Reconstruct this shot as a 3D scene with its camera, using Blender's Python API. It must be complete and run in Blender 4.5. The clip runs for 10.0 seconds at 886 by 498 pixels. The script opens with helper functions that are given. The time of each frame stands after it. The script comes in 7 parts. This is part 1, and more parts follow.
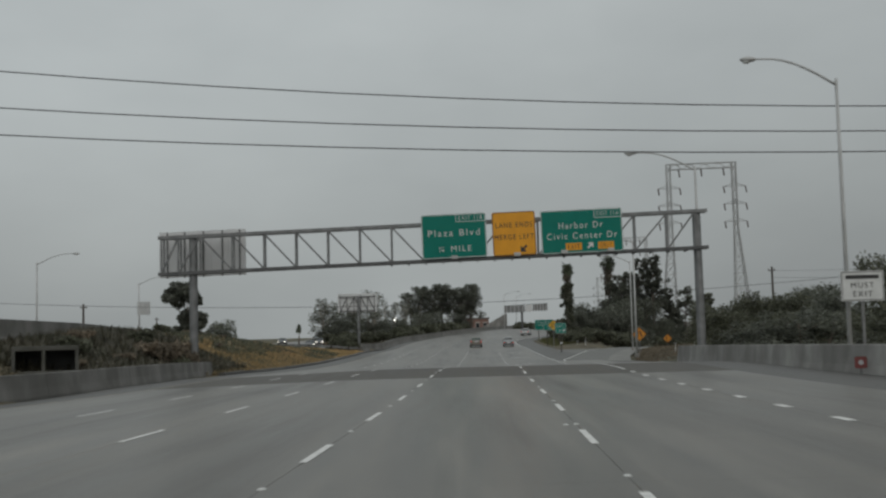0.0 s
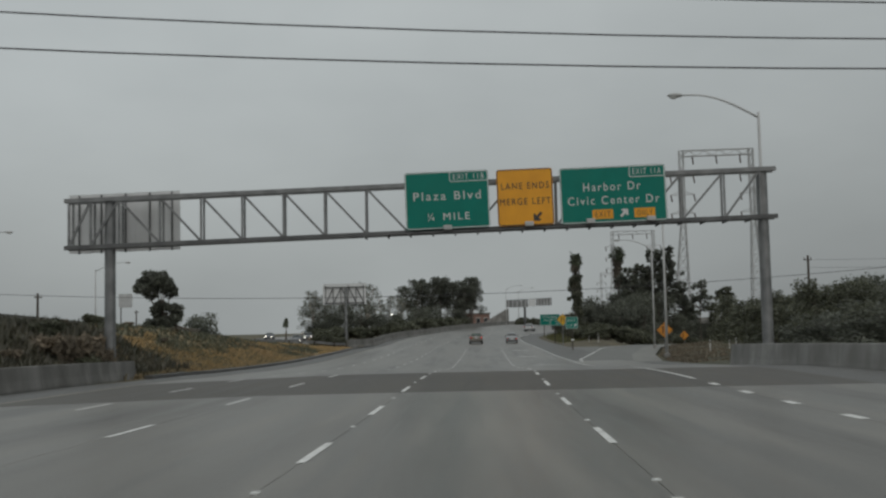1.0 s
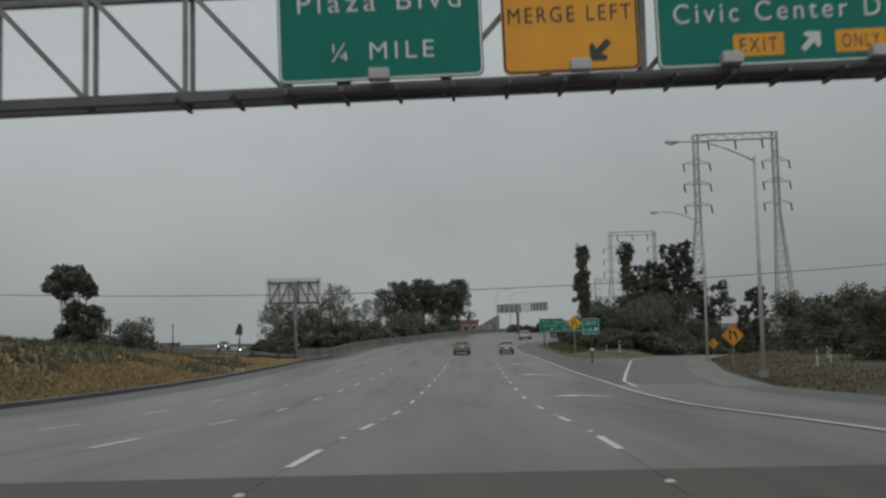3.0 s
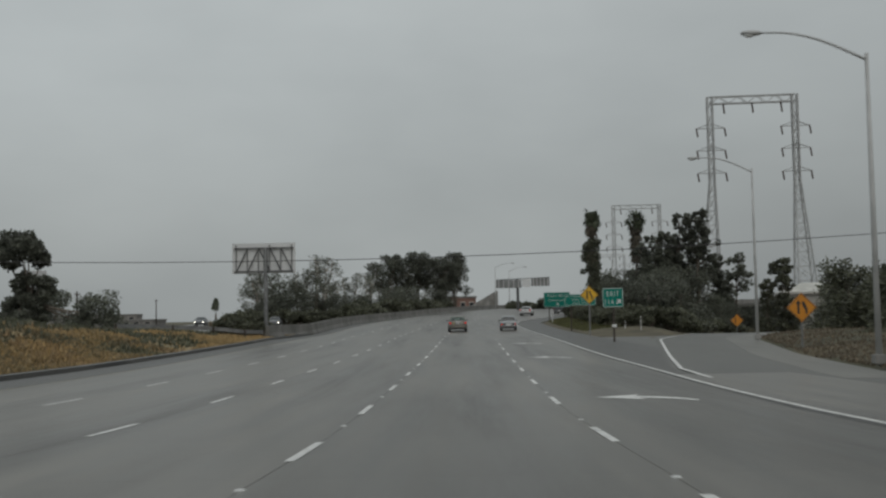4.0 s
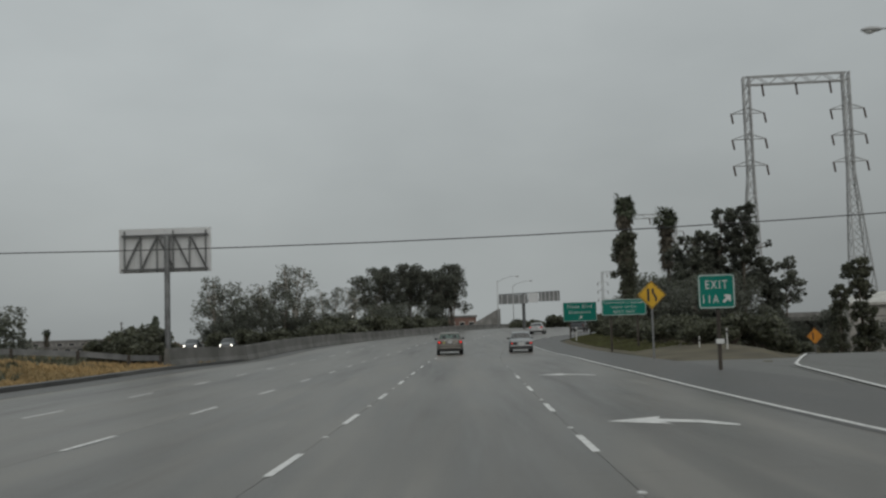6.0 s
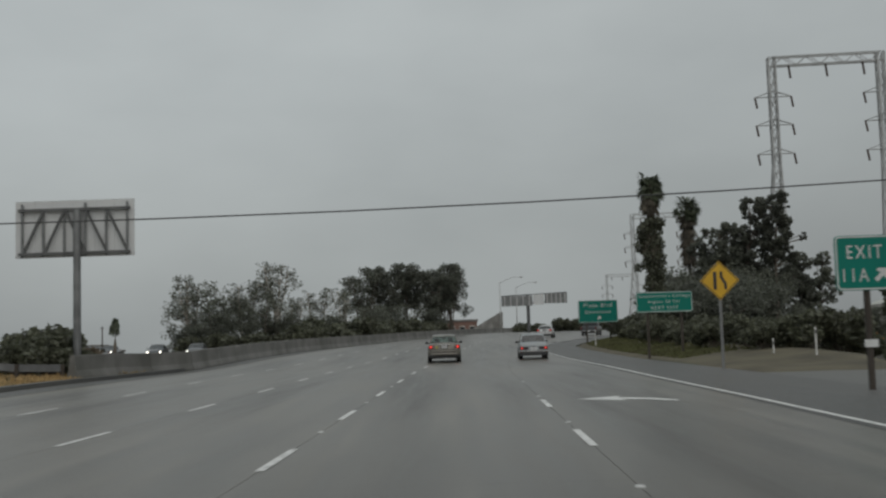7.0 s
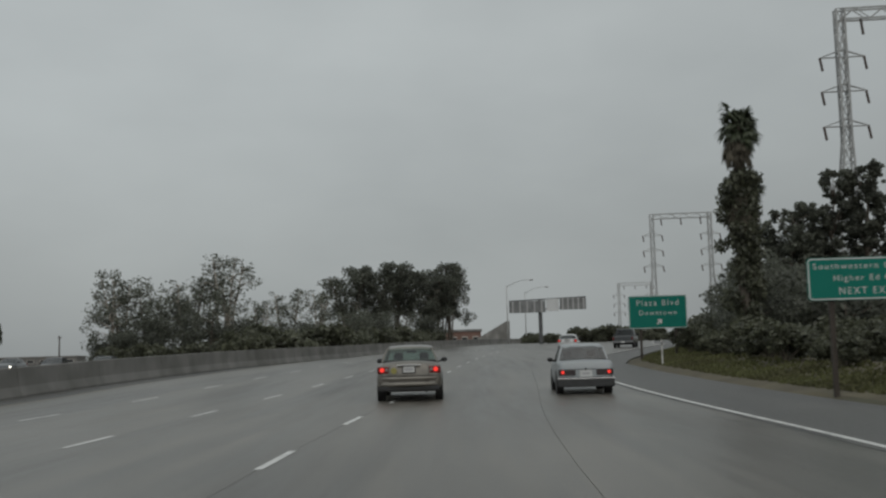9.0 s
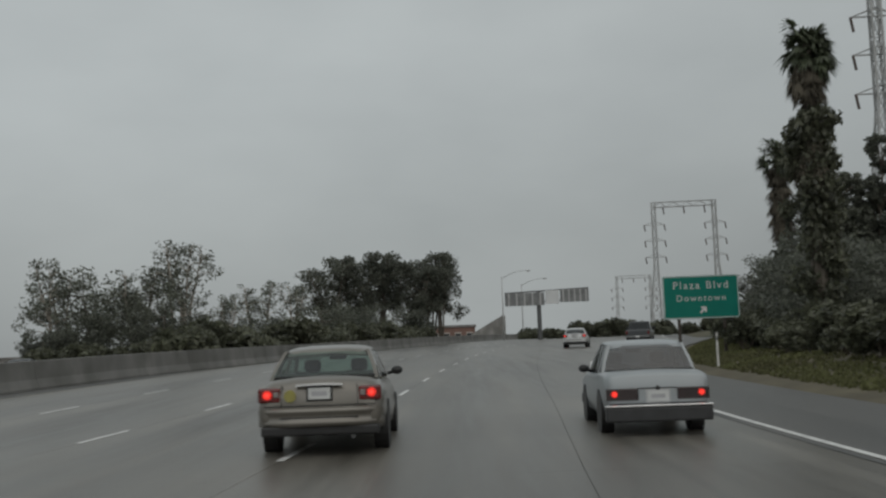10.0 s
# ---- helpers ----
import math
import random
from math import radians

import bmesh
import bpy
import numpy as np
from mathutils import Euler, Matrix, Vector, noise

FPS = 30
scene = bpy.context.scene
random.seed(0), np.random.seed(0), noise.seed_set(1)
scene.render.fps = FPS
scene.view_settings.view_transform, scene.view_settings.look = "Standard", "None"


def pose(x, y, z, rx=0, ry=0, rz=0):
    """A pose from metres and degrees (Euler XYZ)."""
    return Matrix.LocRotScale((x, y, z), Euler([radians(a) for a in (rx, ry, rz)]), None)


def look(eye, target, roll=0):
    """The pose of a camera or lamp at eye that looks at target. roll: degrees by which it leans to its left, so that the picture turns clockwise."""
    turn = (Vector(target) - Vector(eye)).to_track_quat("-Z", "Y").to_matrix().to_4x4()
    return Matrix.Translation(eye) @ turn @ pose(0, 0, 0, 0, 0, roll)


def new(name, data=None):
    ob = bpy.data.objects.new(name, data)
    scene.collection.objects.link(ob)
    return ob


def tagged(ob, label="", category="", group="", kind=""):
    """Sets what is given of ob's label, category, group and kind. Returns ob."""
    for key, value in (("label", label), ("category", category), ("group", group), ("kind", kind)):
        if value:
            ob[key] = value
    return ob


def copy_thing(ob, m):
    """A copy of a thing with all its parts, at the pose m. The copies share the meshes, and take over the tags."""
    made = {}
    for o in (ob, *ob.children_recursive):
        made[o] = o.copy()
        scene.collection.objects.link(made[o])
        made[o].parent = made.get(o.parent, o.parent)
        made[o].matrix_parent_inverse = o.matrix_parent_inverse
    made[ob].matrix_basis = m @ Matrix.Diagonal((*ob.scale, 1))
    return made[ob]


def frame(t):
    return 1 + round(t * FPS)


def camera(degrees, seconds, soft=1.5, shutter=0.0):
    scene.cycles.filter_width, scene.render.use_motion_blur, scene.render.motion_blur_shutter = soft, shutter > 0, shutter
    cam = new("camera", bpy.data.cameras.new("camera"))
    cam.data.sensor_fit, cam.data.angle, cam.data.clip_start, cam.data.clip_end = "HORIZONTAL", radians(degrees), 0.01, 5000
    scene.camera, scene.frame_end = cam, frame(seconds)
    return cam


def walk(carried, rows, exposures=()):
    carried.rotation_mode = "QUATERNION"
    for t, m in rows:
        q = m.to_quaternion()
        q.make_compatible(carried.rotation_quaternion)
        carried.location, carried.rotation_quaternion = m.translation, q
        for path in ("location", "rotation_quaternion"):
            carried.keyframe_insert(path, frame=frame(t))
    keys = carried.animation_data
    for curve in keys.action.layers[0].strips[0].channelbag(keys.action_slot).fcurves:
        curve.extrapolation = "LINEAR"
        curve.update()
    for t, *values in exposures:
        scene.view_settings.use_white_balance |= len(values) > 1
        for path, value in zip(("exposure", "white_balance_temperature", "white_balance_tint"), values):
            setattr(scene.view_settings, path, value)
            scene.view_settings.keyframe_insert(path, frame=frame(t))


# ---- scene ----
cam = camera(44.0, 10.0, soft=2.4, shutter=0.3)
PATH = [
    (0, (1.372, 0.504, 1.585), (1.328, 2.497, 1.739), -1.5),
    (0.5, (1.45, 8.196, 1.566), (1.406, 10.19, 1.718), -1.4),
    (1, (1.531, 15.945, 1.428), (1.485, 17.939, 1.575), -1.2),
    (1.5, (1.635, 23.541, 1.42), (1.592, 25.533, 1.588), -1.1),
    (2, (1.727, 30.885, 1.426), (1.685, 32.878, 1.583), -1.1),
    (2.5, (1.833, 38.482, 1.259), (1.808, 40.474, 1.439), -1.2),
    (3.8, (2.16, 58.5, 1.03), (2.134, 60.496, 1.154), -1.3),
    (4, (2.175, 61.22, 0.893), (2.154, 63.216, 1.016), -1.1),
    (4.5, (2.43, 68.923, 0.734), (2.402, 70.918, 0.88), -1.5),
    (5, (2.469, 76.414, 0.668), (2.441, 78.409, 0.811), -1.3),
    (5.5, (2.648, 84.019, 0.569), (2.627, 86.013, 0.725), -1.6),
    (7, (3.068, 106.534, 0.369), (3.047, 108.526, 0.543), -1.8),
    (7.5, (3.279, 114.06, 0.437), (3.253, 116.051, 0.624), -1.8),
    (8, (3.34, 121.112, 0.385), (3.311, 123.104, 0.569), -1.4),
    (8.5, (3.426, 128.204, 0.437), (3.401, 130.195, 0.621), -1.2),
    (9, (3.782, 135.898, 0.588), (3.753, 137.889, 0.783), -1.6),
    (9.5, (3.959, 143.091, 0.745), (3.938, 145.082, 0.936), -1.8),
    (10, (4.265, 150.208, 0.762), (4.246, 152.199, 0.95), -2.1),
]
walk(cam, [(t, look(eye, target, roll)) for t, eye, target, roll in PATH])

# ---- sky and light ----
world = bpy.data.worlds.new("overcast_sky")
scene.world = world
world.use_nodes = True
wn, wl = world.node_tree.nodes, world.node_tree.links
wn.clear()
w_out = wn.new("ShaderNodeOutputWorld")
w_bg = wn.new("ShaderNodeBackground")
w_sky = wn.new("ShaderNodeTexSky")
w_sky.sky_type, w_sky.sun_disc = "NISHITA", False
w_sky.sun_elevation, w_sky.sun_rotation = radians(48), radians(160)
w_sky.dust_density, w_sky.air_density = 6.0, 1.2
w_tc = wn.new("ShaderNodeTexCoord")
w_map = wn.new("ShaderNodeMapping")
w_map.inputs["Scale"].default_value = (1.5, 1.5, 3.4)
w_n1 = wn.new("ShaderNodeTexNoise")
w_n1.inputs["Scale"].default_value, w_n1.inputs["Detail"].default_value = 1.7, 5.0
w_ramp = wn.new("ShaderNodeValToRGB")
w_ramp.color_ramp.elements[0].position, w_ramp.color_ramp.elements[0].color = 0.30, (4.0, 4.3, 4.32, 1)
w_ramp.color_ramp.elements[1].position, w_ramp.color_ramp.elements[1].color = 0.72, (4.98, 5.33, 5.33, 1)
w_mix = wn.new("ShaderNodeMixRGB")
w_mix.inputs[0].default_value = 0.94
wl.new(w_tc.outputs["Generated"], w_map.inputs["Vector"])
wl.new(w_map.outputs["Vector"], w_n1.inputs["Vector"])
wl.new(w_n1.outputs["Fac"], w_ramp.inputs["Fac"])
wl.new(w_sky.outputs["Color"], w_mix.inputs[1])
wl.new(w_ramp.outputs["Color"], w_mix.inputs[2])
w_sep = wn.new("ShaderNodeSeparateXYZ")
w_side = wn.new("ShaderNodeMapRange")
w_side.inputs["From Min"].default_value, w_side.inputs["From Max"].default_value = -0.5, 0.5
w_side.inputs["To Min"].default_value, w_side.inputs["To Max"].default_value = 1.05, 0.79
w_mul = wn.new("ShaderNodeVectorMath")
w_mul.operation = "SCALE"
wl.new(w_tc.outputs["Generated"], w_sep.inputs[0])
wl.new(w_sep.outputs["X"], w_side.inputs["Value"])
wl.new(w_mix.outputs["Color"], w_mul.inputs[0])
w_low = wn.new("ShaderNodeMapRange")
w_low.inputs["From Min"].default_value, w_low.inputs["From Max"].default_value = 0.0, 0.24
w_low.inputs["To Min"].default_value, w_low.inputs["To Max"].default_value = 0.83, 1.02
w_both = wn.new("ShaderNodeMath")
w_both.operation = "MULTIPLY"
wl.new(w_sep.outputs["Z"], w_low.inputs["Value"])
wl.new(w_side.outputs["Result"], w_both.inputs[0])
wl.new(w_low.outputs["Result"], w_both.inputs[1])
# darkens the low sky towards both sides, within the sky colour itself
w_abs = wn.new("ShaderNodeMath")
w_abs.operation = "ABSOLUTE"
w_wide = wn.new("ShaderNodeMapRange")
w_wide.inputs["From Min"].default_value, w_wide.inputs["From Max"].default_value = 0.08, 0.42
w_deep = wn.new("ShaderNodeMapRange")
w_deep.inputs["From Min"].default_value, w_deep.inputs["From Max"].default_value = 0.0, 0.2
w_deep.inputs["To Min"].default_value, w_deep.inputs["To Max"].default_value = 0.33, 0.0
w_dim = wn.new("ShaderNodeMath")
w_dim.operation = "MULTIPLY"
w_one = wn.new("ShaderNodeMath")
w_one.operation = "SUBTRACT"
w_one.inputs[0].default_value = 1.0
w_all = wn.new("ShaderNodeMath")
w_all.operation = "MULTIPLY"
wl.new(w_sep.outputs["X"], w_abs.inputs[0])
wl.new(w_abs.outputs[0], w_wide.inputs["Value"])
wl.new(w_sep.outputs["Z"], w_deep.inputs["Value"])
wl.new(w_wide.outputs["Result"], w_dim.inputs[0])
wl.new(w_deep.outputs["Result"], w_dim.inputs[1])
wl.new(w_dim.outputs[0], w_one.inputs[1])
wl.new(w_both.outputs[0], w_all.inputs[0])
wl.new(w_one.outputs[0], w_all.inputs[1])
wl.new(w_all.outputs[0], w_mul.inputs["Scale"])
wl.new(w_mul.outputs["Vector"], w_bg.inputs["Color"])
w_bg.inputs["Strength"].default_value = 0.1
wl.new(w_bg.outputs["Background"], w_out.inputs["Surface"])

sun_data = bpy.data.lights.new("sun", "SUN")
sun_data.energy, sun_data.angle, sun_data.color = 0.7, radians(90), (1.0, 0.97, 0.93)
sun = new("sun", sun_data)
sun.rotation_euler = (radians(42), 0, radians(20))


# ---- materials ----
def material(name, colour, rough=0.6, metal=0.0, second=None, scale=1.0, detail=6.0, stretch=(1, 1, 1), low=0.35, high=0.65,
             bump=0.0, bump_scale=30.0, island=0.0, objects=0.0, spec=0.5, emit=0.0, rough2=None, stain=None, stain_scale=0.1, coat=0.0, leafy=0.0, grain=0.5, stain_stretch=None):
    """Two-tone noise over real-world positions, fine relief, and optional tone by piece or by island."""
    m = bpy.data.materials.new(name)
    m.use_nodes = True
    n, l = m.node_tree.nodes, m.node_tree.links
    b = n["Principled BSDF"]
    b.inputs["Roughness"].default_value, b.inputs["Metallic"].default_value = rough, metal
    b.inputs["Specular IOR Level"].default_value = spec
    b.inputs["Coat Weight"].default_value = coat
    b.inputs["Coat Roughness"].default_value = 0.08
    geo = n.new("ShaderNodeNewGeometry")
    mp = n.new("ShaderNodeMapping")
    mp.inputs["Scale"].default_value = stretch
    l.new(geo.outputs["Position"], mp.inputs["Vector"])
    second = second or tuple(v * 0.75 for v in colour)
    tex = n.new("ShaderNodeTexNoise")
    tex.inputs["Scale"].default_value, tex.inputs["Detail"].default_value = scale, detail
    tex.inputs["Roughness"].default_value = grain
    l.new(mp.outputs["Vector"], tex.inputs["Vector"])
    ramp = n.new("ShaderNodeValToRGB")
    ramp.color_ramp.elements[0].position, ramp.color_ramp.elements[0].color = low, (*second, 1)
    ramp.color_ramp.elements[1].position, ramp.color_ramp.elements[1].color = high, (*colour, 1)
    l.new(tex.outputs["Fac"], ramp.inputs["Fac"])
    out = ramp.outputs["Color"]
    if stain:
        t2 = n.new("ShaderNodeTexNoise")
        t2.inputs["Scale"].default_value, t2.inputs["Detail"].default_value = stain_scale, 4.0
        if stain_stretch:
            mp2 = n.new("ShaderNodeMapping")
            mp2.inputs["Scale"].default_value = stain_stretch
            l.new(geo.outputs["Position"], mp2.inputs["Vector"])
            l.new(mp2.outputs["Vector"], t2.inputs["Vector"])
        else:
            l.new(geo.outputs["Position"], t2.inputs["Vector"])
        r2 = n.new("ShaderNodeValToRGB")
        r2.color_ramp.elements[0].position, r2.color_ramp.elements[1].position = 0.42, 0.66
        l.new(t2.outputs["Fac"], r2.inputs["Fac"])
        mx = n.new("ShaderNodeMixRGB")
        mx.inputs[2].default_value = (*stain, 1)
        l.new(r2.outputs["Color"], mx.inputs[0])
        l.new(out, mx.inputs[1])
        out = mx.outputs["Color"]
    for amount, node, socket in ((objects, "ShaderNodeObjectInfo", "Random"), (island, "ShaderNodeNewGeometry", "Random Per Island")):
        if amount:
            src = n.new(node)
            mr = n.new("ShaderNodeMapRange")
            mr.inputs["To Min"].default_value, mr.inputs["To Max"].default_value = 1 - amount, 1 + amount
            l.new(src.outputs[socket], mr.inputs["Value"])
            mul = n.new("ShaderNodeVectorMath")
            mul.operation = "SCALE"
            l.new(out, mul.inputs[0])
            l.new(mr.outputs["Result"], mul.inputs["Scale"])
            out = mul.outputs["Vector"]
    l.new(out, b.inputs["Base Color"])
    if rough2 is not None:
        mr = n.new("ShaderNodeMapRange")
        mr.inputs["To Min"].default_value, mr.inputs["To Max"].default_value = rough, rough2
        l.new(tex.outputs["Fac"], mr.inputs["Value"])
        l.new(mr.outputs["Result"], b.inputs["Roughness"])
    if bump:
        t3 = n.new("ShaderNodeTexNoise")
        t3.inputs["Scale"].default_value, t3.inputs["Detail"].default_value = bump_scale, 4.0
        l.new(geo.outputs["Position"], t3.inputs["Vector"])
        bp = n.new("ShaderNodeBump")
        bp.inputs["Strength"].default_value, bp.inputs["Distance"].default_value = bump, 0.02
        l.new(t3.outputs["Fac"], bp.inputs["Height"])
        l.new(bp.outputs["Normal"], b.inputs["Normal"])
    if emit:
        b.inputs["Emission Color"].default_value = (*colour, 1)
        b.inputs["Emission Strength"].default_value = emit
    if leafy:
        tr = n.new("ShaderNodeBsdfTranslucent")
        l.new(out, tr.inputs["Color"])
        sh = n.new("ShaderNodeMixShader")
        sh.inputs[0].default_value = leafy
        l.new(b.outputs[0], sh.inputs[1])
        l.new(tr.outputs[0], sh.inputs[2])
        l.new(sh.outputs[0], n["Material Output"].inputs["Surface"])
    return m


def glass(name, colour, rough=0.03, ior=1.5):
    """A thin tinted pane: part clear, part glossy."""
    m = bpy.data.materials.new(name)
    m.use_nodes = True
    n, l = m.node_tree.nodes, m.node_tree.links
    n.clear()
    out = n.new("ShaderNodeOutputMaterial")
    mix = n.new("ShaderNodeMixShader")
    clear = n.new("ShaderNodeBsdfTransparent")
    clear.inputs["Color"].default_value = (*colour, 1)
    gloss = n.new("ShaderNodeBsdfGlossy")
    gloss.inputs["Roughness"].default_value = rough
    face = n.new("ShaderNodeLayerWeight")
    face.inputs["Blend"].default_value = 0.5
    power = n.new("ShaderNodeMath")
    power.operation = "POWER"
    power.inputs[1].default_value = 4.0
    span = n.new("ShaderNodeMapRange")
    span.inputs["To Min"].default_value, span.inputs["To Max"].default_value = ((ior - 1) / (ior + 1)) ** 2, 0.9
    l.new(face.outputs["Facing"], power.inputs[0])
    l.new(power.outputs[0], span.inputs["Value"])
    l.new(span.outputs["Result"], mix.inputs[0])
    l.new(clear.outputs[0], mix.inputs[1])
    l.new(gloss.outputs[0], mix.inputs[2])
    l.new(mix.outputs[0], out.inputs["Surface"])
    return m


M_CONCRETE_ROAD = material("wet_concrete_pavement", (0.176, 0.164, 0.142), 0.2, second=(0.076, 0.07, 0.059), scale=1.2, detail=10, grain=0.68, stretch=(1.6, 0.08, 1),
                           rough2=0.5, bump=0.25, bump_scale=40, objects=0.045, stain=(0.062, 0.056, 0.046), stain_scale=0.55, stain_stretch=(1, 0.07, 1))
M_ASPHALT = material("wet_asphalt", (0.085, 0.085, 0.082), 0.35, second=(0.05, 0.05, 0.049), scale=0.8, stretch=(1.2, 0.15, 1), rough2=0.6,
                     bump=0.5, bump_scale=60, stain=(0.11, 0.108, 0.1), stain_scale=0.2)
M_DECK = material("bridge_deck_asphalt", (0.105, 0.098, 0.087), 0.38, second=(0.065, 0.06, 0.053), scale=1.0, stretch=(1.6, 0.08, 1), rough2=0.75, spec=0.3,
                  bump=0.3, bump_scale=50, objects=0.05)
M_SHOULDER = material("shoulder_asphalt", (0.108, 0.106, 0.10), 0.36, second=(0.07, 0.069, 0.065), scale=0.7, stretch=(1.5, 0.12, 1), rough2=0.65,
                      bump=0.5, bump_scale=60)
M_RAMP = material("ramp_asphalt", (0.15, 0.149, 0.138), 0.4, second=(0.105, 0.104, 0.096), scale=0.7, stretch=(1.5, 0.12, 1), rough2=0.65, bump=0.5, bump_scale=60,
                  stain=(0.12, 0.12, 0.11), stain_scale=0.15)
M_RAMP_SHOULDER = material("pale_ramp_shoulder", (0.185, 0.18, 0.163), 0.5, second=(0.14, 0.137, 0.124), scale=0.6, stretch=(1.5, 0.2, 1), bump=0.5, bump_scale=50)
M_PAINT = material("worn_white_road_paint", (0.72, 0.72, 0.70), 0.45, second=(0.42, 0.42, 0.41), scale=5, low=0.3, high=0.5, bump=0.2)
M_YELLOW_PAINT = material("worn_yellow_road_paint", (0.33, 0.295, 0.19), 0.45, second=(0.2, 0.187, 0.15), scale=4, low=0.35, high=0.6)
M_CONCRETE = material("weathered_concrete", (0.33, 0.325, 0.31), 0.75, second=(0.2, 0.197, 0.188), scale=0.9, stretch=(1, 1, 0.35), bump=0.4,
                      bump_scale=25, stain=(0.17, 0.165, 0.155), stain_scale=0.5)
M_OLD_CONCRETE = material("stained_old_concrete", (0.20, 0.198, 0.188), 0.75, second=(0.11, 0.109, 0.103), scale=0.9, stretch=(1, 1, 0.35), bump=0.4, bump_scale=25, stain=(0.10, 0.098, 0.09), stain_scale=0.6)
M_DARK_CONCRETE = material("grimy_concrete_barrier", (0.205, 0.2, 0.187), 0.65, second=(0.15, 0.147, 0.138), scale=0.7, stretch=(1, 1, 0.4), bump=0.4,
                           bump_scale=25, stain=(0.11, 0.108, 0.097), stain_scale=0.5)
M_GROUND = material("scrub_soil", (0.085, 0.085, 0.05), 0.95, second=(0.05, 0.05, 0.032), scale=0.35, bump=0.6, bump_scale=6, stain=(0.13, 0.105, 0.06), stain_scale=0.08)
M_BANK = material("dry_straw_soil", (0.34, 0.25, 0.13), 0.95, second=(0.2, 0.165, 0.095), scale=0.5, bump=0.6, bump_scale=6, stain=(0.15, 0.145, 0.09), stain_scale=0.14)
M_VERGE = material("grassy_verge_soil", (0.125, 0.11, 0.07), 0.95, second=(0.075, 0.066, 0.045), scale=0.5, bump=0.6, bump_scale=6)
M_GRASS_DRY = material("dry_yellow_grass", (0.50, 0.355, 0.175), 0.9, second=(0.33, 0.25, 0.13), scale=0.16, island=0.35, leafy=0.3)
M_GRASS_BROWN = material("rusty_olive_weeds", (0.36, 0.255, 0.145), 0.9, second=(0.165, 0.165, 0.11), scale=0.14, island=0.4, leafy=0.3)
M_GRASS_GREEN = material("wet_green_grass", (0.15, 0.158, 0.066), 0.85, second=(0.115, 0.112, 0.055), scale=0.3, island=0.35, leafy=0.3)
M_GALV = material("galvanised_steel", (0.25, 0.255, 0.255), 0.5, 0.55, second=(0.17, 0.173, 0.175), scale=1.6, bump=0.1, bump_scale=40)
M_GALV_DARK = material("dull_dark_steel", (0.15, 0.152, 0.152), 0.6, 0.4, second=(0.10, 0.102, 0.103), scale=1.4)
M_POLE = material("grey_lamp_pole_steel", (0.48, 0.485, 0.48), 0.55, 0.15, second=(0.38, 0.385, 0.38), scale=1.2)
M_TOWER = material("lattice_tower_steel", (0.46, 0.465, 0.465), 0.6, 0.1, second=(0.36, 0.364, 0.366), scale=0.4)
M_ALU = material("aluminium_sign_back", (0.55, 0.56, 0.56), 0.5, 0.3, second=(0.43, 0.435, 0.44), scale=0.9, stain=(0.46, 0.465, 0.47), stain_scale=0.6)
M_SIGN_BACK = material("pale_sign_back", (0.592, 0.600, 0.600), 0.55, 0.0, second=(0.62, 0.63, 0.635), scale=0.9, stain=(0.66, 0.67, 0.67), stain_scale=0.6)
M_SIGN_GREEN = material("green_sign_sheeting", (0.0, 0.19, 0.145), 0.45, second=(0.0, 0.162, 0.124), scale=1.3, stain=(0.003, 0.178, 0.134), stain_scale=0.8, spec=0.25)
M_SIGN_YELLOW = material("amber_sign_sheeting", (0.80, 0.35, 0.006), 0.4, second=(0.72, 0.31, 0.006), scale=1.3)
M_SIGN_DIAMOND = material("yellow_warning_sheeting", (0.66, 0.38, 0.015), 0.35, second=(0.58, 0.33, 0.014), scale=1.5)
M_SIGN_ORANGE = material("orange_warning_sheeting", (0.60, 0.24, 0.02), 0.35, second=(0.52, 0.2, 0.02), scale=1.5)
M_SIGN_WHITE = material("white_reflective_sheeting", (0.68, 0.69, 0.68), 0.35, second=(0.56, 0.57, 0.56), scale=2.5)
M_SIGN_BLACK = material("black_sign_ink", (0.02, 0.02, 0.02), 0.4, second=(0.03, 0.03, 0.03), scale=3)
M_WIRE = material("overhead_wire", (0.05, 0.05, 0.052), 0.6, second=(0.04, 0.04, 0.04))
M_INSUL = material("brown_insulator", (0.09, 0.06, 0.05), 0.3, second=(0.07, 0.05, 0.04))
M_WOOD_POLE = material("creosoted_wood_pole", (0.07, 0.058, 0.048), 0.85, second=(0.045, 0.037, 0.03), scale=3, stretch=(4, 4, 0.4), bump=0.4)
M_BARK = material("eucalyptus_bark", (0.20, 0.175, 0.145), 0.9, second=(0.11, 0.092, 0.075), scale=2.5, stretch=(3, 3, 0.5), bump=0.6, bump_scale=12)
M_BARK_PALE = material("pale_peeling_gum_bark", (0.40, 0.37, 0.32), 0.85, second=(0.24, 0.21, 0.175), scale=2.0, stretch=(3, 3, 0.4), bump=0.4, bump_scale=12)
M_BRUSH = material("dark_wet_brush", (0.12, 0.11, 0.08), 0.42, spec=0.5, second=(0.075, 0.075, 0.052), scale=0.3, island=0.45, leafy=0.3)
M_LEAF = material("eucalyptus_leaves", (0.20, 0.212, 0.168), 0.42, spec=0.5, second=(0.14, 0.15, 0.12), scale=0.5, island=0.45, leafy=0.52)
M_LEAF_DARK = material("dark_pine_foliage", (0.165, 0.175, 0.14), 0.42, spec=0.5, second=(0.115, 0.123, 0.10), scale=0.5, island=0.45, leafy=0.52)
M_LEAF_SHRUB = material("roadside_shrub_leaves", (0.14, 0.147, 0.1), 0.42, spec=0.5, second=(0.09, 0.096, 0.066), scale=0.4, island=0.5, leafy=0.4)
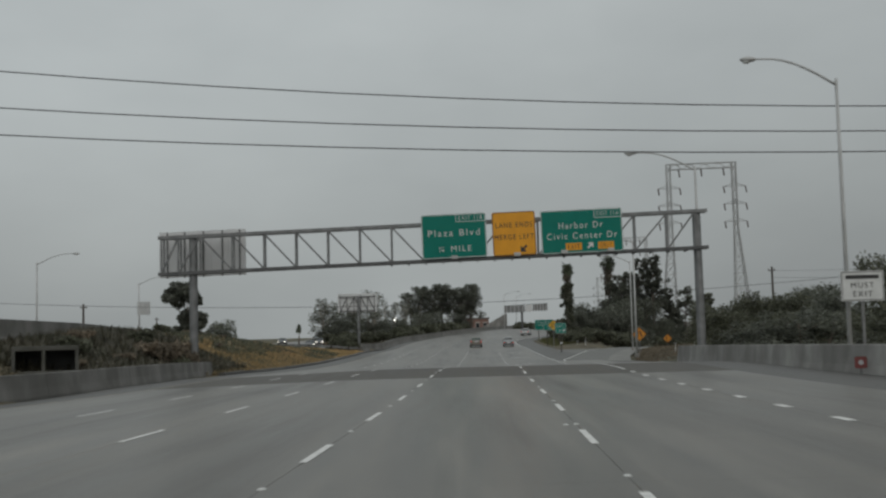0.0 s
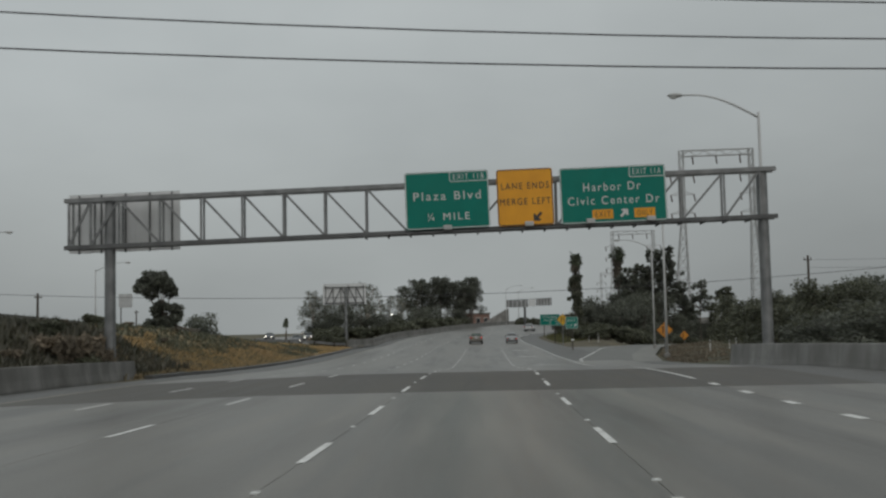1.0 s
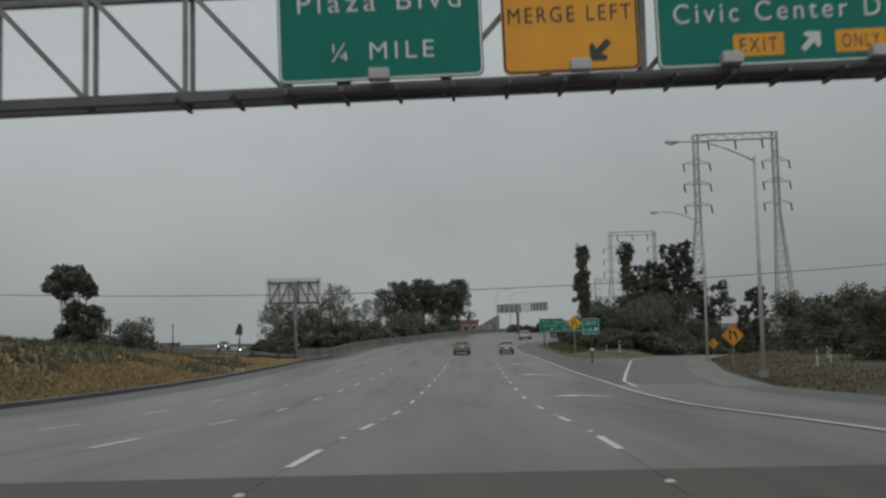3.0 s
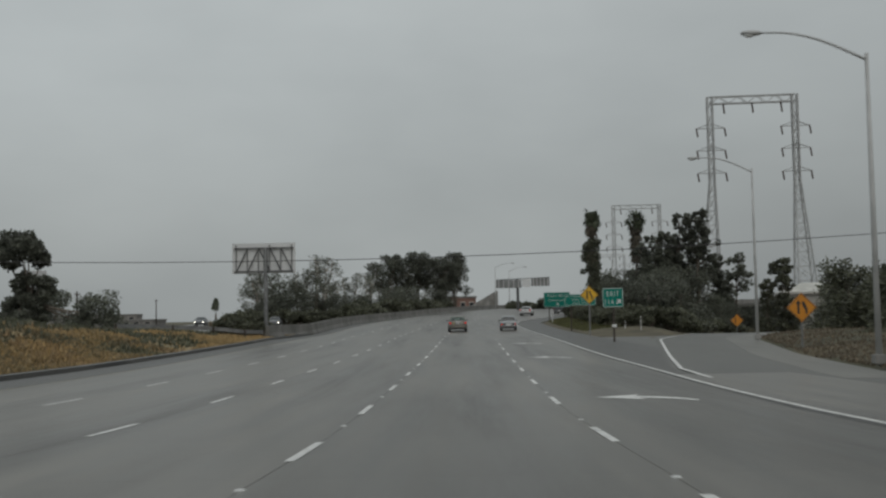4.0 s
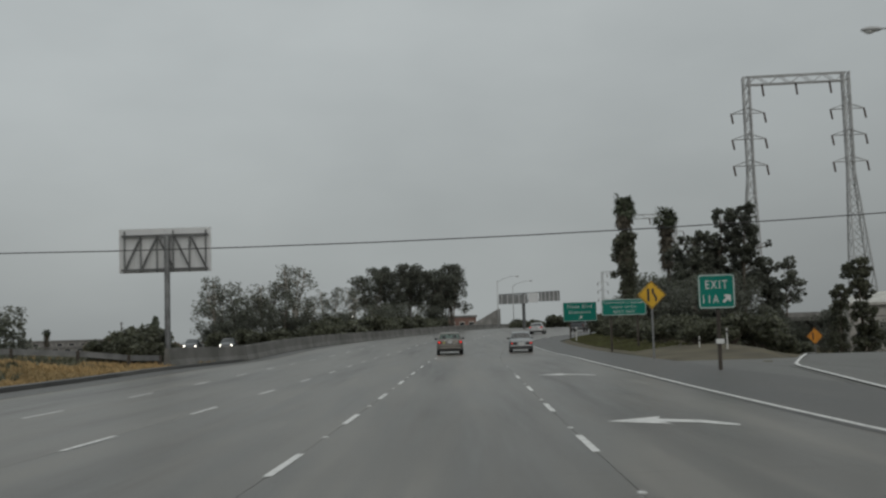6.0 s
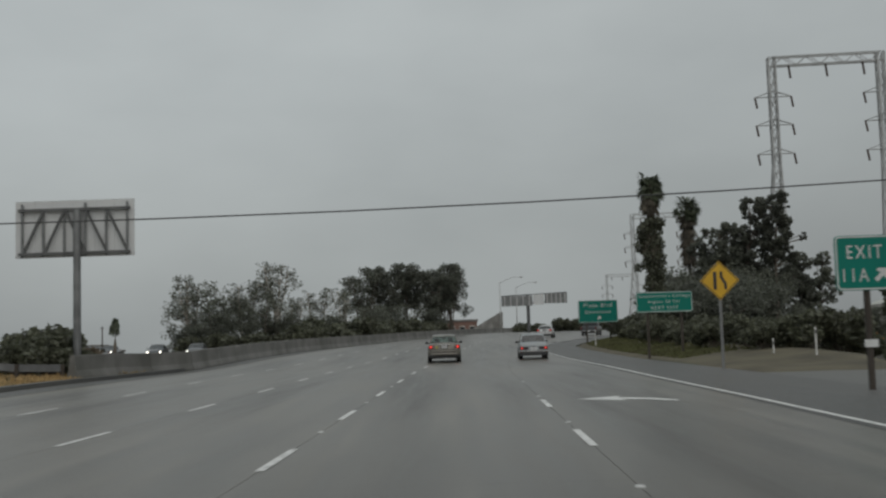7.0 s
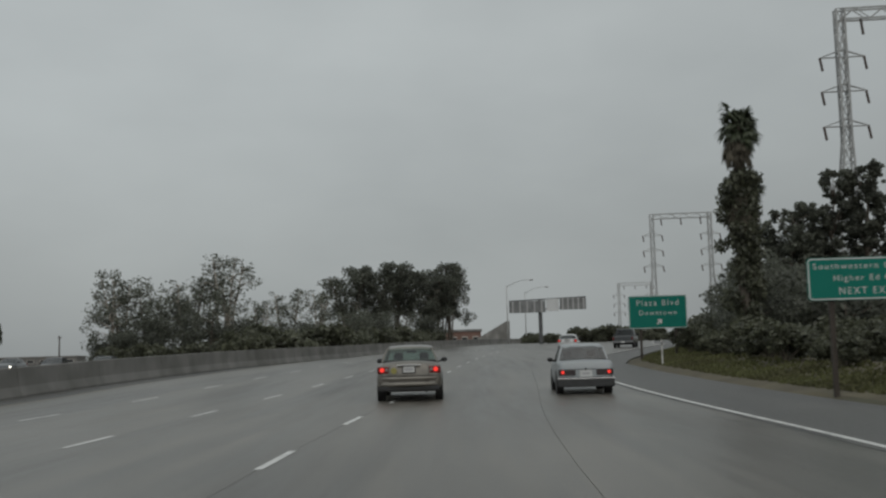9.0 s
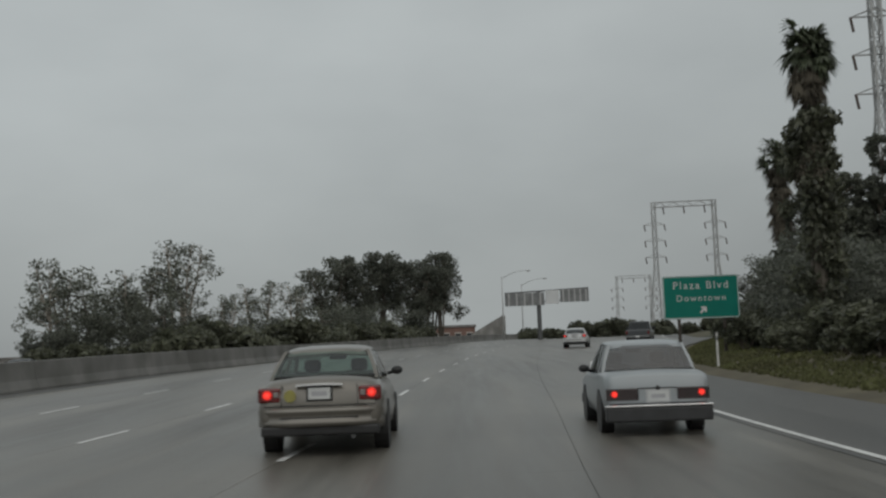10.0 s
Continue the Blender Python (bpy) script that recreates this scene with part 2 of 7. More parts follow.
M_LEAF_BROWN = material("dry_brush_twigs", (0.25, 0.205, 0.15), 0.8, second=(0.16, 0.138, 0.105), scale=0.6, island=0.4, leafy=0.35)
M_PALM = material("palm_fronds", (0.115, 0.135, 0.085), 0.42, spec=0.5, second=(0.08, 0.094, 0.06), scale=0.8, island=0.4, leafy=0.3)
M_SKIRT = material("dead_palm_skirt", (0.15, 0.132, 0.10), 0.9, second=(0.09, 0.08, 0.062), scale=0.8, island=0.45, leafy=0.2)


# ---- mesh helpers ----
def part(name, bm, mat, parent=None, label="", smooth=False):
    me = bpy.data.meshes.new(name)
    if smooth:
        for f in bm.faces:
            f.smooth = True
    bm.to_mesh(me)
    bm.free()
    for one in mat if isinstance(mat, (list, tuple)) else (mat,):
        me.materials.append(one)
    ob = new(name, me)
    if parent is not None:
        ob.parent = parent
    if label:
        ob["label"] = label
    return ob


def pydata(name, verts, faces, mat, parent=None, label=""):
    me = bpy.data.meshes.new(name)
    me.from_pydata(verts, [], faces)
    me.materials.append(mat)
    me.update()
    ob = new(name, me)
    if parent is not None:
        ob.parent = parent
    if label:
        ob["label"] = label
    return ob


def empty(name, x=0, y=0, z=0, rz=0):
    ob = new(name)
    ob.matrix_world = pose(x, y, z, 0, 0, rz)
    ob.empty_display_size = 0.3
    return ob


def box(bm, x0, x1, y0, y1, z0, z1, bevel=0.0, m=None):
    r = bmesh.ops.create_cube(bm, size=1.0)
    vs = r["verts"]
    bmesh.ops.scale(bm, vec=(x1 - x0, y1 - y0, z1 - z0), verts=vs)
    bmesh.ops.translate(bm, vec=((x0 + x1) / 2, (y0 + y1) / 2, (z0 + z1) / 2), verts=vs)
    if m is not None:
        bmesh.ops.transform(bm, matrix=m, verts=vs)
    if bevel:
        es = {e for v in vs for e in v.link_edges}
        bmesh.ops.bevel(bm, geom=list(es), offset=bevel, segments=2, affect="EDGES", profile=0.5)
    return bm


def beam(bm, a, b, w, h=None, up=(0, 0, 1)):
    """A square bar from a to b."""
    h = h or w
    a, b = Vector(a), Vector(b)
    d = (b - a)
    z = d.normalized()
    x = z.cross(Vector(up))
    if x.length < 1e-4:
        x = z.cross(Vector((1, 0, 0)))
    x.normalize()
    y = z.cross(x)
    vs = []
    for p in (a, b):
        for sx, sy in ((-1, -1), (1, -1), (1, 1), (-1, 1)):
            vs.append(bm.verts.new(p + x * (sx * w / 2) + y * (sy * h / 2)))
    for f in ((0, 1, 2, 3), (7, 6, 5, 4), (0, 4, 5, 1), (1, 5, 6, 2), (2, 6, 7, 3), (3, 7, 4, 0)):
        bm.faces.new([vs[i] for i in f])


def tube(bm, pts, radii, sides=8, caps=True):
    """A round tapering tube along points."""
    rings = []
    n = len(pts)
    pts = [Vector(p) for p in pts]
    for i, p in enumerate(pts):
        d = (pts[min(i + 1, n - 1)] - pts[max(i - 1, 0)]).normalized()
        x = d.cross(Vector((0, 0, 1)))
        if x.length < 1e-3:
            x = d.cross(Vector((0, 1, 0)))
        x.normalize()
        y = d.cross(x)
        r = radii[i] if isinstance(radii, (list, tuple)) else radii
        rings.append([bm.verts.new(p + (x * math.cos(k * math.tau / sides) + y * math.sin(k * math.tau / sides)) * r) for k in range(sides)])
    for a, b in zip(rings, rings[1:]):
        for k in range(sides):
            bm.faces.new((a[k], a[(k + 1) % sides], b[(k + 1) % sides], b[k]))
    if caps:
        bm.faces.new(rings[0][::-1])
        bm.faces.new(rings[-1])
    return bm


def smoothed(y, ys, vs, spread=10.0):
    return float(np.mean(np.interp([y + spread * k / 5 for k in range(-5, 6)], ys, vs)))


# ---- the plan of the road ----
def gz(y):
    """Height of the carriageway along the road."""
    return smoothed(y, (-60, 0, 16, 31, 40, 52, 60, 68, 77, 88, 96, 108, 121, 136, 150, 165, 180, 220, 300, 340, 420, 500),
                    (0.25, 0.08, -0.02, -0.12, -0.16, -0.13, -0.20, -0.46, -0.77, -0.93, -0.99, -1.02, -0.95, -0.84, -0.73, -0.62, -0.36, 0.55, 2.0, 2.55, 3.1, 3.0), 5)


def line_x(y):
    """The lane line that the plan of the road hangs on."""
    if y < 172:
        return smoothed(y, (-100, 15, 27, 46, 60, 74, 98, 120, 135, 150, 158, 165, 172, 190), (-2.9, -0.78, -0.52, -0.22, 0.12, 0.4, 0.56, 0.87, 1.05, 1.25, 1.5, 1.85, 2.27, 3.2), 4)
    return 2.32 + 0.04 * (y - 172) + 0.00058 * (y - 172) ** 2


def left_x(y):
    """The left edge of the pavement."""
    if y > 216:
        return line_x(y) - 12.8
    return smoothed(y, (-60, 34, 50, 74, 90, 106, 120, 138, 150, 156, 166, 176, 185, 196, 206, 216, 222), (-14.0, -13.5, -14.4, -14.1, -13.9, -13.4, -13.1, -12.9, -13.1, -12.7, -11.7, -11.4, -11.2, -10.4, -9.2, -7.6, -6.9), 2)


def right_line(y):
    """The solid line at the right of the through lanes."""
    if y > 190:
        return float(np.interp(y, (190, 200, 212, 228, 245, 265), (9.1, 10.3, 13.5, 17.8, 22.5, 28.0))) if y < 265 else line_x(y) + 15.3
    return smoothed(y, (-60, 33, 42, 50, 60, 76, 88, 98, 110, 122, 130, 140, 150, 160, 170, 185, 195), (7.3, 7.75, 7.82, 8.05, 8.2, 8.17, 8.45, 8.8, 8.85, 8.92, 9.05, 9.05, 9.18, 9.1, 9.03, 9.03, 9.3), 4)


def road_z(x, y):
    """Height of the carriageway with its crossfall to the left."""
    fall = float(np.interp(y, (15, 30, 45, 55, 66, 76, 166, 180, 200, 230), (0.0, 0.06, 0.22, 0.28, 0.2, 0.0, 0.0, -0.14, -0.14, 0.0)))
    return gz(y) - fall * min(1.0, max(0.0, (line_x(y) - 3.0 - x) / 9.0))


def right_x(y):
    """The right edge of the pavement."""
    return float(np.interp(y, (-60, 80, 95, 112, 126, 145, 185, 195, 203, 212, 228, 245, 265), (14.9, 14.9, 14.3, 13.2, 12.9, 12.7, 12.3, 12.5, 14.0, 16.3, 20.5, 25.3, 31.0))) if y < 265 else line_x(y) + 18.3


def ramp_l(y):
    return float(np.interp(y, (90, 98, 108, 114, 133, 150, 165, 200), (8.9, 9.4, 11.0, 12.0, 15.2, 21.0, 29.0, 54.0)))


def ramp_r(y):
    return float(np.interp(y, (80, 90, 110, 135, 150, 165, 200), (14.6, 14.4, 17.2, 22.0, 29.0, 38.0, 64.0)))


def ramp_z(y):
    return gz(y) - float(np.interp(y, (140, 152, 165, 180, 205), (0.0, 0.15, 0.75, 1.5, 2.6)))


SIDE_X, SIDE_Y = (-17.6, -19.5, -22, -25.5, -29.5, -34, -41), (-40, 20, 48, 75, 100, 126, 150)
RIDGE_Y = (-60, 10, 45, 60, 73, 95, 120, 140, 160, 175, 200, 300)
RIDGE_Z = (0.6, 0.7, 1.15, 1.6, 2.15, 1.95, 0.95, 0.3, -0.1, -0.6, -0.65, 0.8)


def ground_z(x, y):
    """Height of the natural ground beside the road."""
    zr = gz(y)
    lx, rx = left_x(y), right_x(y)
    far = max(0.0, min(1.0, (y - 260) / 140))
    if x < lx:
        zr = road_z(lx, y)
        s = lx - x
        ridge = float(np.interp(y, RIDGE_Y, RIDGE_Z))
        k = min(1.0, s / 8.5)
        k = k * k * (3 - 2 * k)
        z = (zr + 0.05) * (1 - k) + ridge * k
        if s > 30:
            q = min(1.0, (s - 30) / 60)
            z = z * (1 - q) - 1.0 * q
        z += 0.18 * noise.noise((x * 0.25, y * 0.2, 0)) * min(1.0, s / 2) + 0.25 * noise.noise((x * 0.07, y * 0.06, 3)) * min(1.0, s / 4)
    elif x > rx:
        s = x - rx
        if 88 < y < 205:
            rl, rr = ramp_l(y), ramp_r(y)
            rz = ramp_z(y)
            if x < rl:
                k = s / max(0.5, rl - rx)
                z = (zr - 0.02) * (1 - k) + rz * k
            elif x < rr:
                z = rz
            else:
                z = rz + 0.35 * min(1.0, (x - rr) / 4)
            if y > 140:
                w = min(1.0, (y - 140) / 15)
                bank = zr + 0.5 * min(1.0, s / 4.0) - 0.22 * max(0.0, s - 6)
                z = z * (1 - w) + max(bank, -4.0) * w if x < rl - 1 else z
        else:
            z = max(zr + (0.2 if y < 90 else 0.5) * min(1.0, s / 4.0) - (float(np.interp(y, (250, 290), (0.22, 0.12))) * max(0.0, s - 6) if y > 150 else 0), min(zr, -3.5))
        q = max(0.0, min(1.0, (s - 22) / 70))
        z = z * (1 - q) - 2.5 * q
        z += 0.12 * noise.noise((x * 0.25, y * 0.2, 5)) * min(1.0, s / 3)
        if 88 < y < 205 and ramp_l(y) - 0.4 < x < ramp_r(y) + 0.4:
            z = ramp_z(y) - 0.3
    else:
        z = road_z(x, y)
    if -45 < y < 152:
        edge = float(np.interp(y, SIDE_Y, SIDE_X))
        if edge - 11.5 < x < edge + 0.6:
            z = min(z, float(np.interp(y, (20, 75, 126, 150), (1.1, 1.15, 0.8, -0.2))))
    z -= 0.06
    return z


def ribbon(name, y0, y1, step, left, right, height, mat, parent=None, label="", lift=0.0, thick=0.1, cross=False):
    """A strip of pavement with real thickness, swept along the road."""
    ys = np.arange(y0, y1 + step * 0.5, step)
    vs, fs = [], []
    for y in ys:
        a, b = left(y), right(y)
        za, zb = (height(a, y) + lift, height(b, y) + lift) if cross else (height(y) + lift,) * 2
        vs += [(a, y, za), (b, y, zb), (b, y, zb - thick), (a, y, za - thick)]
    for i in range(len(ys) - 1):
        p, q = 4 * i, 4 * i + 4
        for k in range(4):
            fs.append((p + k, p + (k + 1) % 4, q + (k + 1) % 4, q + k))
    fs += [(3, 2, 1, 0), tuple(range(len(vs) - 4, len(vs)))]
    return pydata(name, vs, fs, mat, parent, label)


# ---- ground ----
xs = np.unique(np.concatenate([np.arange(-90, 91, 2.0), np.arange(-30, 30, 1.0), np.linspace(-2500, -100, 9), np.linspace(100, 2500, 9)]))
ys = np.unique(np.concatenate([np.arange(-60, 330, 3.0), np.linspace(345, 520, 9), np.linspace(700, 4000, 7), np.linspace(-1500, -90, 5)]))
gv, gf = [], []
for yy in ys:
    for xx in xs:
        gv.append((float(xx), float(yy), ground_z(float(xx), float(yy)) - (0.12 if left_x(yy) - 0.3 < xx < right_x(yy) + 0.3 else 0.0)))
nx = len(xs)
for j in range(len(ys) - 1):
    for i in range(nx - 1):
        a = j * nx + i
        gf.append((a, a + 1, a + nx + 1, a + nx))
ground_ob = pydata("ground", gv, gf, M_GROUND)
ground_ob.data.materials.append(M_BANK)
ground_ob.data.materials.append(M_VERGE)
for f in ground_ob.data.polygons:
    cx, cy = f.center.x, f.center.y
    if 74 < cy < 170 and left_x(cy) - 10 < cx < left_x(cy):
        f.material_index = 1
    elif 110 < cy < 260 and right_x(cy) < cx < right_x(cy) + (12 if cy > 146 else max(2.0, ramp_l(cy) - right_x(cy))):
        f.material_index = 2
ground = tagged(ground_ob, "damp brown and green scrub soil beside the freeway", "ground", kind="structure")

# ---- pavement ----
road = tagged(empty("road"), "wet grey concrete freeway with dashed white lane lines", "road", kind="structure")
ribbon("base_course", -60, 486, 3.0, left_x, lambda y: line_x(y) - 3.0, road_z, M_SHOULDER, road, "dark wet asphalt shoulder", lift=-0.045, thick=0.3, cross=True)
ribbon("base_course", -60, 486, 3.0, lambda y: line_x(y) - 3.0, right_x, gz, M_SHOULDER, road, "dark wet asphalt shoulder", lift=-0.03, thick=0.3)
# distance of each lane line from the reference line, along the road
LANES = (((18, 100, 166, 181, 200), (-11.0, -11.2, -11.8, -12.0, -11.9)),
         ((26, 54, 87, 108, 133, 165, 200, 240), (-7.1, -7.2, -7.3, -7.4, -7.5, -8.3, -8.2, -7.9)),
         ((18, 34, 56, 78, 102, 124, 139, 155, 165, 200, 240), (-3.6, -3.7, -3.55, -3.55, -3.75, -3.7, -3.7, -3.95, -4.25, -4.2, -4.0)),
         ((0, 100), (0.0, 0.0)),
         ((0, 60, 80, 100, 150, 170), (3.85, 3.85, 3.65, 3.85, 3.85, 3.95)))


def lane_edge(k):
    return right_line if k == 5 else (lambda y, o=LANES[k]: line_x(y) + smoothed(y, o[0], o[1], 4))


ribbon("ramp_pavement", 88, 205, 3.0, ramp_l, ramp_r, ramp_z, M_RAMP, road, "asphalt exit ramp", lift=-0.026)
ribbon("ramp_shoulder", 91, 205, 3.0, lambda y: ramp_r(y) - 1.95, lambda y: ramp_r(y) + 0.02, ramp_z, M_RAMP_SHOULDER, road, "pale concrete shoulder of the ramp", lift=-0.02)
ribbon("gore_pavement", 112, 141, 3.0, lambda y: right_x(y) - 0.1, lambda y: max(ramp_l(y) + 0.1, right_x(y)), gz, M_RAMP, road, "paved gore beside the exit ramp", lift=-0.042)

# ---- concrete barriers, walls and kerbs ----
def barrier(name, pts, height, base, top, mat, label, floor=None, seams=6.0):
    """A barrier wall with sloped foot along plan points, cast in segments."""
    th = tagged(empty(name, pts[0][0], pts[0][1], 0), label, "barrier", kind="structure")
    pv = [Vector((p[0], p[1], 0)) for p in pts]
    dense = []
    for a, b in zip(pv, pv[1:]):
        n = max(1, int((b - a).length / seams + 0.5))
        dense += [a.lerp(b, i / n) for i in range(n)]
    dense.append(pv[-1])
    prof = ((-base, 0.0), (-base, 0.08), (-top - 0.06, 0.34), (-top, height - 0.02), (-top + 0.02, height), (top - 0.02, height), (top, height - 0.02),
            (top + 0.06, 0.34), (base, 0.08), (base, 0.0))
    for i, (a, b) in enumerate(zip(dense, dense[1:])):
        d = (b - a).normalized()
        g = 0.012
        side = Vector((d.y, -d.x, 0))
        bm = bmesh.new()
        rings = []
        for p in (a + d * g, b - d * g):
            z = (floor(p.x, p.y) if floor else gz(p.y)) - 0.06
            rings.append([bm.verts.new((p.x + side.x * u - pts[0][0], p.y + side.y * u - pts[0][1], z + v + (0.06 if v > 0.3 else 0))) for u, v in prof])
        n = len(prof)
        for k in range(n):
            bm.faces.new((rings[0][k], rings[0][(k + 1) % n], rings[1][(k + 1) % n], rings[1][k]))
        bm.faces.new(rings[0][::-1])
        bm.faces.new(rings[1])
        part("panel", bm, mat, th)
    return th


barrier("barrier_left", [(-13.9, 10), (-14.0, 30), (-14.5, 46), (-14.75, 62), (-15.0, 69.4)], 0.85, 0.24, 0.11, M_OLD_CONCRETE,
        "stained grey concrete barrier below the brushy bank", floor=lambda x, y: road_z(x, y))
barrier("barrier_right", [(15.2, -6), (15.2, 30), (15.2, 50), (15.25, 73.6)], 1.05, 0.26, 0.14, M_CONCRETE, "pale concrete wall along the exit lane shoulder",
        floor=lambda x, y: float(np.interp(y, (0, 31, 46, 61, 70, 74), (0.08, -0.13, -0.28, -0.47, -0.6, -0.68))))
med = [(-13.95, 154.9), (-13.6, 159.4), (-12.9, 163), (-12.0, 168)] + [(left_x(y) - 0.35, y) for y in range(174, 478, 8)]
barrier("barrier_median", med, 1.0, 0.3, 0.11, M_DARK_CONCRETE, "grimy dark concrete median barrier",
        floor=lambda x, y: road_z(x, y) if y > 166 else ground_z(x, y) + 0.05, seams=8.0)

kerb = tagged(empty("kerb"), "low dark asphalt kerb along the dry grass", "kerb", kind="structure")
ribbon("kerb_stone", 70, 167, 2.0, lambda y: left_x(y) - 0.45, lambda y: left_x(y) + 0.02, road_z, M_ASPHALT, kerb, lift=0.13, thick=0.3, cross=True)

# elevated roadway behind the bank
ramp_pts = list(zip(SIDE_X, SIDE_Y))
flyover = tagged(empty("side_road_bridge"), "grey concrete side road bridge with solid parapet", "bridge", kind="structure")
bm = bmesh.new()
for a, b in zip(ramp_pts, ramp_pts[1:]):
    za, zb = [float(np.interp(p[1], (20, 75, 126, 150), (2.9, 2.95, 2.6, 1.6))) for p in (a, b)]
    beam(bm, (*a, za - 0.45), (*b, zb - 0.45), 0.25, 0.95)
part("parapet", bm, M_DARK_CONCRETE, flyover)
bm = bmesh.new()
for a, b in zip(ramp_pts, ramp_pts[1:]):
    za, zb = [float(np.interp(p[1], (20, 75, 126, 150), (2.0, 2.05, 1.7, 0.7))) for p in (a, b)]
    beam(bm, (a[0] - 5, a[1], za - 0.25), (b[0] - 5, b[1], zb - 0.25), 11.0, 0.5)
part("deck", bm, M_CONCRETE, flyover)
for x, y in ((-20.6, 36), (-21.2, 42), (-21.9, 48)):
    bm = bmesh.new()
    box(bm, x - 0.35, x + 0.35, y - 0.35, y + 0.35, ground_z(x, y) - 0.3, 1.75, 0.05)
    part("pier", bm, M_CONCRETE, flyover)


# ---- lettering ----
def words(text, width, height, mat, parent, x, z, y=-0.012, name="letter"):
    """Flat built-in-font lettering of that size, centred at x, z, facing -y."""
    cu = bpy.data.curves.new(name, "FONT")
    cu.body, cu.align_x, cu.align_y, cu.extrude, cu.space_character = text, "LEFT", "BOTTOM", 0.0, 1.3
    tmp = bpy.data.objects.new(name, cu)
    scene.collection.objects.link(tmp)
    me = bpy.data.meshes.new_from_object(tmp.evaluated_get(bpy.context.evaluated_depsgraph_get()))
    bpy.data.objects.remove(tmp)
    bpy.data.curves.remove(cu)
    co = np.array([v.co[:] for v in me.vertices])
    lo, hi = co.min(0), co.max(0)
    for v in me.vertices:
        u, w = (v.co.x - lo[0]) / (hi[0] - lo[0]) - 0.5, (v.co.y - lo[1]) / (hi[1] - lo[1]) - 0.5
        v.co = (x + u * width, y, z + w * height)
    me.materials.clear()
    me.materials.append(mat)
    # one object for each letter: islands that overlap across the line belong together
    link = list(range(len(me.vertices)))

    def root(i):
        while link[i] != i:
            link[i] = link[link[i]]
            i = link[i]
        return i

    for e in me.edges:
        link[root(e.vertices[0])] = root(e.vertices[1])
    spans = {}
    for v in me.vertices:
        lo_, hi_ = spans.get(root(v.index), (9e9, -9e9))
        spans[root(v.index)] = (min(lo_, v.co.x), max(hi_, v.co.x))
    glyphs = []
    for key, (lo_, hi_) in sorted(spans.items(), key=lambda kv: kv[1]):
        if glyphs and lo_ < glyphs[-1][1] - 0.3 * (hi_ - lo_):
            glyphs[-1][0].add(key)
            glyphs[-1][1] = max(glyphs[-1][1], hi_)
        else:
            glyphs.append([{key}, hi_])
    for keys, _ in glyphs:
        ids = [v.index for v in me.vertices if root(v.index) in keys]
        back = {i: k for k, i in enumerate(ids)}
        faces = [[back[i] for i in p.vertices] for p in me.polygons if p.vertices[0] in back]
        pydata(name, [me.vertices[i].co[:] for i in ids], faces, mat, parent)
    bpy.data.meshes.remove(me)


def outline(pts, depth, y):
    """A flat polygon plate facing -y."""
    bm = bmesh.new()
    vs = [bm.verts.new((x, y, z)) for x, z in pts]
    f = bm.faces.new(vs)
    r = bmesh.ops.extrude_face_region(bm, geom=[f])
    bmesh.ops.translate(bm, vec=(0, depth, 0), verts=[v for v in r["geom"] if isinstance(v, bmesh.types.BMVert)])
    bmesh.ops.recalc_face_normals(bm, faces=bm.faces)
    return bm


def rounded(w, h, r, cx=0.0, cz=0.0, n=4):
    pts = []
    for sx, sz, a0 in ((1, 1, 0), (-1, 1, 90), (-1, -1, 180), (1, -1, 270)):
        for k in range(n + 1):
            a = radians(a0 + 90 * k / n)
            pts.append((cx + sx * (w / 2 - r) + r * math.cos(a), cz + sz * (h / 2 - r) + r * math.sin(a)))
    return pts


def frame_ring(w, h, r, t, y, cx=0.0, cz=0.0):
    """A thin border ring lying on a sign's face."""
    bm = bmesh.new()
    a = [bm.verts.new((x, y, z)) for x, z in rounded(w, h, r, cx, cz)]
    b = [bm.verts.new((x, y, z)) for x, z in rounded(w - 2 * t, h - 2 * t, max(r - t, 0.01), cx, cz)]
    n = len(a)
    for k in range(n):
        bm.faces.new((a[k], b[k], b[(k + 1) % n], a[(k + 1) % n]))
    return bm


def arrow_pts(cx, cz, size, angle):
    """An arrow along +x turned by an angle."""
    shape = ((-0.5, -0.13), (0.05, -0.13), (-0.02, -0.42), (0.16, -0.42), (0.55, 0.0), (0.16, 0.42), (-0.02, 0.42), (0.05, 0.13), (-0.5, 0.13))
    c, s = math.cos(radians(angle)), math.sin(radians(angle))
    return [(cx + size * (u * c - v * s), cz + size * (u * s + v * c)) for u, v in shape]


def sign_blank(name, w, h, x, y, z, mat, border, label, group="", tilt=0.0, r=0.12, t=0.035):
    """A sheet sign with border; its origin is the middle of the face."""
    th = tagged(empty(name, x, y, z), label, "road sign", group)
    th.rotation_euler = (0, radians(-tilt), 0)
    part("panel", outline(rounded(w, h, r), 0.05, 0.0), (mat, M_ALU), th)
    part("border", frame_ring(w - 0.03, h - 0.03, r, t, -0.006), border, th)
    return th


# ---- sign gantry over the road ----
SLOPE = 0.0225
TILT = math.degrees(math.atan(SLOPE))
GY = 67.9


def chord_z(x, base):
    return base + SLOPE * x


gantry = tagged(empty("sign_gantry", 15.5, GY, gz(GY)), "grey steel box truss gantry spanning the freeway lanes", "sign gantry")
gb = Vector((15.5, GY, gz(GY)))


def gpart(name, bm, mat=M_GALV, label=""):
    bmesh.ops.translate(bm, vec=-gb, verts=bm.verts)
    return part(name, bm, mat, gantry, label)


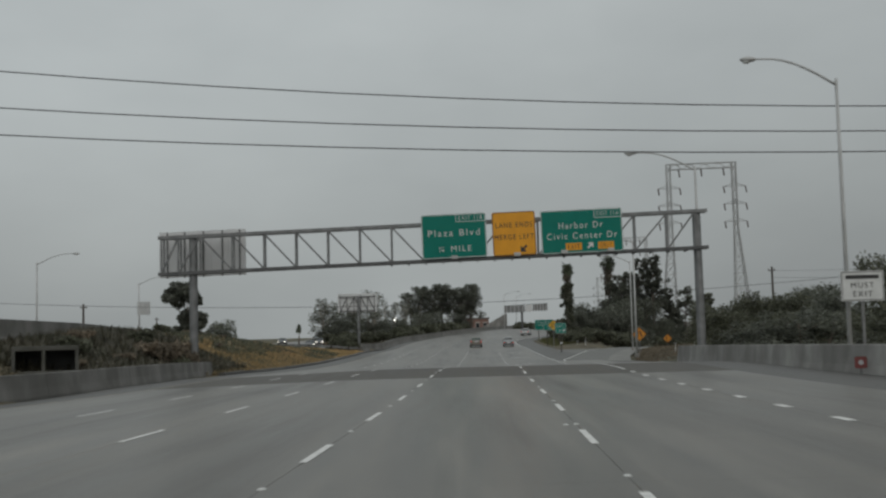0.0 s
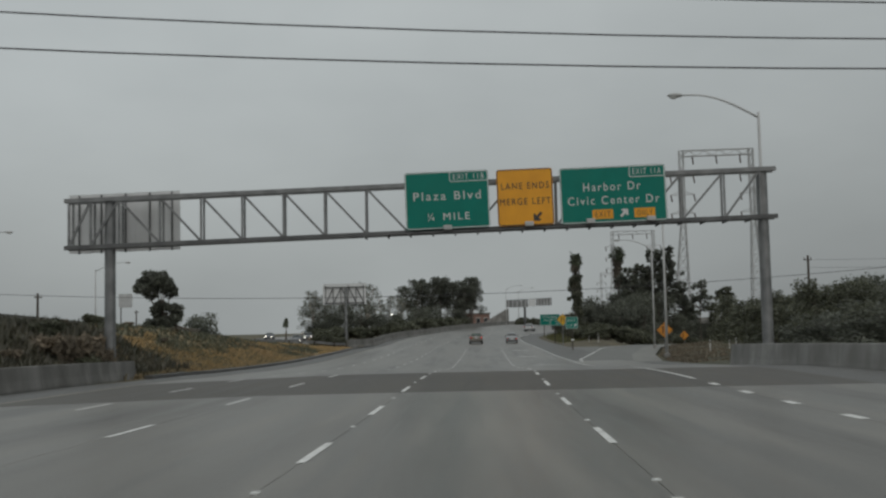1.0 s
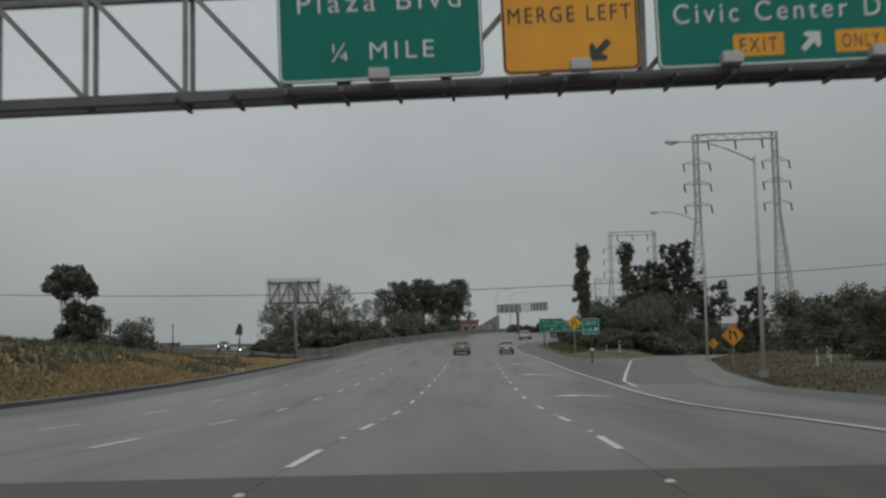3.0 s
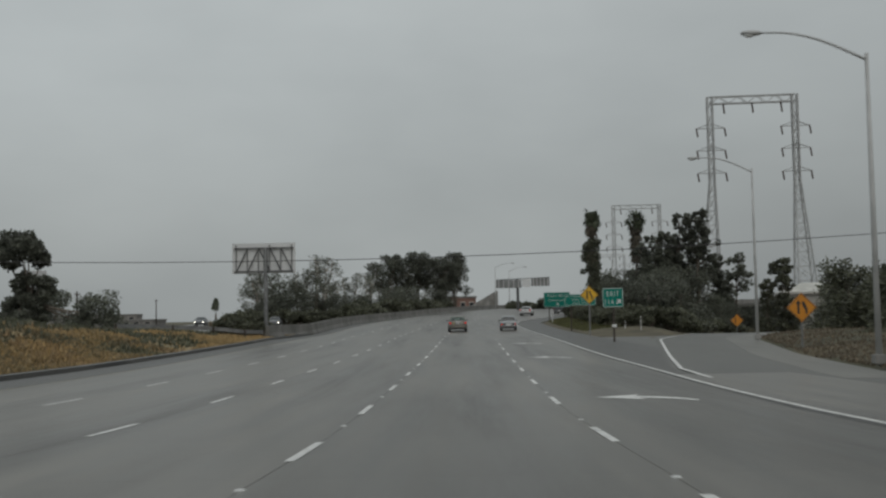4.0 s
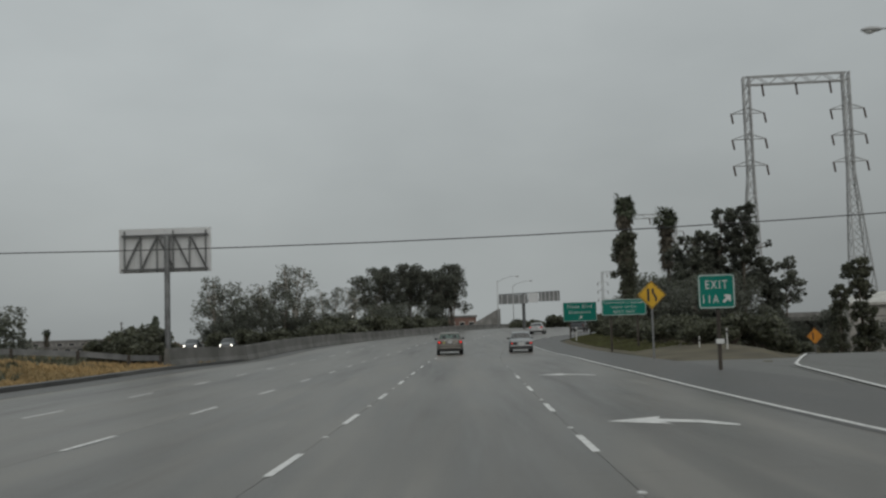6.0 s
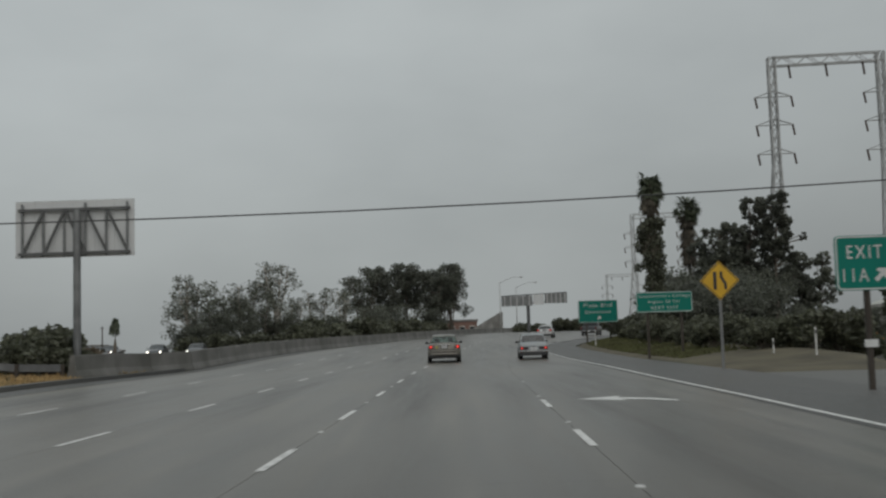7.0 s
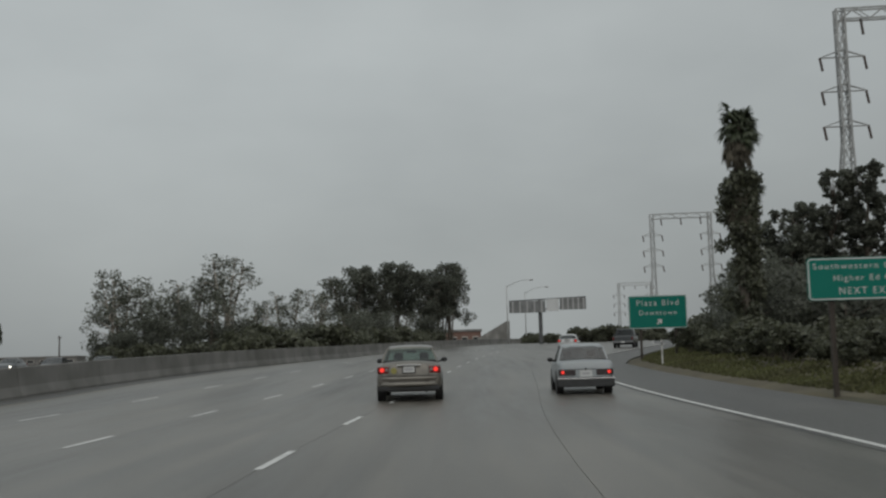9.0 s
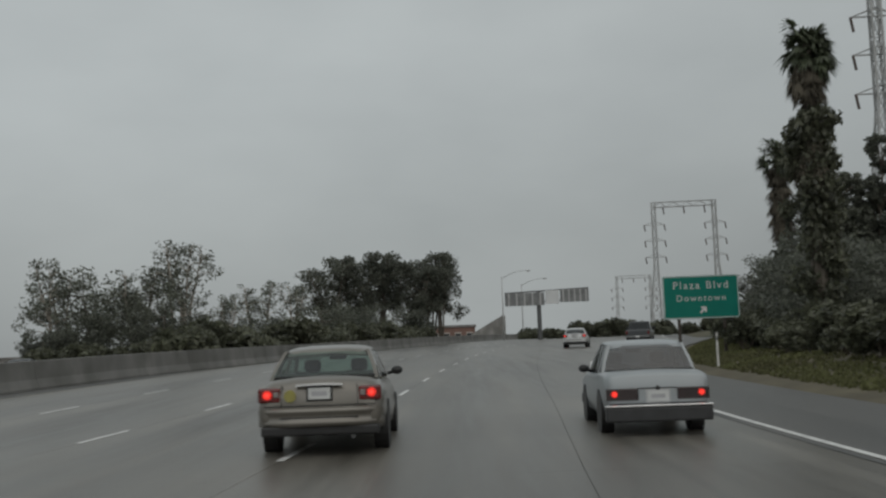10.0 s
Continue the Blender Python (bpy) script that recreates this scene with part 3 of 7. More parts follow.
for base in (6.08, 8.33):
    for dy in (-0.3, 0.3):
        bm = bmesh.new()
        beam(bm, (-17.7, GY + dy, chord_z(-17.7, base)), (16.1, GY + dy, chord_z(16.1, base)), 0.2, 0.2)
        # lower chords take the darker steel, upper ones the paler
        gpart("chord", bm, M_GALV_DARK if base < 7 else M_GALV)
panel = 1.97
nodes = [-17.5, -16.45] + [-15.09 + panel * k for k in range(8)] + [-0.18 + 1.975 * k for k in range(7)] + [13.65, 15.35]
for k, x in enumerate(nodes):
    for dy in (-0.3, 0.3):
        bm = bmesh.new()
        beam(bm, (x, GY + dy, chord_z(x, 6.08)), (x, GY + dy, chord_z(x, 8.33)), 0.09, 0.09)
        gpart("vertical", bm)
    bm = bmesh.new()
    beam(bm, (x, GY - 0.3, chord_z(x, 6.02)), (x, GY + 0.3, chord_z(x, 6.02)), 0.08)
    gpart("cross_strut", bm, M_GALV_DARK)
for k, (a, b) in enumerate(zip(nodes, nodes[1:])):
    down = 2 <= k <= 9
    za, zb = (8.30, 6.12) if down else (6.12, 8.30)
    bm = bmesh.new()
    beam(bm, (a, GY - 0.3, chord_z(a, za)), (b, GY - 0.3, chord_z(b, zb)), 0.1, 0.1)
    gpart("diagonal", bm)
for x, mat in ((-15.6, M_GALV), (15.5, M_GALV)):
    z0 = (ground_z(x - 0.6, GY) if x < 0 else gz(GY) - 0.1)
    bm = bmesh.new()
    tube(bm, [(x, GY, z0 - 0.2), (x, GY, chord_z(x, 8.45))], [0.27, 0.25], 14)
    gpart("column", bm, mat)
    bm = bmesh.new()
    tube(bm, [(x, GY, z0 - 0.3), (x, GY, z0 + 0.45)], [0.5, 0.5], 14)
    gpart("footing", bm, M_CONCRETE)
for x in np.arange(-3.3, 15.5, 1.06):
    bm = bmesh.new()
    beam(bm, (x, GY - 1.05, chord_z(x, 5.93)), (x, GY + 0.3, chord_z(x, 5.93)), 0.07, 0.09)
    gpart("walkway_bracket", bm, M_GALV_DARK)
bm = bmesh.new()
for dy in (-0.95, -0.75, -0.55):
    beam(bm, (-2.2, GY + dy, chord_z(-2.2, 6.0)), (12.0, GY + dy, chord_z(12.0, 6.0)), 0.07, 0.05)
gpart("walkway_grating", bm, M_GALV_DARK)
for x in (0.6, 4.4, 7.25, 10.05):
    bm = bmesh.new()
    box(bm, x - 0.2, x + 0.2, GY - 1.25, GY - 0.95, chord_z(x, 6.05), chord_z(x, 6.27), 0.03)
    gpart("sign_light", bm, M_POLE, "boxy sign floodlight")

bm = bmesh.new()
for k in range(5):
    x0 = -18.12 + k * 1.1
    box(bm, x0 + 0.005, x0 + 1.095, 69.35, 69.42, chord_z(x0, 5.95), chord_z(x0, 8.85))
th = tagged(part("guide_sign_reverse", bm, M_SIGN_BACK), "bare aluminium back of a large guide sign on the gantry", "road sign")
for x in (-17.6, -16.5, -15.3, -14.1, -13.0):
    bm = bmesh.new()
    beam(bm, (x, 69.3, chord_z(x, 5.9)), (x, 69.3, chord_z(x, 8.8)), 0.09, 0.07)
    part("stiffener", bm, M_GALV_DARK, th)
for x in (-17.0, -13.4):
    bm = bmesh.new()
    beam(bm, (x, GY + 0.3, chord_z(x, 6.1)), (x, 69.33, chord_z(x, 6.1)), 0.08)
    part("bracket", bm, M_GALV_DARK, th)
    bm = bmesh.new()
    beam(bm, (x, GY + 0.3, chord_z(x, 8.3)), (x, 69.33, chord_z(x, 8.3)), 0.08)
    part("bracket", bm, M_GALV_DARK, th)


def gantry_sign(x0, x1, z0, z1, mat, border, label):
    cx, cz = (x0 + x1) / 2, (z0 + z1) / 2
    th = sign_blank("guide_sign", x1 - x0, z1 - z0, cx, GY - 0.75, cz, mat, border, label, "signs on the gantry", TILT, 0.14, 0.04)
    for sx in (-0.32, 0.32):
        bm = bmesh.new()
        beam(bm, (sx * (x1 - x0), 0.09, -(z1 - z0) / 2 + 0.05), (sx * (x1 - x0), 0.09, (z1 - z0) / 2 - 0.05), 0.08, 0.08)
        part("mounting_rail", bm, M_GALV_DARK, th)
        bm = bmesh.new()
        beam(bm, (sx * (x1 - x0), 0.1, 0.9), (sx * (x1 - x0), 0.5, 0.9), 0.07)
        part("bracket", bm, M_GALV_DARK, th)
        bm = bmesh.new()
        beam(bm, (sx * (x1 - x0), 0.1, -1.2), (sx * (x1 - x0), 0.5, -1.2), 0.07)
        part("bracket", bm, M_GALV_DARK, th)
    return th


def put_words(th, w, h, text, u0, u1, v, cap, mat):
    return words(text, (u1 - u0) * w, cap * h, mat, th, ((u0 + u1) / 2 - 0.5) * w, (0.5 - v) * h)


def exit_tab(th, w, h, u0, v1, text):
    tw, tz = (1 - u0) * w - 0.05, v1 * h
    cx, cz = w / 2 - 0.03 - tw / 2, h / 2 - 0.03 - tz / 2
    part("tab_border", frame_ring(tw, tz, 0.08, 0.035, -0.009, cx, cz), M_SIGN_WHITE, th)
    words(text, tw * 0.8, tz * 0.52, M_SIGN_WHITE, th, cx, cz)


w, h = 3.95, 2.70
th = gantry_sign(-1.38, 2.57, 6.16, 8.86, M_SIGN_GREEN, M_SIGN_WHITE, "green exit guide sign reading Plaza Blvd quarter mile")
exit_tab(th, w, h, 0.53, 0.175, "EXIT 11B")
put_words(th, w, h, "Plaza Blvd", 0.10, 0.90, 0.425, 0.145, M_SIGN_WHITE)
put_words(th, w, h, "\u00bc MILE", 0.26, 0.76, 0.79, 0.13, M_SIGN_WHITE)
w, h = 2.63, 2.68
th = gantry_sign(2.94, 5.57, 6.22, 8.90, M_SIGN_YELLOW, M_SIGN_BLACK, "amber overhead sign about a lane ending and merging")
put_words(th, w, h, "LANE ENDS", 0.08, 0.93, 0.30, 0.115, M_SIGN_BLACK)
put_words(th, w, h, "MERGE LEFT", 0.05, 0.95, 0.575, 0.115, M_SIGN_BLACK)
part("arrow", outline(arrow_pts((0.71 - 0.5) * w, (0.5 - 0.85) * h, 0.5, 225), 0.004, -0.012), M_SIGN_BLACK, th)
w, h = 4.95, 2.64
th = gantry_sign(5.90, 10.85, 6.28, 8.92, M_SIGN_GREEN, M_SIGN_WHITE, "large green exit guide sign with two destinations and arrow")
exit_tab(th, w, h, 0.655, 0.2, "EXIT 11A")
put_words(th, w, h, "Harbor Dr", 0.22, 0.76, 0.36, 0.145, M_SIGN_WHITE)
put_words(th, w, h, "Civic Center Dr", 0.07, 0.93, 0.60, 0.145, M_SIGN_WHITE)
part("arrow", outline(arrow_pts((0.595 - 0.5) * w, (0.5 - 0.84) * h, 0.46, 45), 0.004, -0.012), M_SIGN_WHITE, th)
for u0, u1, text in ((0.295, 0.49, "EXIT"), (0.69, 0.885, "ONLY")):
    cx, cz = ((u0 + u1) / 2 - 0.5) * w, (0.5 - 0.85) * h
    part("plate", outline(rounded((u1 - u0) * w, 0.165 * h, 0.03, cx, cz), 0.004, -0.008), M_SIGN_YELLOW, th, "amber plate")
    words(text, (u1 - u0) * w * 0.74, 0.1 * h, M_SIGN_BLACK, th, cx, cz, -0.014)


# ---- post-mounted signs ----
def post(th, x, y0, z_top, z_floor, w=0.1, mat=M_GALV, name="post"):
    bm = bmesh.new()
    box(bm, x - w / 2, x + w / 2, y0, y0 + w, z_floor, z_top, 0.008)
    return part(name, bm, mat, th)


def ground_sign(x0, x1, y, z0, z1, mat, border, label, posts=(-0.3, 0.3), rz=0.0, r=0.1):
    w, h, cx, cz = x1 - x0, z1 - z0, (x0 + x1) / 2, (z0 + z1) / 2
    th = sign_blank("guide_sign", w, h, cx, y, cz, mat, border, label, "", 0.0, r, 0.03)
    th.rotation_euler = (0, 0, radians(rz))
    for u in posts:
        post(th, u * w, 0.055, h / 2 - 0.05, ground_z(cx + u * w, y) - cz - 0.15, 0.12, M_WOOD_POLE)
    return th, w, h


th, w, h = ground_sign(11.5, 12.8, 130.9, 1.28, 2.5, M_SIGN_GREEN, M_SIGN_WHITE, "green exit number sign on one dark post in the gore", (0.03,))
part("tag", outline(rounded(0.3, 0.17, 0.02, 0.05, -1.78), 0.02, 0.03), M_SIGN_WHITE, th, "small pale tag")
put_words(th, w, h, "EXIT", 0.2, 0.8, 0.3, 0.24, M_SIGN_WHITE)
put_words(th, w, h, "11A", 0.12, 0.55, 0.72, 0.24, M_SIGN_WHITE)
part("arrow", outline(arrow_pts(0.27 * w, -0.22 * h, 0.36, 45), 0.004, -0.012), M_SIGN_WHITE, th)
th, w, h = ground_sign(12.25, 15.12, 162.7, 1.68, 2.72, M_SIGN_GREEN, M_SIGN_WHITE, "green roadside sign naming a college and next exit")
put_words(th, w, h, "Southwestern College", 0.05, 0.95, 0.22, 0.18, M_SIGN_WHITE)
put_words(th, w, h, "Higher Ed Ctr", 0.22, 0.78, 0.50, 0.18, M_SIGN_WHITE)
put_words(th, w, h, "NEXT EXIT", 0.26, 0.74, 0.78, 0.16, M_SIGN_WHITE)
th, w, h = ground_sign(13.07, 16.28, 196.8, 1.80, 3.62, M_SIGN_GREEN, M_SIGN_WHITE, "green roadside exit sign reading Plaza Blvd Downtown")
put_words(th, w, h, "Plaza Blvd", 0.14, 0.86, 0.22, 0.17, M_SIGN_WHITE)
put_words(th, w, h, "Downtown", 0.18, 0.82, 0.52, 0.14, M_SIGN_WHITE)
part("arrow", outline(arrow_pts(0.02 * w, -0.30 * h, 0.36, 45), 0.004, -0.012), M_SIGN_WHITE, th)


def diamond(name, x, y, z_top, half, mat, label, marks, z_floor=None):
    th = tagged(empty(name, x, y, z_top - half), label, "warning sign")
    part("panel", outline([(half, 0), (0, half), (-half, 0), (0, -half)], 0.03, 0.0), (mat, M_ALU), th)
    bm = bmesh.new()
    a = [bm.verts.new(p) for p in ((half * .95, -.005, 0), (0, -.005, half * .95), (-half * .95, -.005, 0), (0, -.005, -half * .95))]
    b = [bm.verts.new(p) for p in ((half * .90, -.005, 0), (0, -.005, half * .90), (-half * .90, -.005, 0), (0, -.005, -half * .90))]
    for k in range(4):
        bm.faces.new((a[k], b[k], b[(k + 1) % 4], a[(k + 1) % 4]))
    part("border", bm, M_SIGN_BLACK, th)
    for pts in marks:
        part("symbol", outline([(u * half, v * half) for u, v in pts], 0.004, -0.012), M_SIGN_BLACK, th)
    zf = (ground_z(x, y) if z_floor is None else z_floor) - (z_top - half)
    post(th, 0.0, 0.035, half * 0.6, zf - 0.15, 0.09)
    return th


LANE_ENDS = (((-0.32, -0.45), (-0.16, -0.45), (-0.16, 0.45), (-0.32, 0.45)),
             ((0.36, -0.45), (0.22, -0.45), (0.22, -0.2), (0.02, 0.15), (0.02, 0.45), (0.16, 0.45), (0.16, 0.18), (0.36, -0.15)))
MERGE = (((-0.30, -0.42), (-0.16, -0.42), (-0.16, 0.25), (-0.05, 0.25), (-0.23, 0.5), (-0.41, 0.25), (-0.30, 0.25)),
         ((0.38, -0.42), (0.24, -0.42), (0.24, -0.2), (0.06, 0.1), (0.0, 0.42), (0.2, 0.38), (0.3, 0.1), (0.38, -0.1)))
diamond("warning_sign", 12.45, 145.6, 3.04, 0.70, M_SIGN_DIAMOND, "yellow diamond warning sign showing a lane ending", LANE_ENDS)
diamond("warning_sign", 18.9, 114.5, 1.72, 0.72, M_SIGN_ORANGE, "amber diamond sign with merging lane symbol beside ramp", MERGE)
diamond("warning_sign", 36.0, 193.9, 0.49, 0.75, M_SIGN_ORANGE, "small amber diamond sign beyond the exit ramp", LANE_ENDS[:1])

# right-lane sign on the lamp pole at the wall
th = tagged(empty("lane_sign", 16.3, 42.4, 2.98), "white roadside sign saying the lane must exit", "road sign")
part("panel", outline(rounded(1.62, 1.14, 0.05), 0.03, 0.0), (M_SIGN_WHITE, M_ALU), th)
part("border", frame_ring(1.56, 1.08, 0.05, 0.025, -0.006), M_SIGN_BLACK, th)
part("word_bar", outline(rounded(1.25, 0.14, 0.02, 0, 0.34), 0.004, -0.01), M_SIGN_BLACK, th)
words("MUST", 0.86, 0.2, M_SIGN_BLACK, th, 0, 0.03)
words("EXIT", 0.72, 0.2, M_SIGN_BLACK, th, 0, -0.3)
bm = bmesh.new()
box(bm, -0.05, 0.05, 0.04, 0.14, -3.3, 0.5, 0.01)
part("post", bm, M_GALV, th)


# ---- street lamps ----
def street_lamp(height, arm):
    th = tagged(empty("street_lamp"), "tall grey tapered street lamp with curved mast arm", "street lamp", "freeway lamps")
    bm = bmesh.new()
    tube(bm, [(0, 0, -0.3), (0, 0, height * 0.5), (0, 0, height + 0.15)], [0.125, 0.1, 0.07], 10)
    part("pole", bm, M_POLE, th, smooth=True)
    bm = bmesh.new()
    box(bm, -0.22, 0.22, -0.22, 0.22, -0.25, 0.1, 0.03)
    part("base", bm, M_CONCRETE, th)
    bm = bmesh.new()
    pts = [(-arm * t, 0, height - 0.1 + 1.1 * math.sin(min(1.0, t * 1.15) * math.pi / 2)) for t in np.linspace(0, 1, 10)]
    tube(bm, pts, [0.055 - 0.02 * i / 9 for i in range(10)], 7)
    part("arm", bm, M_POLE, th, smooth=True)
    end = Vector(pts[-1])
    bm = bmesh.new()
    r = bmesh.ops.create_uvsphere(bm, u_segments=12, v_segments=8, radius=1.0)
    bmesh.ops.scale(bm, vec=(0.42, 0.16, 0.11), verts=r["verts"])
    bmesh.ops.translate(bm, vec=end + Vector((-0.34, 0, 0.0)), verts=r["verts"])
    head = part("lamp_head", bm, M_POLE, th, smooth=True)
    bm = bmesh.new()
    r = bmesh.ops.create_uvsphere(bm, u_segments=10, v_segments=6, radius=1.0)
    bmesh.ops.scale(bm, vec=(0.22, 0.12, 0.1), verts=r["verts"])
    bmesh.ops.translate(bm, vec=end + Vector((-0.42, 0, -0.07)), verts=r["verts"])
    part("lens", bm, M_SIGN_WHITE, head, smooth=True)
    return th


lamp = street_lamp(11.1, 3.9)
for x, y, z, rz, k, wide in ((15.75, 68.9, -0.5, 0, 1.08, 0.94), (16.0, 97.4, -0.7, 0, 0.895, 0.895), (19.9, 126.1, -0.58, -8, 0.88, 0.8), (-40.5, 106, -0.6, 180, 0.9, 0.9),
                             (-39, 134, -0.6, 180, 0.83, 0.83), (12.0, 330, 1.2, 180, 1.03, 1.03), (16.5, 352, 1.2, 180, 1.03, 1.03)):
    copy_thing(lamp, pose(x, y, z, 0, 0, rz)).scale = (wide, wide, k)
lamp.matrix_world = pose(16.0, 43.2, -0.3) @ Matrix.Diagonal((0.8, 0.9, 1.018, 1))


# ---- back of a guide sign on a single column, beside the median ----
big = tagged(empty("guide_sign_reverse", -14.2, 156.9, ground_z(-14.2, 157)), "pale back of a monopole guide sign with steel braces", "road sign")
bz = ground_z(-14.2, 157)


def bpart(name, bm, mat, label=""):
    bmesh.ops.translate(bm, vec=(13.45, -155.2, -0.6), verts=bm.verts)
    bmesh.ops.scale(bm, vec=(1.03, 1.0, 1.03), verts=bm.verts)
    bmesh.ops.translate(bm, vec=(0, 0, 0.6 - bz), verts=bm.verts)
    return part(name, bm, mat, big, label)


for k in range(6):
    bm = bmesh.new()
    x0 = -16.5 + k * 0.9
    box(bm, x0 + 0.006, x0 + 0.894, 155.36, 155.42, 4.84, 7.42)
    bpart("panel", bm, M_SIGN_BACK)
for z in (5.0, 6.98):
    bm = bmesh.new()
    beam(bm, (-16.3, 155.2, z), (-11.25, 155.2, z), 0.13)
    bpart("chord", bm, M_GALV_DARK)
for k in range(5):
    a, b = -16.1 + k * 0.95, -15.15 + k * 0.95
    bm = bmesh.new()
    za, zb = ((5.0, 6.98) if k < 2 else (6.98, 5.0))
    beam(bm, (a, 155.2, za), (b, 155.2, zb), 0.1)
    bpart("brace", bm, M_GALV_DARK)
for x in (-16.15, -15.2, -14.25, -13.3, -12.35, -11.4):
    bm = bmesh.new()
    beam(bm, (x, 155.26, 4.84), (x, 155.26, 7.28 if x in (-16.15, -13.3, -11.4) else 7.0), 0.09)
    bpart("stiffener", bm, M_GALV)
bm = bmesh.new()
tube(bm, [(-13.62, 155.1, bz - 0.5), (-13.62, 155.1, 6.95)], [0.18, 0.165], 12)
bpart("column", bm, M_GALV, "painted steel column")

# ---- distant cantilever sign ----
fx0, fx1, fy = 11.3, 23.2, 306.0
far_sign = tagged(empty("cantilever_sign", 17.0, fy, gz(306)), "distant grey sign bridge with three panels on one column", "road sign")
for a, b, mat in ((0.0, 0.47, M_GALV), (0.66, 1.0, M_GALV)):
    bm = bmesh.new()
    box(bm, fx0 + a * 11.9 - 17, fx0 + b * 11.9 - 17, -0.1, 0.05, 6.95 - gz(306) + a * 0.5, 8.75 - gz(306) + a * 0.5, 0.03)
    part("panel", bm, mat, far_sign)
    for k in range(5):
        bm = bmesh.new()
        u = fx0 + (a + (b - a) * (k + 0.4) / 5) * 11.9 - 17
        box(bm, u, u + 0.22, -0.16, -0.104, 6.98 - gz(306) + a * 0.5, 8.72 - gz(306) + a * 0.5)
        part("stiffener", bm, M_POLE, far_sign)
bm = bmesh.new()
box(bm, fx0 + 0.485 * 11.9 - 17, fx0 + 0.645 * 11.9 - 17, -0.05, 0.05, 7.1 - gz(306), 9.0 - gz(306), 0.03)
part("panel", bm, M_SIGN_BACK, far_sign)
bm = bmesh.new()
for z in (7.3, 8.8):
    beam(bm, (fx0 - 17, 0.25, z - gz(306)), (fx1 - 17, 0.25, z + 0.4 - gz(306)), 0.18)
part("chord", bm, M_GALV_DARK, far_sign)
bm = bmesh.new()
tube(bm, [(-0.9, 0.3, -1.5), (-0.9, 0.3, 9.0 - gz(306))], [0.32, 0.3], 12)
part("column", bm, M_GALV_DARK, far_sign)

# lit lamp beyond the grove
th = tagged(empty("floodlight", -24.0, 375.4, 0), "small lit white floodlight on a pole beyond the trees", "lamp")
bm = bmesh.new()
tube(bm, [(0, 0.1, -1.0), (0, 0.1, 6.6)], [0.12, 0.09], 8)
part("pole", bm, M_GALV_DARK, th)
bm = bmesh.new()
r = bmesh.ops.create_uvsphere(bm, u_segments=12, v_segments=8, radius=0.36)
bmesh.ops.translate(bm, vec=(0, 0, 6.75), verts=r["verts"])
part("lens", bm, material("lit_floodlight_lens", (1.0, 0.96, 0.88), 0.4, second=(1.0, 0.96, 0.88), emit=5.0), th, "lit white lens")

# far sign at the other carriageway
th = tagged(empty("guide_sign_reverse", -84, 287, 0), "small distant square sign back on a post", "road sign")
bm = bmesh.new()
box(bm, -1.7, 1.7, -0.05, 0.05, 8.6, 12.0, 0.03)
part("panel", bm, M_ALU, th)
bm = bmesh.new()
tube(bm, [(-1.2, 0.15, -2), (-1.2, 0.15, 11.5)], 0.16, 8)
part("post", bm, M_GALV_DARK, th)


# ---- high-voltage portal towers ----
def tower(height, span):
    th = tagged(empty("transmission_tower"), "tall grey lattice portal tower carrying power lines", "pylon", "power line towers")
    for side in (-1, 1):
        cx = side * span / 2
        bm = bmesh.new()
        lv = list(np.linspace(0, height, 17))

        def half(z):
            return 0.62 if z > height * 0.62 else 0.62 + 2.0 * (1 - z / (height * 0.62))

        def shift(z):
            return side * (0.0 if z > height * 0.62 else 1.1 * (1 - z / (height * 0.62)))

        for i, (a, b) in enumerate(zip(lv, lv[1:])):
            ha, hb = half(a), half(b)
            xa, xb = cx + shift(a), cx + shift(b)
            ca = [(xa + sx * ha * 0.8, sy * ha, a) for sx, sy in ((-1, -1), (1, -1), (1, 1), (-1, 1))]
            cb = [(xb + sx * hb * 0.8, sy * hb, b) for sx, sy in ((-1, -1), (1, -1), (1, 1), (-1, 1))]
            for k in range(4):
                beam(bm, ca[k], cb[k], 0.2)
                beam(bm, ca[k], cb[(k + 1) % 4], 0.09)
                beam(bm, cb[k], ca[(k + 1) % 4], 0.09)
                beam(bm, cb[k], cb[(k + 1) % 4], 0.09)
        part("leg", bm, M_TOWER, th)
        for z in (0.863, 0.765, 0.665):
            bm = bmesh.new()
            zz = height * z
            beam(bm, (cx - 2.7, 0, zz), (cx + 2.7, 0, zz), 0.2, 0.14)
            arm = part("cross_arm", bm, M_TOWER, th)
            for dy in (-0.25, 0.25):
                for sx in (-2.7, 2.7):
                    bm = bmesh.new()
                    beam(bm, (cx + sx, 0, zz), (cx, dy, zz + 0.9), 0.1)
                    part("brace", bm, M_TOWER, arm)
            for sx in (-2.6, 2.6):
                bm = bmesh.new()
                tube(bm, [(cx + sx, 0, zz), (cx + sx + 0.25, 0, zz - 1.6)], 0.16, 8)
                part("insulator", bm, M_INSUL, arm)
    bm = bmesh.new()
    for dy in (-0.5, 0.5):
        beam(bm, (-span / 2, dy, height), (span / 2, dy, height), 0.18)
        beam(bm, (-span / 2, dy, height - 1.3), (span / 2, dy, height - 1.3), 0.18)
        n = 9
        for k in range(n):
            a, b = -span / 2 + span * k / n, -span / 2 + span * (k + 1) / n
            za, zb = (height, height - 1.3) if k % 2 else (height - 1.3, height)
            beam(bm, (a, dy, za), (b, dy, zb), 0.1)
    beamer = part("crossbeam", bm, M_TOWER, th)
    for x in (-0.34, 0.0, 0.34):
        bm = bmesh.new()
        tube(bm, [(x * span, 0, height - 1.3), (x * span + 0.2, 0, height - 3.2)], 0.17, 8)
        part("insulator", bm, M_INSUL, beamer)
    return th


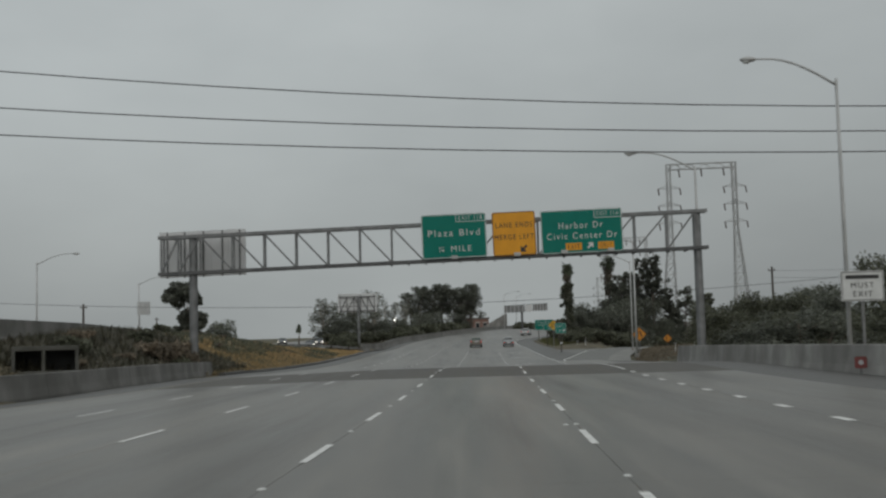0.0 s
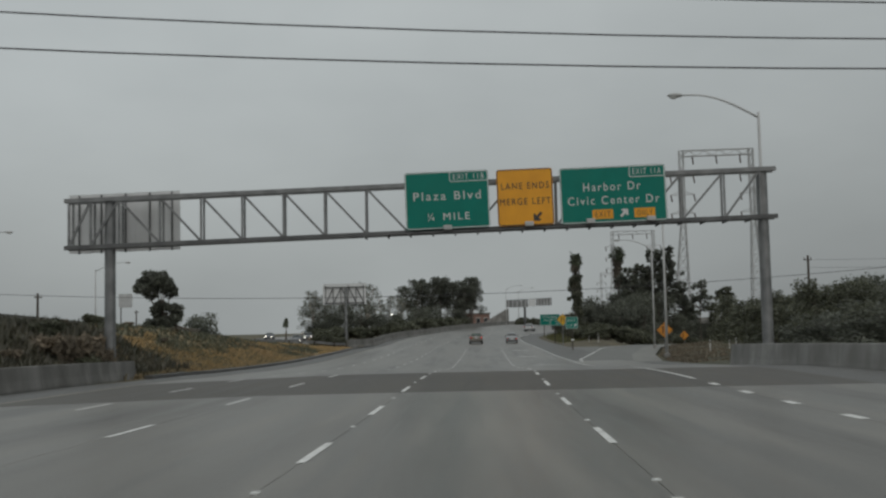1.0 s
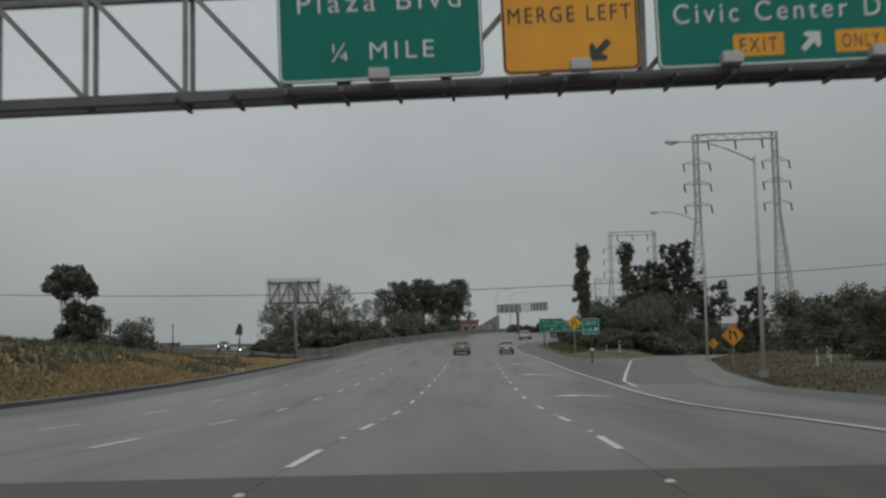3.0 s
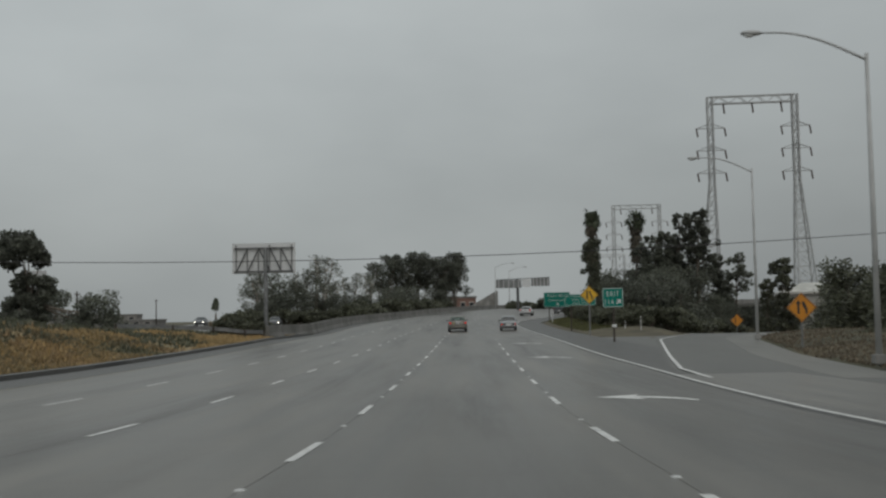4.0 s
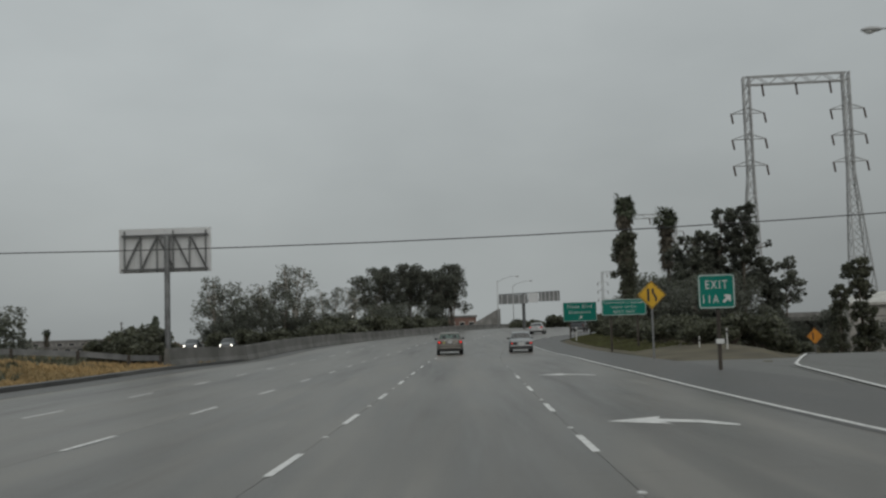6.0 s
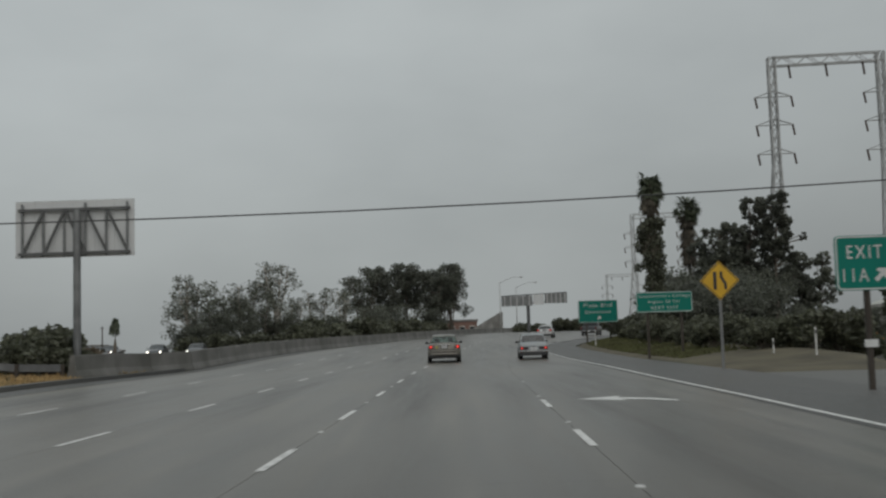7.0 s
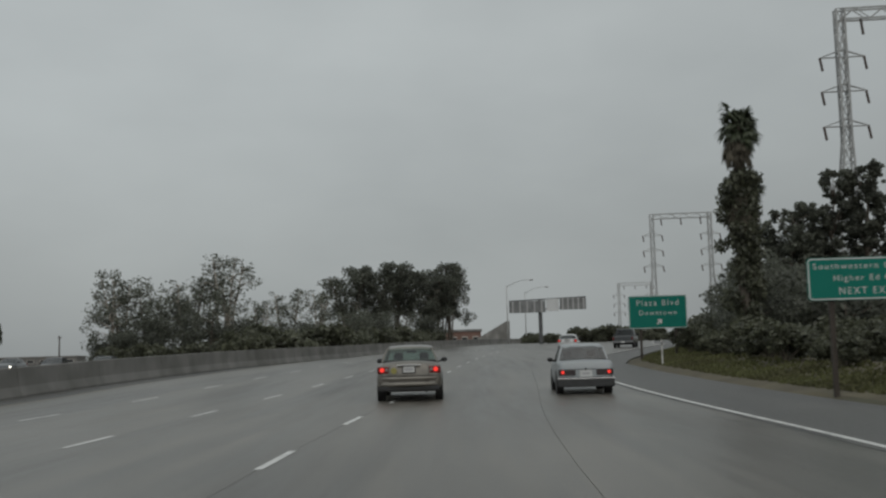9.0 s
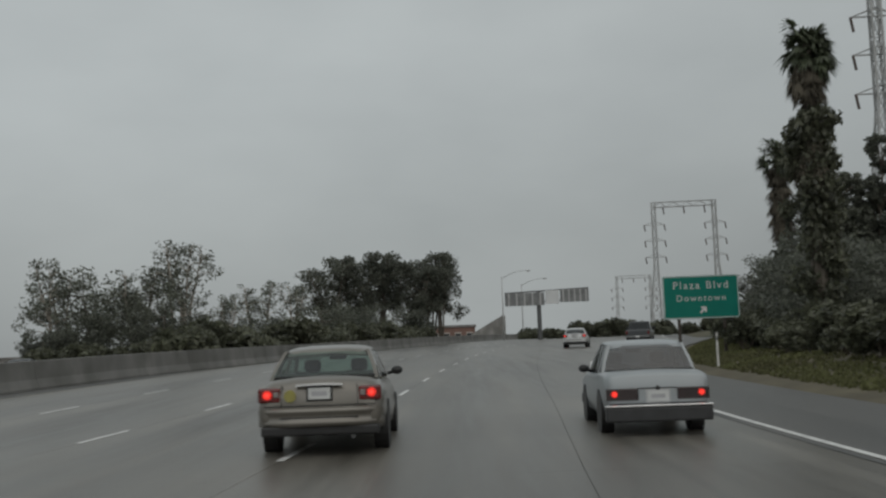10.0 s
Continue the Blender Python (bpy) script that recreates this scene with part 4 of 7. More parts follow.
tow = tower(43.0, 15.6)
tow.matrix_world = pose(58.6, 266, -1.8, 0, 0, -5)
copy_thing(tow, pose(63.6, 430, -5, 0, 0, -5) @ Matrix.Scale(0.98, 4))
copy_thing(tow, pose(84, 640, -9, 0, 0, -5) @ Matrix.Scale(0.95, 4))


# ---- overhead wires and utility poles ----
def wire(name, a, b, sag, r, label, n=24):
    bm = bmesh.new()
    a, b = Vector(a), Vector(b)
    tube(bm, [a.lerp(b, t) - Vector((0, 0, sag * 4 * t * (1 - t))) for t in np.linspace(0, 1, n)], r, 5)
    return tagged(part(name, bm, M_WIRE), label, "wire", "overhead wires")


def wood_pole(x, y, top, label="dark wooden utility pole with a cross arm"):
    z = ground_z(x, y)
    th = tagged(empty("utility_pole", x, y, z), label, "utility pole", "utility poles")
    bm = bmesh.new()
    tube(bm, [(0, 0, -0.4), (0, 0, top - z)], [0.19, 0.13], 9)
    part("pole", bm, M_WOOD_POLE, th, smooth=True)
    bm = bmesh.new()
    beam(bm, (-0.45, 0.16, top - z - 0.5), (0.45, 0.16, top - z - 0.5), 0.1, 0.12)
    part("cross_arm", bm, M_WOOD_POLE, th)
    for u in (-0.4, 0.4):
        bm = bmesh.new()
        tube(bm, [(u, 0.16, top - z - 0.46), (u, 0.16, top - z - 0.2)], [0.05, 0.035], 7)
        part("insulator", bm, M_INSUL, th)
    return th


for z0, z1, sag in ((18.45, 13.8, 4.2), (15.9, 12.3, 3.4), (14.2, 11.2, 3.0)):
    wire("overhead_wire", (-50, 49.9, z0), (80, 53.8, z1), sag, 0.03, "dark overhead cable crossing high above the freeway")
wood_pole(-50, 49.7, 19.2)
wood_pole(80, 54.0, 14.6)
wire("overhead_wire", (-80, 150.2, 8.6), (85, 146.4, 10.9), 4.1, 0.03, "single dark cable crossing low above the freeway")
wood_pole(-80, 150.4, 9.3)
wood_pole(85, 146.6, 11.6)
for dz in (0.0, 0.9):
    wire("overhead_wire", (41.1, 144.6, 8.7 - dz), (62, 108, 7.9 - dz), 0.5, 0.013, "thin dark service wire between wooden poles above the trees")
for x, y, t in ((41.1, 144.6, 9.2), (62, 108, 8.4), (-50.1, 146, 6.8), (-58, 235, 6.0), (-70, 250, 7.0), (-82.3, 370, 7.3)):
    wood_pole(x, y, t)


# ---- vegetation ----
def leaf_cloud(rng, blobs, count, size, mat, parent, name="crown", droop=0.0):
    """Many small pointed leaf sprays scattered in clumps; blobs are (x, y, z, rx, ry, rz)."""
    vol = np.array([b[3] * b[4] * b[5] for b in blobs]) ** 0.7
    pick = rng.choice(len(blobs), count, p=vol / vol.sum())
    bl = np.array(blobs)[pick]
    d = rng.normal(size=(count, 3))
    d /= np.linalg.norm(d, axis=1)[:, None]
    r = rng.uniform(0.35, 1.0, count) ** 0.6
    lump = 1 + 0.22 * np.sin(d[:, 0] * 5 + pick) * np.cos(d[:, 2] * 4 + pick * 1.7)
    c = bl[:, :3] + d * (r * lump)[:, None] * bl[:, 3:]
    u = rng.normal(size=(count, 3)) * (1, 1, 0.7) - (0, 0, droop)
    u /= np.linalg.norm(u, axis=1)[:, None]
    v = np.cross(u, rng.normal(size=(count, 3)))
    v /= np.linalg.norm(v, axis=1)[:, None]
    s = size * rng.uniform(0.55, 1.4, count)[:, None]
    verts = np.stack([c - u * s, c + v * s * 0.42 - u * s * 0.1, c + u * s, c - v * s * 0.42 + u * s * 0.15], 1).reshape(-1, 3)
    me = bpy.data.meshes.new(name)
    me.vertices.add(4 * count)
    me.vertices.foreach_set("co", verts.ravel())
    me.loops.add(4 * count)
    me.loops.foreach_set("vertex_index", np.arange(4 * count))
    me.polygons.add(count)
    me.polygons.foreach_set("loop_start", np.arange(count) * 4)
    me.materials.append(mat)
    me.update()
    me.validate()
    ob = new(name, me)
    if parent is not None:
        ob.parent = parent
    return ob


def make_tree(seed, height, spread, mat, label, clear=0.3, limbs=7, leaves=5200, leaf=0.28, trunks=1, fullness=1.0, name="tree", category="tree", lean=0.0):
    """Tapered trunk with limbs, each carrying uneven clumps of leaves, with gaps between."""
    rng = np.random.default_rng(seed)
    th = tagged(empty(name), label, category)
    bm = bmesh.new()
    blobs = []
    for t in range(trunks):
        ox = (t - (trunks - 1) / 2) * spread * 0.45 if trunks > 1 else 0.0
        lx = lean * height + rng.uniform(-0.05, 0.05) * height
        top = Vector((ox * 1.4 + lx, rng.uniform(-0.05, 0.05) * height, height * rng.uniform(0.78, 0.9)))
        stem = [Vector((ox, 0, -0.3)), Vector((ox, 0, 0)).lerp(top, 0.35) + Vector(rng.normal(0, 0.03 * height, 3)) * 0.6, Vector((ox, 0, 0)).lerp(top, 0.7), top]
        r0 = 0.018 * height + 0.05
        tube(bm, stem, [r0, r0 * 0.75, r0 * 0.45, r0 * 0.15], 8)
        for k in range(limbs):
            f = clear + (1 - clear) * (k + rng.uniform(0, 0.8)) / limbs
            p = stem[0].lerp(top, min(f, 0.97))
            a = rng.uniform(0, math.tau)
            reach = spread * 0.5 * rng.uniform(0.45, 1.0) * (1.05 - 0.5 * f)
            q = p + Vector((math.cos(a) * reach, math.sin(a) * reach, height * rng.uniform(0.05, 0.17)))
            mid = p.lerp(q, 0.5) + Vector((0, 0, -0.02 * height))
            tube(bm, [p, mid, q], [r0 * 0.38, r0 * 0.24, r0 * 0.08], 6)
            for _ in range(3):
                o = q + Vector(rng.normal(0, 0.09 * spread, 3))
                o.z = min(o.z, height * 0.97)
                rr = spread * rng.uniform(0.10, 0.19) * fullness
                blobs.append((o.x, o.y, o.z, rr, rr, rr * rng.uniform(0.6, 0.95)))
        rr = spread * 0.17 * fullness
        blobs.append((top.x, top.y, height - rr * 0.7, rr, rr, rr * 0.8))
    part("trunk", bm, M_BARK, th, smooth=True)
    leaf_cloud(rng, blobs, leaves, leaf, mat, th, droop=0.4)
    return th


def gum_tree(seed, height, spread, mat, label, low=0.35, stems=3, clumps=34, leaves=3600, leaf=0.2, wisp=1.0, bark=None):
    """Slim forking stems with thin branches that end in small separate clumps of leaves."""
    rng = np.random.default_rng(seed)
    th = tagged(empty("tree"), label, "tree")
    bm = bmesh.new()
    blobs, lines = [], []
    for i in range(stems):
        a = math.tau * (i + rng.uniform(0, 0.6)) / stems
        foot = Vector((math.cos(a), math.sin(a), 0)) * 0.05 * spread
        out = Vector((math.cos(a), math.sin(a), 0)) * spread * rng.uniform(0.12, 0.3)
        tip = foot + out + Vector((0, 0, height * rng.uniform(0.84, 0.96)))
        bend = foot.lerp(tip, 0.5) - out * 0.25 + Vector(rng.normal(0, 0.025 * height, 3))
        line = [foot - Vector((0, 0, 0.4)), foot.lerp(bend, 0.55), bend, bend.lerp(tip, 0.55) + Vector(rng.normal(0, 0.012 * height, 3)), tip]
        r0 = 0.011 * height + 0.05
        tube(bm, line, [r0, r0 * 0.85, r0 * 0.66, r0 * 0.42, r0 * 0.12], 7)
        lines.append(line)
    for k in range(clumps):
        line = lines[k % stems]
        f = low + (1 - low) * rng.uniform(0, 1) ** 0.75
        u = f * 3.999
        p = line[int(u)].lerp(line[int(u) + 1], u - int(u))
        a = rng.uniform(0, math.tau)
        reach = spread * 0.5 * rng.uniform(0.15, 0.8) * math.sin(math.pi * min(0.93, 0.25 + 0.65 * f))
        q = p + Vector((math.cos(a) * reach, math.sin(a) * reach, height * rng.uniform(0.0, 0.1)))
        q.z = min(q.z, height * 0.96)
        tube(bm, [p, p.lerp(q, 0.5) + Vector((0, 0, 0.03 * height)), q], [0.035 + 0.004 * height, 0.035, 0.015], 5)
        for _ in range(2):
            o = q + Vector(rng.normal(0, 0.05 * spread, 3))
            rr = spread * rng.uniform(0.045, 0.10) * wisp
            blobs.append((o.x, o.y, min(o.z, height - rr * 0.6), rr, rr, rr * rng.uniform(0.55, 0.9)))
    part("trunk", bm, bark or M_BARK, th, smooth=True)
    leaf_cloud(rng, blobs, leaves, leaf, mat, th, droop=0.7)
    return th


def place(th, x, y, rz=0.0, k=1.0, z=None):
    th.matrix_world = pose(x, y, ground_z(x, y) if z is None else z, 0, 0, rz) @ Matrix.Scale(k, 4)
    return th


def again(th, x, y, rz=0.0, k=1.0, kz=1.0, z=None):
    m = pose(x, y, ground_z(x, y) if z is None else z, 0, 0, rz) @ Matrix.Diagonal((k, k, k * kz, 1))
    o = copy_thing(th, Matrix.Identity(4))
    o.matrix_basis = m
    return o


# lone tree and bushes behind the bank
def crown_tree(seed, base_z, crowns, mat, label, leaves, leaf):
    """A tree whose trunk forks to a few dense rounded crowns; crowns are (x, z, width, height)."""
    rng = np.random.default_rng(seed)
    th = tagged(empty("tree"), label, "tree")
    bm = bmesh.new()
    blobs = []
    fork = Vector((0.1, 0, base_z))
    tube(bm, [(0.2, 0, -0.4), (0.05, 0, base_z * 0.5), fork], [0.3, 0.25, 0.2], 9)
    for cx, cz, cw, ch in crowns:
        for k in range(15):
            a, e = rng.uniform(0, math.tau), rng.uniform(-0.8, 1.0)
            r = rng.uniform(0.25, 1.0) ** 0.5
            c = math.sqrt(max(0.0, 1 - e * e * 0.8))
            p = Vector((cx + math.cos(a) * r * c * cw * 0.36, math.sin(a) * r * c * cw * 0.36, cz + e * ch * 0.33))
            if k % 3 == 0:
                tube(bm, [fork, fork.lerp(p, 0.5) + Vector((0, 0, -0.2)), p], [0.15, 0.09, 0.03], 6)
            q = cw * rng.uniform(0.12, 0.19)
            blobs.append((*p, q, q, q * 0.8))
    part("trunk", bm, M_BARK, th, smooth=True)
    leaf_cloud(rng, blobs, leaves, leaf, mat, th, droop=0.3)
    return th


place(crown_tree(3, 4.0, ((-1.1, 9.0, 7.2, 5.2), (0.6, 5.2, 5.4, 4.6), (-0.8, 2.8, 6.8, 3.6), (5.9, 2.2, 2.2, 2.4)), M_LEAF_DARK, "lone dark tree with lopsided mushroom crown behind the bank", 15000, 0.26), -45.4, 183, 0, 1.06)
place(make_tree(4, 7.8, 10.5, M_LEAF, "broad low grey-green tree beyond the opposite lanes", 0.12, 8, 6000, 0.3, 2, 1.0), -48.6, 206, 0, 0.8, -1.7)
# left cluster behind the median barrier
tree_c = place(gum_tree(52, 12.0, 7.0, M_LEAF, "tall wispy eucalyptus with bare pale stems behind the barrier", 0.34, 5, 60, 2100, 0.16, 1.15, M_BARK_PALE), -20.6, 250, 10)
tree_e = place(gum_tree(51, 10.3, 7.0, M_LEAF, "airy eucalyptus with pale limbs and separate leaf clumps", 0.25, 4, 52, 2700, 0.165, 1.15, M_BARK_PALE), -31.2, 247, 0)
tree_d = place(make_tree(6, 9.5, 9.0, M_LEAF, "grey-green eucalyptus behind the median barrier", 0.15, 9, 3000, 0.21, 2, 0.92), -26.6, 249, 0)
tree_f = place(make_tree(8, 7.5, 8.5, M_LEAF_DARK, "low dark shrubby tree behind the median barrier", 0.08, 8, 6000, 0.24, 2, 1.1), -24.5, 244, 0, 0.64)
again(tree_e, -24.2, 248, 140, 0.9)
again(tree_d, -30.2, 251, 200, 0.82)
again(tree_d, -22.6, 247, 310, 0.78)
again(tree_f, -30.2, 243, 260, 0.48)
again(tree_e, -21.6, 274, 200, 0.76)
again(tree_f, -19.6, 270, 110, 0.5)
again(tree_f, -17.0, 273, 220, 0.62)
again(tree_f, -28.5, 243, 70, 0.5)
again(tree_f, -20.0, 246, 150, 0.6)
again(tree_e, -18.6, 277, 120, 0.92)
again(tree_c, -15.4, 284, 60, 0.8)
again(tree_d, -10.5, 280, 60, 0.72)
again(tree_f, -14, 274, 30, 0.6)
again(tree_f, -9.0, 284, 10, 0.7)
# dense eucalyptus grove
tree_g = place(gum_tree(54, 13.2, 10.5, M_LEAF_DARK, "tall dark eucalyptus with flat-topped crown in a roadside grove", 0.42, 4, 84, 8200, 0.2, 1.12), -1.2, 309, 0)
again(tree_g, -6.4, 311, 100, 1.0, 1.12)
again(tree_g, -13.4, 304, 200, 0.94, 1.06)
again(tree_g, 2.0, 311, 290, 0.84, 1.1)
again(tree_g, -9.8, 308, 40, 0.96, 1.12)
again(tree_g, 0.3, 313, 160, 0.95, 1.16)
again(tree_d, -6.5, 300, 20, 0.75)
again(tree_f, -2.0, 304, 90, 0.75)
again(tree_f, -10.5, 299, 190, 0.8)
# right side: tall eucalyptus with clear stems and separate crowns, and their neighbours
def tall_gum(seed, girth, lean, crowns, mat, label, leaves, leaf=0.19):
    """One straight stem that carries a crown at its tip and others on side limbs; crowns are (x, z, width, height)."""
    rng = np.random.default_rng(seed)
    th = tagged(empty("tree"), label, "tree")
    bm = bmesh.new()
    top = max(c[1] for c in crowns)
    stem = [Vector((lean * f * f + 0.12 * math.sin(7 * f), 0.1 * math.sin(5 * f), top * f)) for f in np.linspace(0, 1, 9)]
    stem[0].z = -0.6
    tube(bm, stem, [girth * (1 - 0.85 * f) for f in np.linspace(0, 1, 9)], 9)
    blobs = []
    for cx, cz, cw, ch in crowns:
        u = max(0.05, min(0.97, (cz - 0.28 * ch - 0.9) / top)) * 8
        p = stem[int(u)].lerp(stem[int(u) + 1], u - int(u))
        for k in range(30):
            a, e = rng.uniform(0, math.tau), rng.uniform(-1.0, 1.0)
            r = math.sqrt(max(0.0, 1 - 0.75 * e * e)) * rng.uniform(0.2, 1.0) ** 0.5
            q = Vector((cx + math.cos(a) * r * cw * 0.44, math.sin(a) * r * cw * 0.44, cz + e * ch * 0.44))
            if k % 6 == 0:
                tube(bm, [p, p.lerp(q, 0.55) + Vector((0, 0, 0.12 * cw)), q], [0.035 + 0.018 * cw, 0.05, 0.015], 5)
            w = cw * rng.uniform(0.07, 0.17)
            blobs.append((*q, w, w, w * rng.uniform(0.6, 0.95)))
    part("trunk", bm, M_BARK, th, smooth=True)
    leaf_cloud(rng, blobs, leaves, leaf, mat, th, droop=0.5)
    return th


place(tall_gum(61, 0.42, 0.5, ((0.6, 17.7, 3.5, 3.5), (0.4, 15.0, 4.0, 3.6), (-0.5, 12.5, 3.6, 2.6), (1.3, 12.8, 2.3, 3.0), (3.4, 14.2, 0.9, 1.1), (2.3, 11.8, 2.0, 1.1), (1.8, 9.4, 3.3, 2.7)), M_LEAF_DARK,
               "very tall dark eucalyptus towering over the exit ramp", 13500), 40.5, 235, 0, 1, -2.5)
place(tall_gum(62, 0.34, 0.9, ((1.1, 17.7, 3.4, 3.1), (1.4, 14.9, 3.9, 3.6), (-0.7, 14.3, 2.6, 2.6), (0.0, 12.4, 3.8, 3.2), (0.5, 9.9, 3.9, 3.2)), M_LEAF_DARK,
               "tall slim eucalyptus with tufted crown in the roadside clump", 15000), 37.3, 235.6, 0, 1, -2.5)
place(tall_gum(63, 0.3, 0.4, ((1.8, 15.2, 3.1, 1.8), (1.4, 12.8, 4.5, 3.2), (-0.7, 14.0, 2.8, 3.2), (0.1, 10.9, 5.2, 3.2), (2.4, 10.6, 4.0, 3.2), (-0.3, 8.4, 6.0, 3.2)), M_LEAF,
               "brownish eucalyptus with a stepped crown in the roadside clump", 17500), 34.0, 236.4, 0, 1, -2.5)
place(tall_gum(64, 0.2, -0.4, ((0.3, 13.0, 2.6, 2.0), (-0.5, 9.4, 3.4, 2.6), (-1.6, 6.9, 3.2, 2.6)), M_LEAF_DARK,
               "small eucalyptus beside a skirted fan palm", 5200), 31.8, 238, 0, 1, -2.5)
place(tall_gum(65, 0.22, 0.6, ((-0.3, 10.6, 4.0, 4.0), (0.9, 12.6, 2.0, 1.7), (1.6, 8.6, 3.4, 3.8), (-2.2, 8.8, 2.6, 2.2), (-1.7, 6.2, 4.2, 2.8)), M_LEAF,
               "airy eucalyptus with separate leaf clumps before the overpass", 7000), 50.0, 249, 0, 1, -2.6)
place(tall_gum(67, 0.2, 0.3, ((0.1, 11.6, 2.6, 2.2), (-0.4, 9.4, 3.2, 2.8), (0.7, 7.2, 3.6, 3.0)), M_LEAF_DARK,
               "slender eucalyptus at the edge of the roadside clump", 5600), 44.6, 239, 0, 1, -2.6)
tree_i = place(make_tree(11, 13.5, 10.0, M_LEAF, "olive-green roadside tree beside the freeway verge", 0.1, 11, 9500, 0.22, 2, 1.1), 30.6, 227, 0, 0.58, -2.0)
for x, y, rz, k in ((33.2, 230, 130, 0.7), (36.8, 232, 20, 0.76), (38.6, 238, 200, 0.92), (35.4, 239, 290, 0.9), (40.6, 232, 200, 0.46), (43.6, 236, 75, 0.44)):
    again(tree_i, x, y, rz, k, 1.0, -2.5)
again(tree_i, 27.0, 228, 60, 0.42, 1, -0.6)
again(tree_f, 50.6, 252, 30, 0.6, 1.0, -2.6)
again(tree_f, 46.6, 246, 130, 0.6, 1.0, -2.6)
again(tree_f, 54.8, 246, 80, 0.62, 1.2, -2.6)
# shaggy round-headed trees before the house
shaggy = place(tall_gum(66, 0.3, -0.2, ((-0.2, 9.3, 3.4, 3.2), (0.0, 7.0, 2.9, 3.4), (0.3, 4.4, 3.2, 4.0), (0.4, 2.0, 3.6, 3.4)), M_LEAF_SHRUB, "ivy-clad tree with a rounded head beside the ramp", 9500), 47.2, 212, 0, 1.0, -3.0)
again(shaggy, 44.9, 212.5, 140, 0.68, 1.1, -3.0)
again(tree_f, 48.6, 215, 60, 0.36, 1.0, -3.0)
# dark trees that close in on the house
for x, y, rz, k in ((62.4, 232, 10, 0.92), (68.5, 236, 200, 1.25), (60.8, 228, 120, 0.42), (62, 230, 40, 0.5)):
    again(tree_f, x, y, rz, k, 1.0, -2.8)
again(tree_f, 25, 207, 0, 0.9, 1.0, -0.8)
again(tree_f, 20.8, 202, 90, 0.6)
again(tree_f, 29, 203, 200, 0.9, 1, -2.2)
again(tree_f, 24.5, 214, 300, 0.6)
again(tree_i, 32.5, 250, 80, 0.5)
again(tree_f, 36.5, 262, 20, 0.55)
again(tree_f, 40.0, 275, 20, 0.6)
# dense right-hand woods along the first part
tree_j = place(make_tree(12, 7.2, 7.5, M_LEAF_SHRUB, "dense dark green roadside tree behind the wall", 0.08, 12, 12000, 0.18, 2, 1.15), 27, 92, 0, 0.68, -0.8)
wood_rng = random.Random(5)
for i, (x, y) in enumerate(((23, 70), (26, 78), (30, 86), (24.5, 84), (33, 97), (31, 106), (36, 112), (29, 113), (34, 121), (40, 126), (33, 131), (38, 138), (45, 140), (35, 146),
                            (42, 152), (50, 150), (27, 62), (31, 58), (36, 52), (31, 68), (41, 104), (48, 122), (37, 78), (58, 158), (49, 168), (62, 176), (55, 186))):
    again(tree_j if i % 3 else tree_f, x, y, wood_rng.uniform(0, 360), wood_rng.uniform(0.75, 1.05) * (0.78 if y < 100 else 1.0), wood_rng.uniform(0.8, 1.1) * (0.57 if y < 100 else 0.74 if y < 135 else 1.0), -1.0 - (0.02 * (y - 90) if y > 90 else 0))
again(tree_j, 39.4, 96, 30, 1.05, 1.06, -1.2)
for x, y, k in ((38, 118, 1.0), (47, 150, 1.05)):
    again(tree_i, x, y, 45, 0.52 * k, 1.05, -2)


def make_bush(seed, w, h, mat, label, leaves=2600, leaf=0.2, name="bush"):
    rng = np.random.default_rng(seed)
    th = tagged(empty(name), label, "bush")
    bm = bmesh.new()
    blobs = []
    for k in range(9):
        a, r = rng.uniform(0, math.tau), rng.uniform(0.1, 0.42) * w
        p = Vector((math.cos(a) * r, math.sin(a) * r, h * rng.uniform(0.25, 0.75)))
        tube(bm, [(0, 0, -0.15), p * 0.55, p], [0.05, 0.035, 0.012], 5)
        rr = w * rng.uniform(0.14, 0.24)
        blobs.append((*p, rr, rr, h * 0.26))
    part("trunk", bm, M_BARK, th)
    leaf_cloud(rng, blobs, leaves, leaf, mat, th, "crown")
    return th


bush_a = place(make_bush(21, 4.2, 2.3, M_LEAF_SHRUB, "rounded dark green bush on the roadside"), -15.9, 157.6, 0, 1.0)
bush_b = place(make_bush(22, 3.4, 1.5, M_LEAF_BROWN, "straggly brown brush on the bank", 1900, 0.22), -17.3, 67, 0)
for i, (x, y, k) in enumerate(((-16.0, 66.3, 0.75), (-15.75, 65.2, 0.6), (-16.6, 69.5, 0.8), (-18.2, 157.6, 1.3), (-17.0, 159.5, 1.5), (-16.2, 160.5, 1.3), (-18, 62, 1.1), (-19.5, 58, 1.2), (-17.8, 53, 1.0), (-21.5, 64, 1.3), (-19.8, 71, 1.2),
                               (-21.3, 76, 1.0), (-19.6, 37, 1.2), (-22.8, 86, 0.9), (-18.8, 88, 0.5), (-20.4, 97, 0.6), (-23.5, 104, 0.7), (-24.5, 112, 0.8),
                               (-27, 124, 0.8), (-31, 140, 0.9), (-22.3, 92, 0.6), (-17.5, 30, 1.0), (-18.6, 24, 1.1))):
    again(bush_a if i % 3 == 1 else bush_b, x, y, i * 67.0, k * (0.42 if i > 5 else 0.7))
